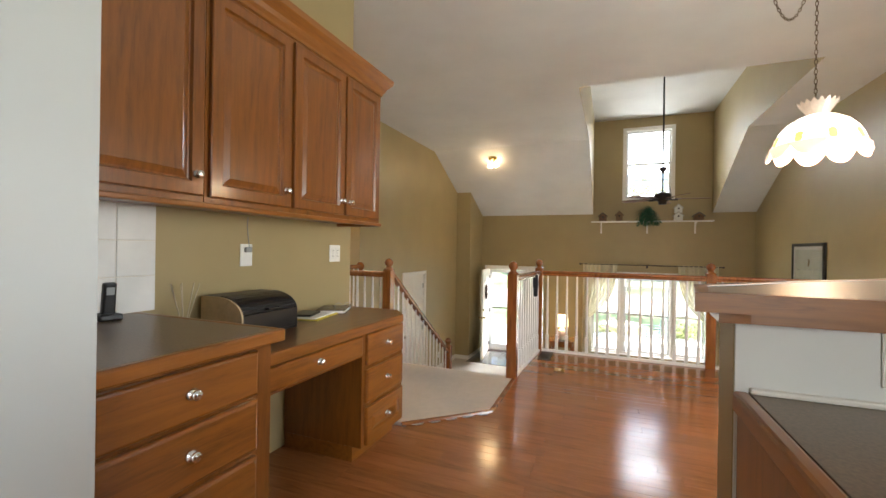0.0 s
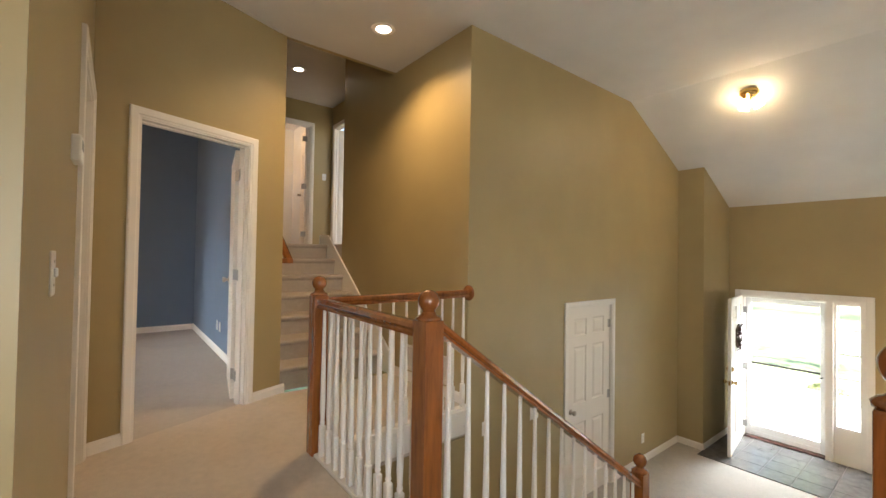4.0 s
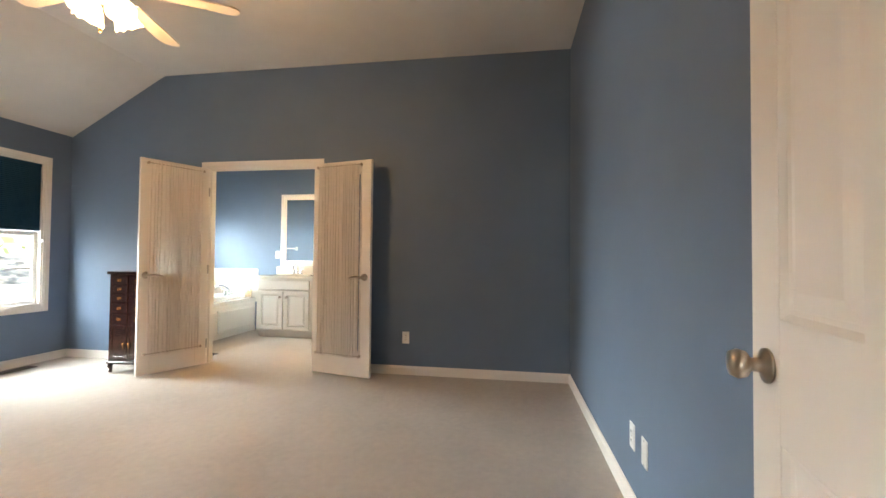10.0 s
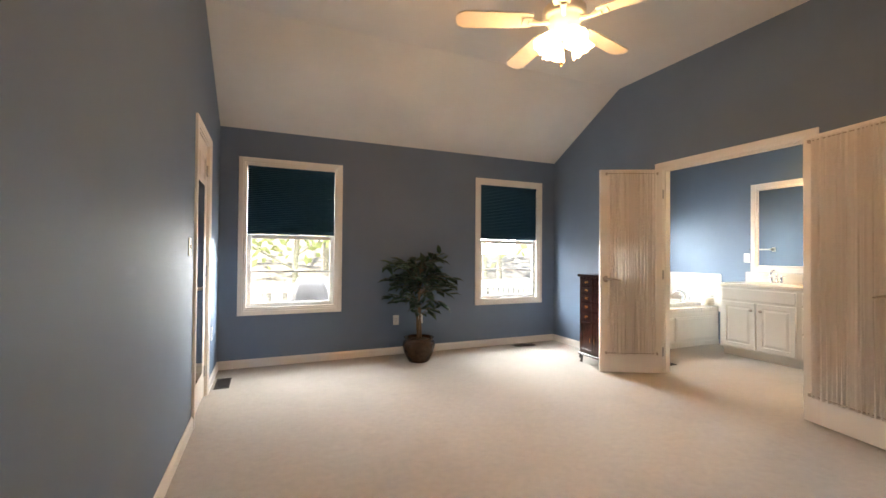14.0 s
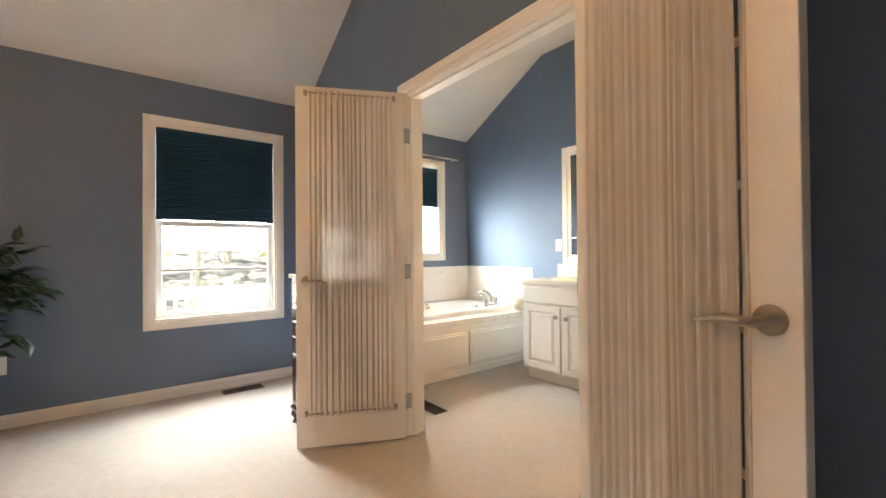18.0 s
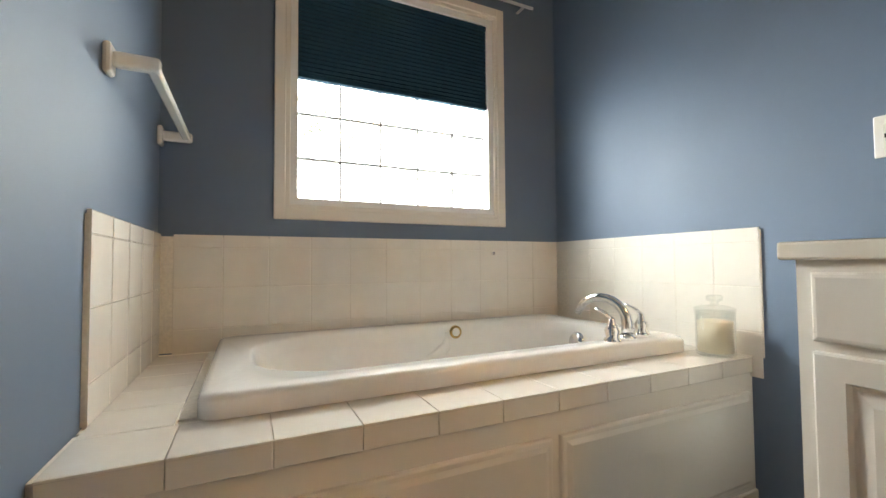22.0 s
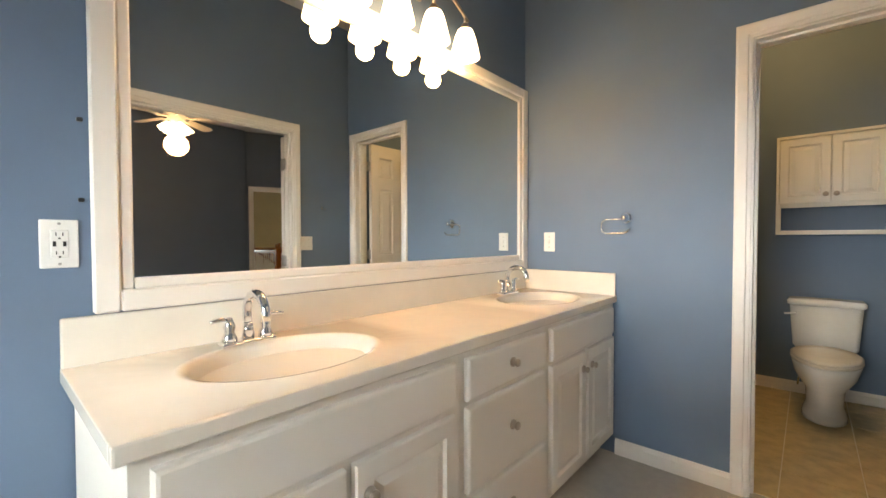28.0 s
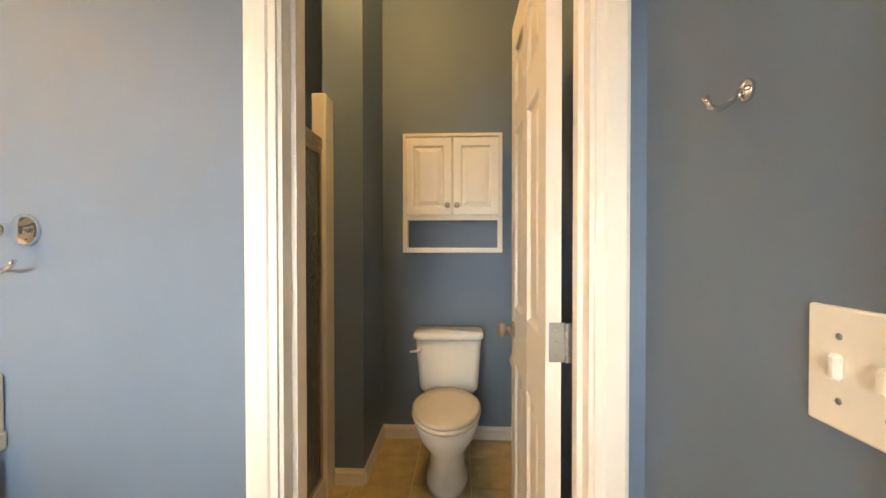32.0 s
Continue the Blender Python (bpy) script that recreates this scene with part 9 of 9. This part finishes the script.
for x in (-9.9, -6.7, -3.5):
    for y in (-1.8, -4.3):
        bm = B()
        box(bm, x - 0.05, x + 0.05, y - 0.05, y + 0.05, -1.35, -0.03)
        part("post", bm, DECKW, deck)
dr = thing("deck_railing", pose(0, -4.32, -0.32), "white painted deck railing with square balusters", "railing")
for z0, z1, d in ((0.92, 0.96, 0.06), (0.82, 0.90, 0.02), (0.10, 0.18, 0.02)):
    bm = B()
    box(bm, -10.0, -3.4, -d, d, z0, z1, 0.004)
    part("rail", bm, WHITE_TRIM, dr)
bm = B()
box(bm, -0.018, 0.018, -0.018, 0.018, 0.18, 0.82)
db_me = mesh_of(bm, "baluster")
db_me.materials.append(WHITE_TRIM)
for k in range(52):
    part("baluster", db_me, WHITE_TRIM, dr).location = (-9.94 + 0.127 * k, 0, 0)
for x in (-10.0, -7.8, -5.6, -3.4):
    bm = B()
    box(bm, x - 0.05, x + 0.05, -0.05, 0.05, 0.0, 1.08, 0.006)
    part("post", bm, WHITE_TRIM, dr)
COVER = plain("charcoal_grill_cover", (0.045, 0.045, 0.05), 0.65, vary=0.25, scale=8, relief=0.3)
gr = thing("covered_grill", pose(-4.84, -3.06, -0.32) @ Matrix.Diagonal((0.56, 0.95, 1.0, 1)), "barbecue grill under a charcoal grey cover on the deck", "grill")
bm = B()
rings = []
for z, w, d in ((0.02, 0.62, 0.32), (0.35, 0.58, 0.29), (0.75, 0.55, 0.27), (0.90, 0.44, 0.27), (1.03, 0.38, 0.24), (1.12, 0.34, 0.17), (1.15, 0.30, 0.09)):
    rings.append([bm.verts.new((x * (1 + 0.02 * math.sin(9 * k)), y * (1 + 0.03 * math.sin(7 * k + z)), z)) for k, (x, y) in enumerate(rounded_rect(2 * w, 2 * d, 0.08, 5))])
for a, b in zip(rings, rings[1:]):
    for k in range(len(a)):
        j = (k + 1) % len(a)
        bm.faces.new((a[k], a[j], b[j], b[k]))
bm.faces.new(rings[-1])
part("cover", bm, COVER, gr, smooth=True)

TAN = wood("tan_cedar", (0.62, 0.46, 0.22), (0.46, 0.31, 0.13), "z", 0.6)
dbx = thing("deck_storage_box", pose(-3.63, -3.95, -0.32), "tan cedar storage box at the end of the deck", "storage box")
for j in range(5):
    bm = B()
    box(bm, -0.21, 0.21, -0.24, 0.24, 0.02 + 0.2 * j, 0.21 + 0.2 * j, 0.006)
    part("side_board", bm, TAN, dbx)
bm = B()
box(bm, -0.23, 0.23, -0.26, 0.26, 1.015, 1.10, 0.01)
part("lid", bm, TAN, dbx)
LITTER = plain("leaf_litter", (0.33, 0.30, 0.25), 0.95, vary=0.55, scale=2.5, spec=0.1, relief=0.5)
rnd_hill = random.Random(5)
vs, fs = [], []
NXH, NYH = 60, 24
for j in range(NYH + 1):
    for i in range(NXH + 1):
        u = j / NYH
        vs.append((-60 + 110 * i / NXH, -8.5 - 34 * u, -1.66 + 13 * u ** 1.15 + (rnd_hill.uniform(-0.18, 0.18) if j else 0)))
for j in range(NYH):
    for i in range(NXH):
        a = j * (NXH + 1) + i
        fs.append((a, a + NXH + 1, a + NXH + 2, a + 1))
hill_me = bpy.data.meshes.new("hillside")
hill_me.from_pydata(vs, [], fs)
hill_me.materials.append(LITTER)
hill = new("hillside", hill_me)
tagged(hill, "wooded hillside covered with brown leaf litter", "ground", kind="structure")


def patio_chair(m, mat, label):
    ob = thing("patio_chair", m, label, "chair", "patio chairs")
    bm = B()
    box(bm, -0.24, 0.24, -0.23, 0.23, 0.40, 0.425, 0.008, 2)
    part("seat", bm, mat, ob)
    bm = B()
    tube(bm, [(-0.23, 0.23, 0.41), (-0.235, 0.29, 0.70), (-0.20, 0.31, 0.86), (0.0, 0.315, 0.91), (0.20, 0.31, 0.86), (0.235, 0.29, 0.70), (0.23, 0.23, 0.41)], 0.015, 8)
    part("back_frame", bm, mat, ob)
    for k in range(7):
        x = -0.18 + 0.06 * k
        bm = B()
        tube(bm, [(x, 0.235, 0.42), (x, 0.30, 0.72), (x, 0.312, 0.88)], 0.007, 6)
        part("back_bar", bm, mat, ob)
    for sx in (-1, 1):
        bm = B()
        tube(bm, [(sx * 0.25, -0.24, 0.0), (sx * 0.26, -0.23, 0.60), (sx * 0.265, -0.10, 0.63), (sx * 0.255, 0.27, 0.62)], 0.014, 8)
        part("arm", bm, mat, ob)
        bm = B()
        tube(bm, [(sx * 0.23, 0.24, 0.41), (sx * 0.25, 0.32, 0.0)], 0.014, 8)
        part("leg", bm, mat, ob)
    return ob


PATIO = plain("sage_grey_metal", (0.20, 0.26, 0.25), 0.5, 0.2)
patio_chair(pose(-0.05, 11.6, -1.36, 0, 0, 70), PATIO, "sage grey metal patio chair with arms on the front patio")
patio_chair(pose(1.35, 12.0, -1.36, 0, 0, -75), PATIO, "sage grey metal patio chair turned to the table")
tb = thing("patio_table", pose(0.65, 11.7, -1.36), "round pale patio table on the front patio", "table")
part("tabletop", lathe(B(), [(0, 0.68), (0.45, 0.68), (0.47, 0.69), (0.47, 0.705), (0.45, 0.71), (0, 0.71)], 32), CONCRETE, tb)
part("pedestal", lathe(B(), [(0, 0), (0.25, 0), (0.25, 0.02), (0.05, 0.06), (0.04, 0.60), (0.12, 0.68), (0, 0.68)], 18), PATIO, tb, smooth=True)

FOLIAGE = [sheer("spring_leaves", (0.42, 0.45, 0.22), 0.0), sheer("pale_leaves", (0.50, 0.49, 0.28), 0.0)]
TRUNK = plain("tree_bark", (0.42, 0.37, 0.30), 0.9, vary=0.3, scale=12, relief=0.6)


def tree(x, y, z, h, spread, seed, leaves=1300, size=0.16, label="broad leafy tree in fresh spring green"):
    rnd = random.Random(seed)
    ob = thing("tree", pose(x, y, z), label, "tree", "garden trees")
    bm = B()
    lean = rnd.uniform(-0.25, 0.25)
    tube(bm, [(0, 0, 0), (lean * 0.3, 0.05, h * 0.3), (lean, 0, h * 0.62), (lean * 1.3, 0.1, h * 0.9)], [0.015 * h, 0.012 * h, 0.008 * h, 0.003 * h], 8)
    tips = []
    for k in range(9):
        a = k * 2.4 + rnd.uniform(-0.3, 0.3)
        z0 = h * (0.28 + 0.06 * k)
        r = spread * rnd.uniform(0.65, 1.0) * (1.15 - 0.06 * k)
        p = [(lean * z0 / h, 0, z0), (r * 0.5 * math.cos(a), r * 0.5 * math.sin(a), z0 + h * 0.09), (r * math.cos(a), r * math.sin(a), z0 + h * rnd.uniform(0.12, 0.24))]
        tube(bm, p, [0.006 * h, 0.004 * h, 0.0015 * h], 6)
        tips += [Vector(p[1]), Vector(p[2]), (Vector(p[1]) + Vector(p[2])) / 2]
    part("trunk", bm, TRUNK, ob)
    tips.append(Vector((lean * 1.3, 0.1, h * 0.92)))
    me = bpy.data.meshes.new("crown")
    vs, fs = [], []
    for k in range(leaves):
        c = rnd.choice(tips)
        p = c + Vector((rnd.gauss(0, 1), rnd.gauss(0, 1), rnd.gauss(0, 0.7))) * spread * 0.22
        u = Vector((rnd.uniform(-1, 1), rnd.uniform(-1, 1), rnd.uniform(-1, 1))).normalized()
        w = u.orthogonal().normalized()
        s = size * rnd.uniform(0.6, 1.3)
        n0 = len(vs)
        vs += [tuple(p + q) for q in (-u * s, w * s * 0.55, u * s, -w * s * 0.55)]
        fs.append((n0, n0 + 1, n0 + 2, n0 + 3))
    me.from_pydata(vs, [], fs)
    part("crown", me, FOLIAGE[seed % 2], ob)
    return ob


for i, (x, y, h, s) in enumerate(((-11.5, -10.0, 7.5, 2.6), (-8.2, -11.5, 8.5, 2.8), (-5.0, -10.5, 7.0, 2.5), (-1.5, -12.0, 8.0, 2.8), (-14.5, -14.0, 9.5, 3.2), (-6.6, -15.5, 10.0, 3.4), (-10.0, -16.5, 10.0, 3.2), (-3.0, -16.0, 9.5, 3.2), (-2.6, 18.0, 6.5, 2.2), (1.5, 32.0, 8.0, 3.0), (5.5, 33.0, 8.5, 3.0), (-5.0, 33.0, 8.0, 3.0), (4.6, 18.5, 6.0, 2.0))):
    tree(x, y, -1.62 if y > -9 else -1.8 + 13 * ((-8.5 - y) / 34) ** 1.15, h, s, 30 + i)


def shrub(x, y, z, r, seed):
    rnd = random.Random(seed)
    ob = thing("shrub", pose(x, y, z), "rounded green shrub on the lawn", "shrub", "garden shrubs")
    bm = B()
    for k in range(5):
        a = k * 1.3
        tube(bm, [(0, 0, 0), (r * 0.4 * math.cos(a), r * 0.4 * math.sin(a), r * 0.8)], [0.02, 0.008], 5)
    part("stems", bm, TRUNK, ob)
    me = bpy.data.meshes.new("leaves")
    vs, fs = [], []
    for k in range(420):
        d = Vector((rnd.gauss(0, 1), rnd.gauss(0, 1), abs(rnd.gauss(0, 1)))).normalized()
        p = d * r * rnd.uniform(0.55, 1.05) + Vector((0, 0, r * 0.15))
        u = Vector((rnd.uniform(-1, 1), rnd.uniform(-1, 1), rnd.uniform(-1, 1))).normalized()
        w = u.orthogonal().normalized()
        n0 = len(vs)
        vs += [tuple(p + q) for q in (-u * 0.07, w * 0.04, u * 0.07, -w * 0.04)]
        fs.append((n0, n0 + 1, n0 + 2, n0 + 3))
    me.from_pydata(vs, [], fs)
    part("leaves", me, FOLIAGE[seed % 2], ob)


for i, (x, y, r) in enumerate(((-2.15, 14.2, 0.35), (0.4, 15.0, 0.5), (2.6, 14.6, 0.55), (3.8, 14.0, 0.5))):
    shrub(x, y, -1.62, r, 70 + i)
HEDGE_WALL = plain("pale_house_siding", (0.62, 0.62, 0.58), 0.7, vary=0.05)
nb = thing("neighbour_house", pose(3.0, 44, -1.62), "pale sided house far across the street", "house")
bm = B()
box(bm, -8, 8, 0, 8, 0, 5.0)
part("wall", bm, HEDGE_WALL, nb)
bm = B()
prism(bm, [(-0.5, 4.9), (4, 7.8), (8.5, 4.9)], -8.5, 8.5, "x")
part("roof", bm, COVER, nb)
for x in (-6, -3, 3, 6):
    for z in (0.9, 3.3):
        bm = B()
        frame_box(bm, x - 0.6, x + 0.6, z, z + 1.4, 0.1, -0.05, 0.0)
        wf = part("window", bm, WHITE_TRIM, nb)
        bm = B()
        box(bm, x - 0.5, x + 0.5, -0.03, -0.01, z + 0.1, z + 1.3)
        part("pane", bm, BLACK, wf)

# ---- floor planks ----
rnd = random.Random(17)
kf = bpy.data.objects["subfloor_kitchen"]
PW = 0.0835
plank_meshes = {}


def plank_mesh(length):
    if length not in plank_meshes:
        bm = B()
        w = PW / 2 - 0.0003
        g = 0.0010
        lo = [bm.verts.new(v) for v in ((0, -w, -0.011), (length, -w, -0.011), (length, w, -0.011), (0, w, -0.011))]
        mid = [bm.verts.new((x, y, -0.0010)) for x, y in ((0, -w), (length, -w), (length, w), (0, w))]
        hi = [bm.verts.new((x, y, 0.0)) for x, y in ((g, -w + g), (length - g, -w + g), (length - g, w - g), (g, w - g))]
        bm.faces.new(hi)
        for a, b in ((lo, mid), (mid, hi)):
            for i in range(4):
                j = (i + 1) % 4
                bm.faces.new((a[i], a[j], b[j], b[i]))
        me = mesh_of(bm, "plank")
        me.materials.append(PLANK)
        plank_meshes[length] = me
    return plank_meshes[length]


def carpet_edge(y):
    """x where the wood begins."""
    if y > 3.2:
        return -0.45
    if y > 2.74:
        return -0.92 + (y - 2.74) * 0.49 / 0.46
    return -1.43


count = 0
rest = B()
row = 0
y = 5.185 - PW / 2
while y > -1.2:
    x0, x1 = carpet_edge(y + PW / 2), 2.955
    x = x0
    first = True
    while x < x1 - 0.05:
        ln = rnd.choice((0.5, 0.7, 0.9, 1.1, 1.3)) if not first else rnd.choice((0.3, 0.5, 0.7, 0.9))
        first = False
        if x1 - x - ln < 0.25:
            ln = round(x1 - x, 3)
        if y > 0.6 and count < 300:
            part("plank", plank_mesh(ln), PLANK, kf).location = (x, y, 0.0)
            count += 1
        else:
            one = plank_mesh(ln).copy()
            one.transform(Matrix.Translation((x, y, 0)))
            rest.from_mesh(one)
            bpy.data.meshes.remove(one)
        x += ln
    y -= PW
    row += 1
tagged(part("planks", rest, PLANK, kf), kind="stuff")
bm = B()
for a, b in (((-0.93, 2.735), (-0.44, 3.195)), ((-0.44, 3.195), (-0.455, 4.03))):
    sweep(bm, (*a, 0.0), (*b, 0.0), [(-0.02, 0.0), (-0.015, 0.012), (0.015, 0.012), (0.02, 0.0)])
setting(part("threshold_strip", bm, OAK_RAIL), "oak reducer strip between carpet and wood", "trim")
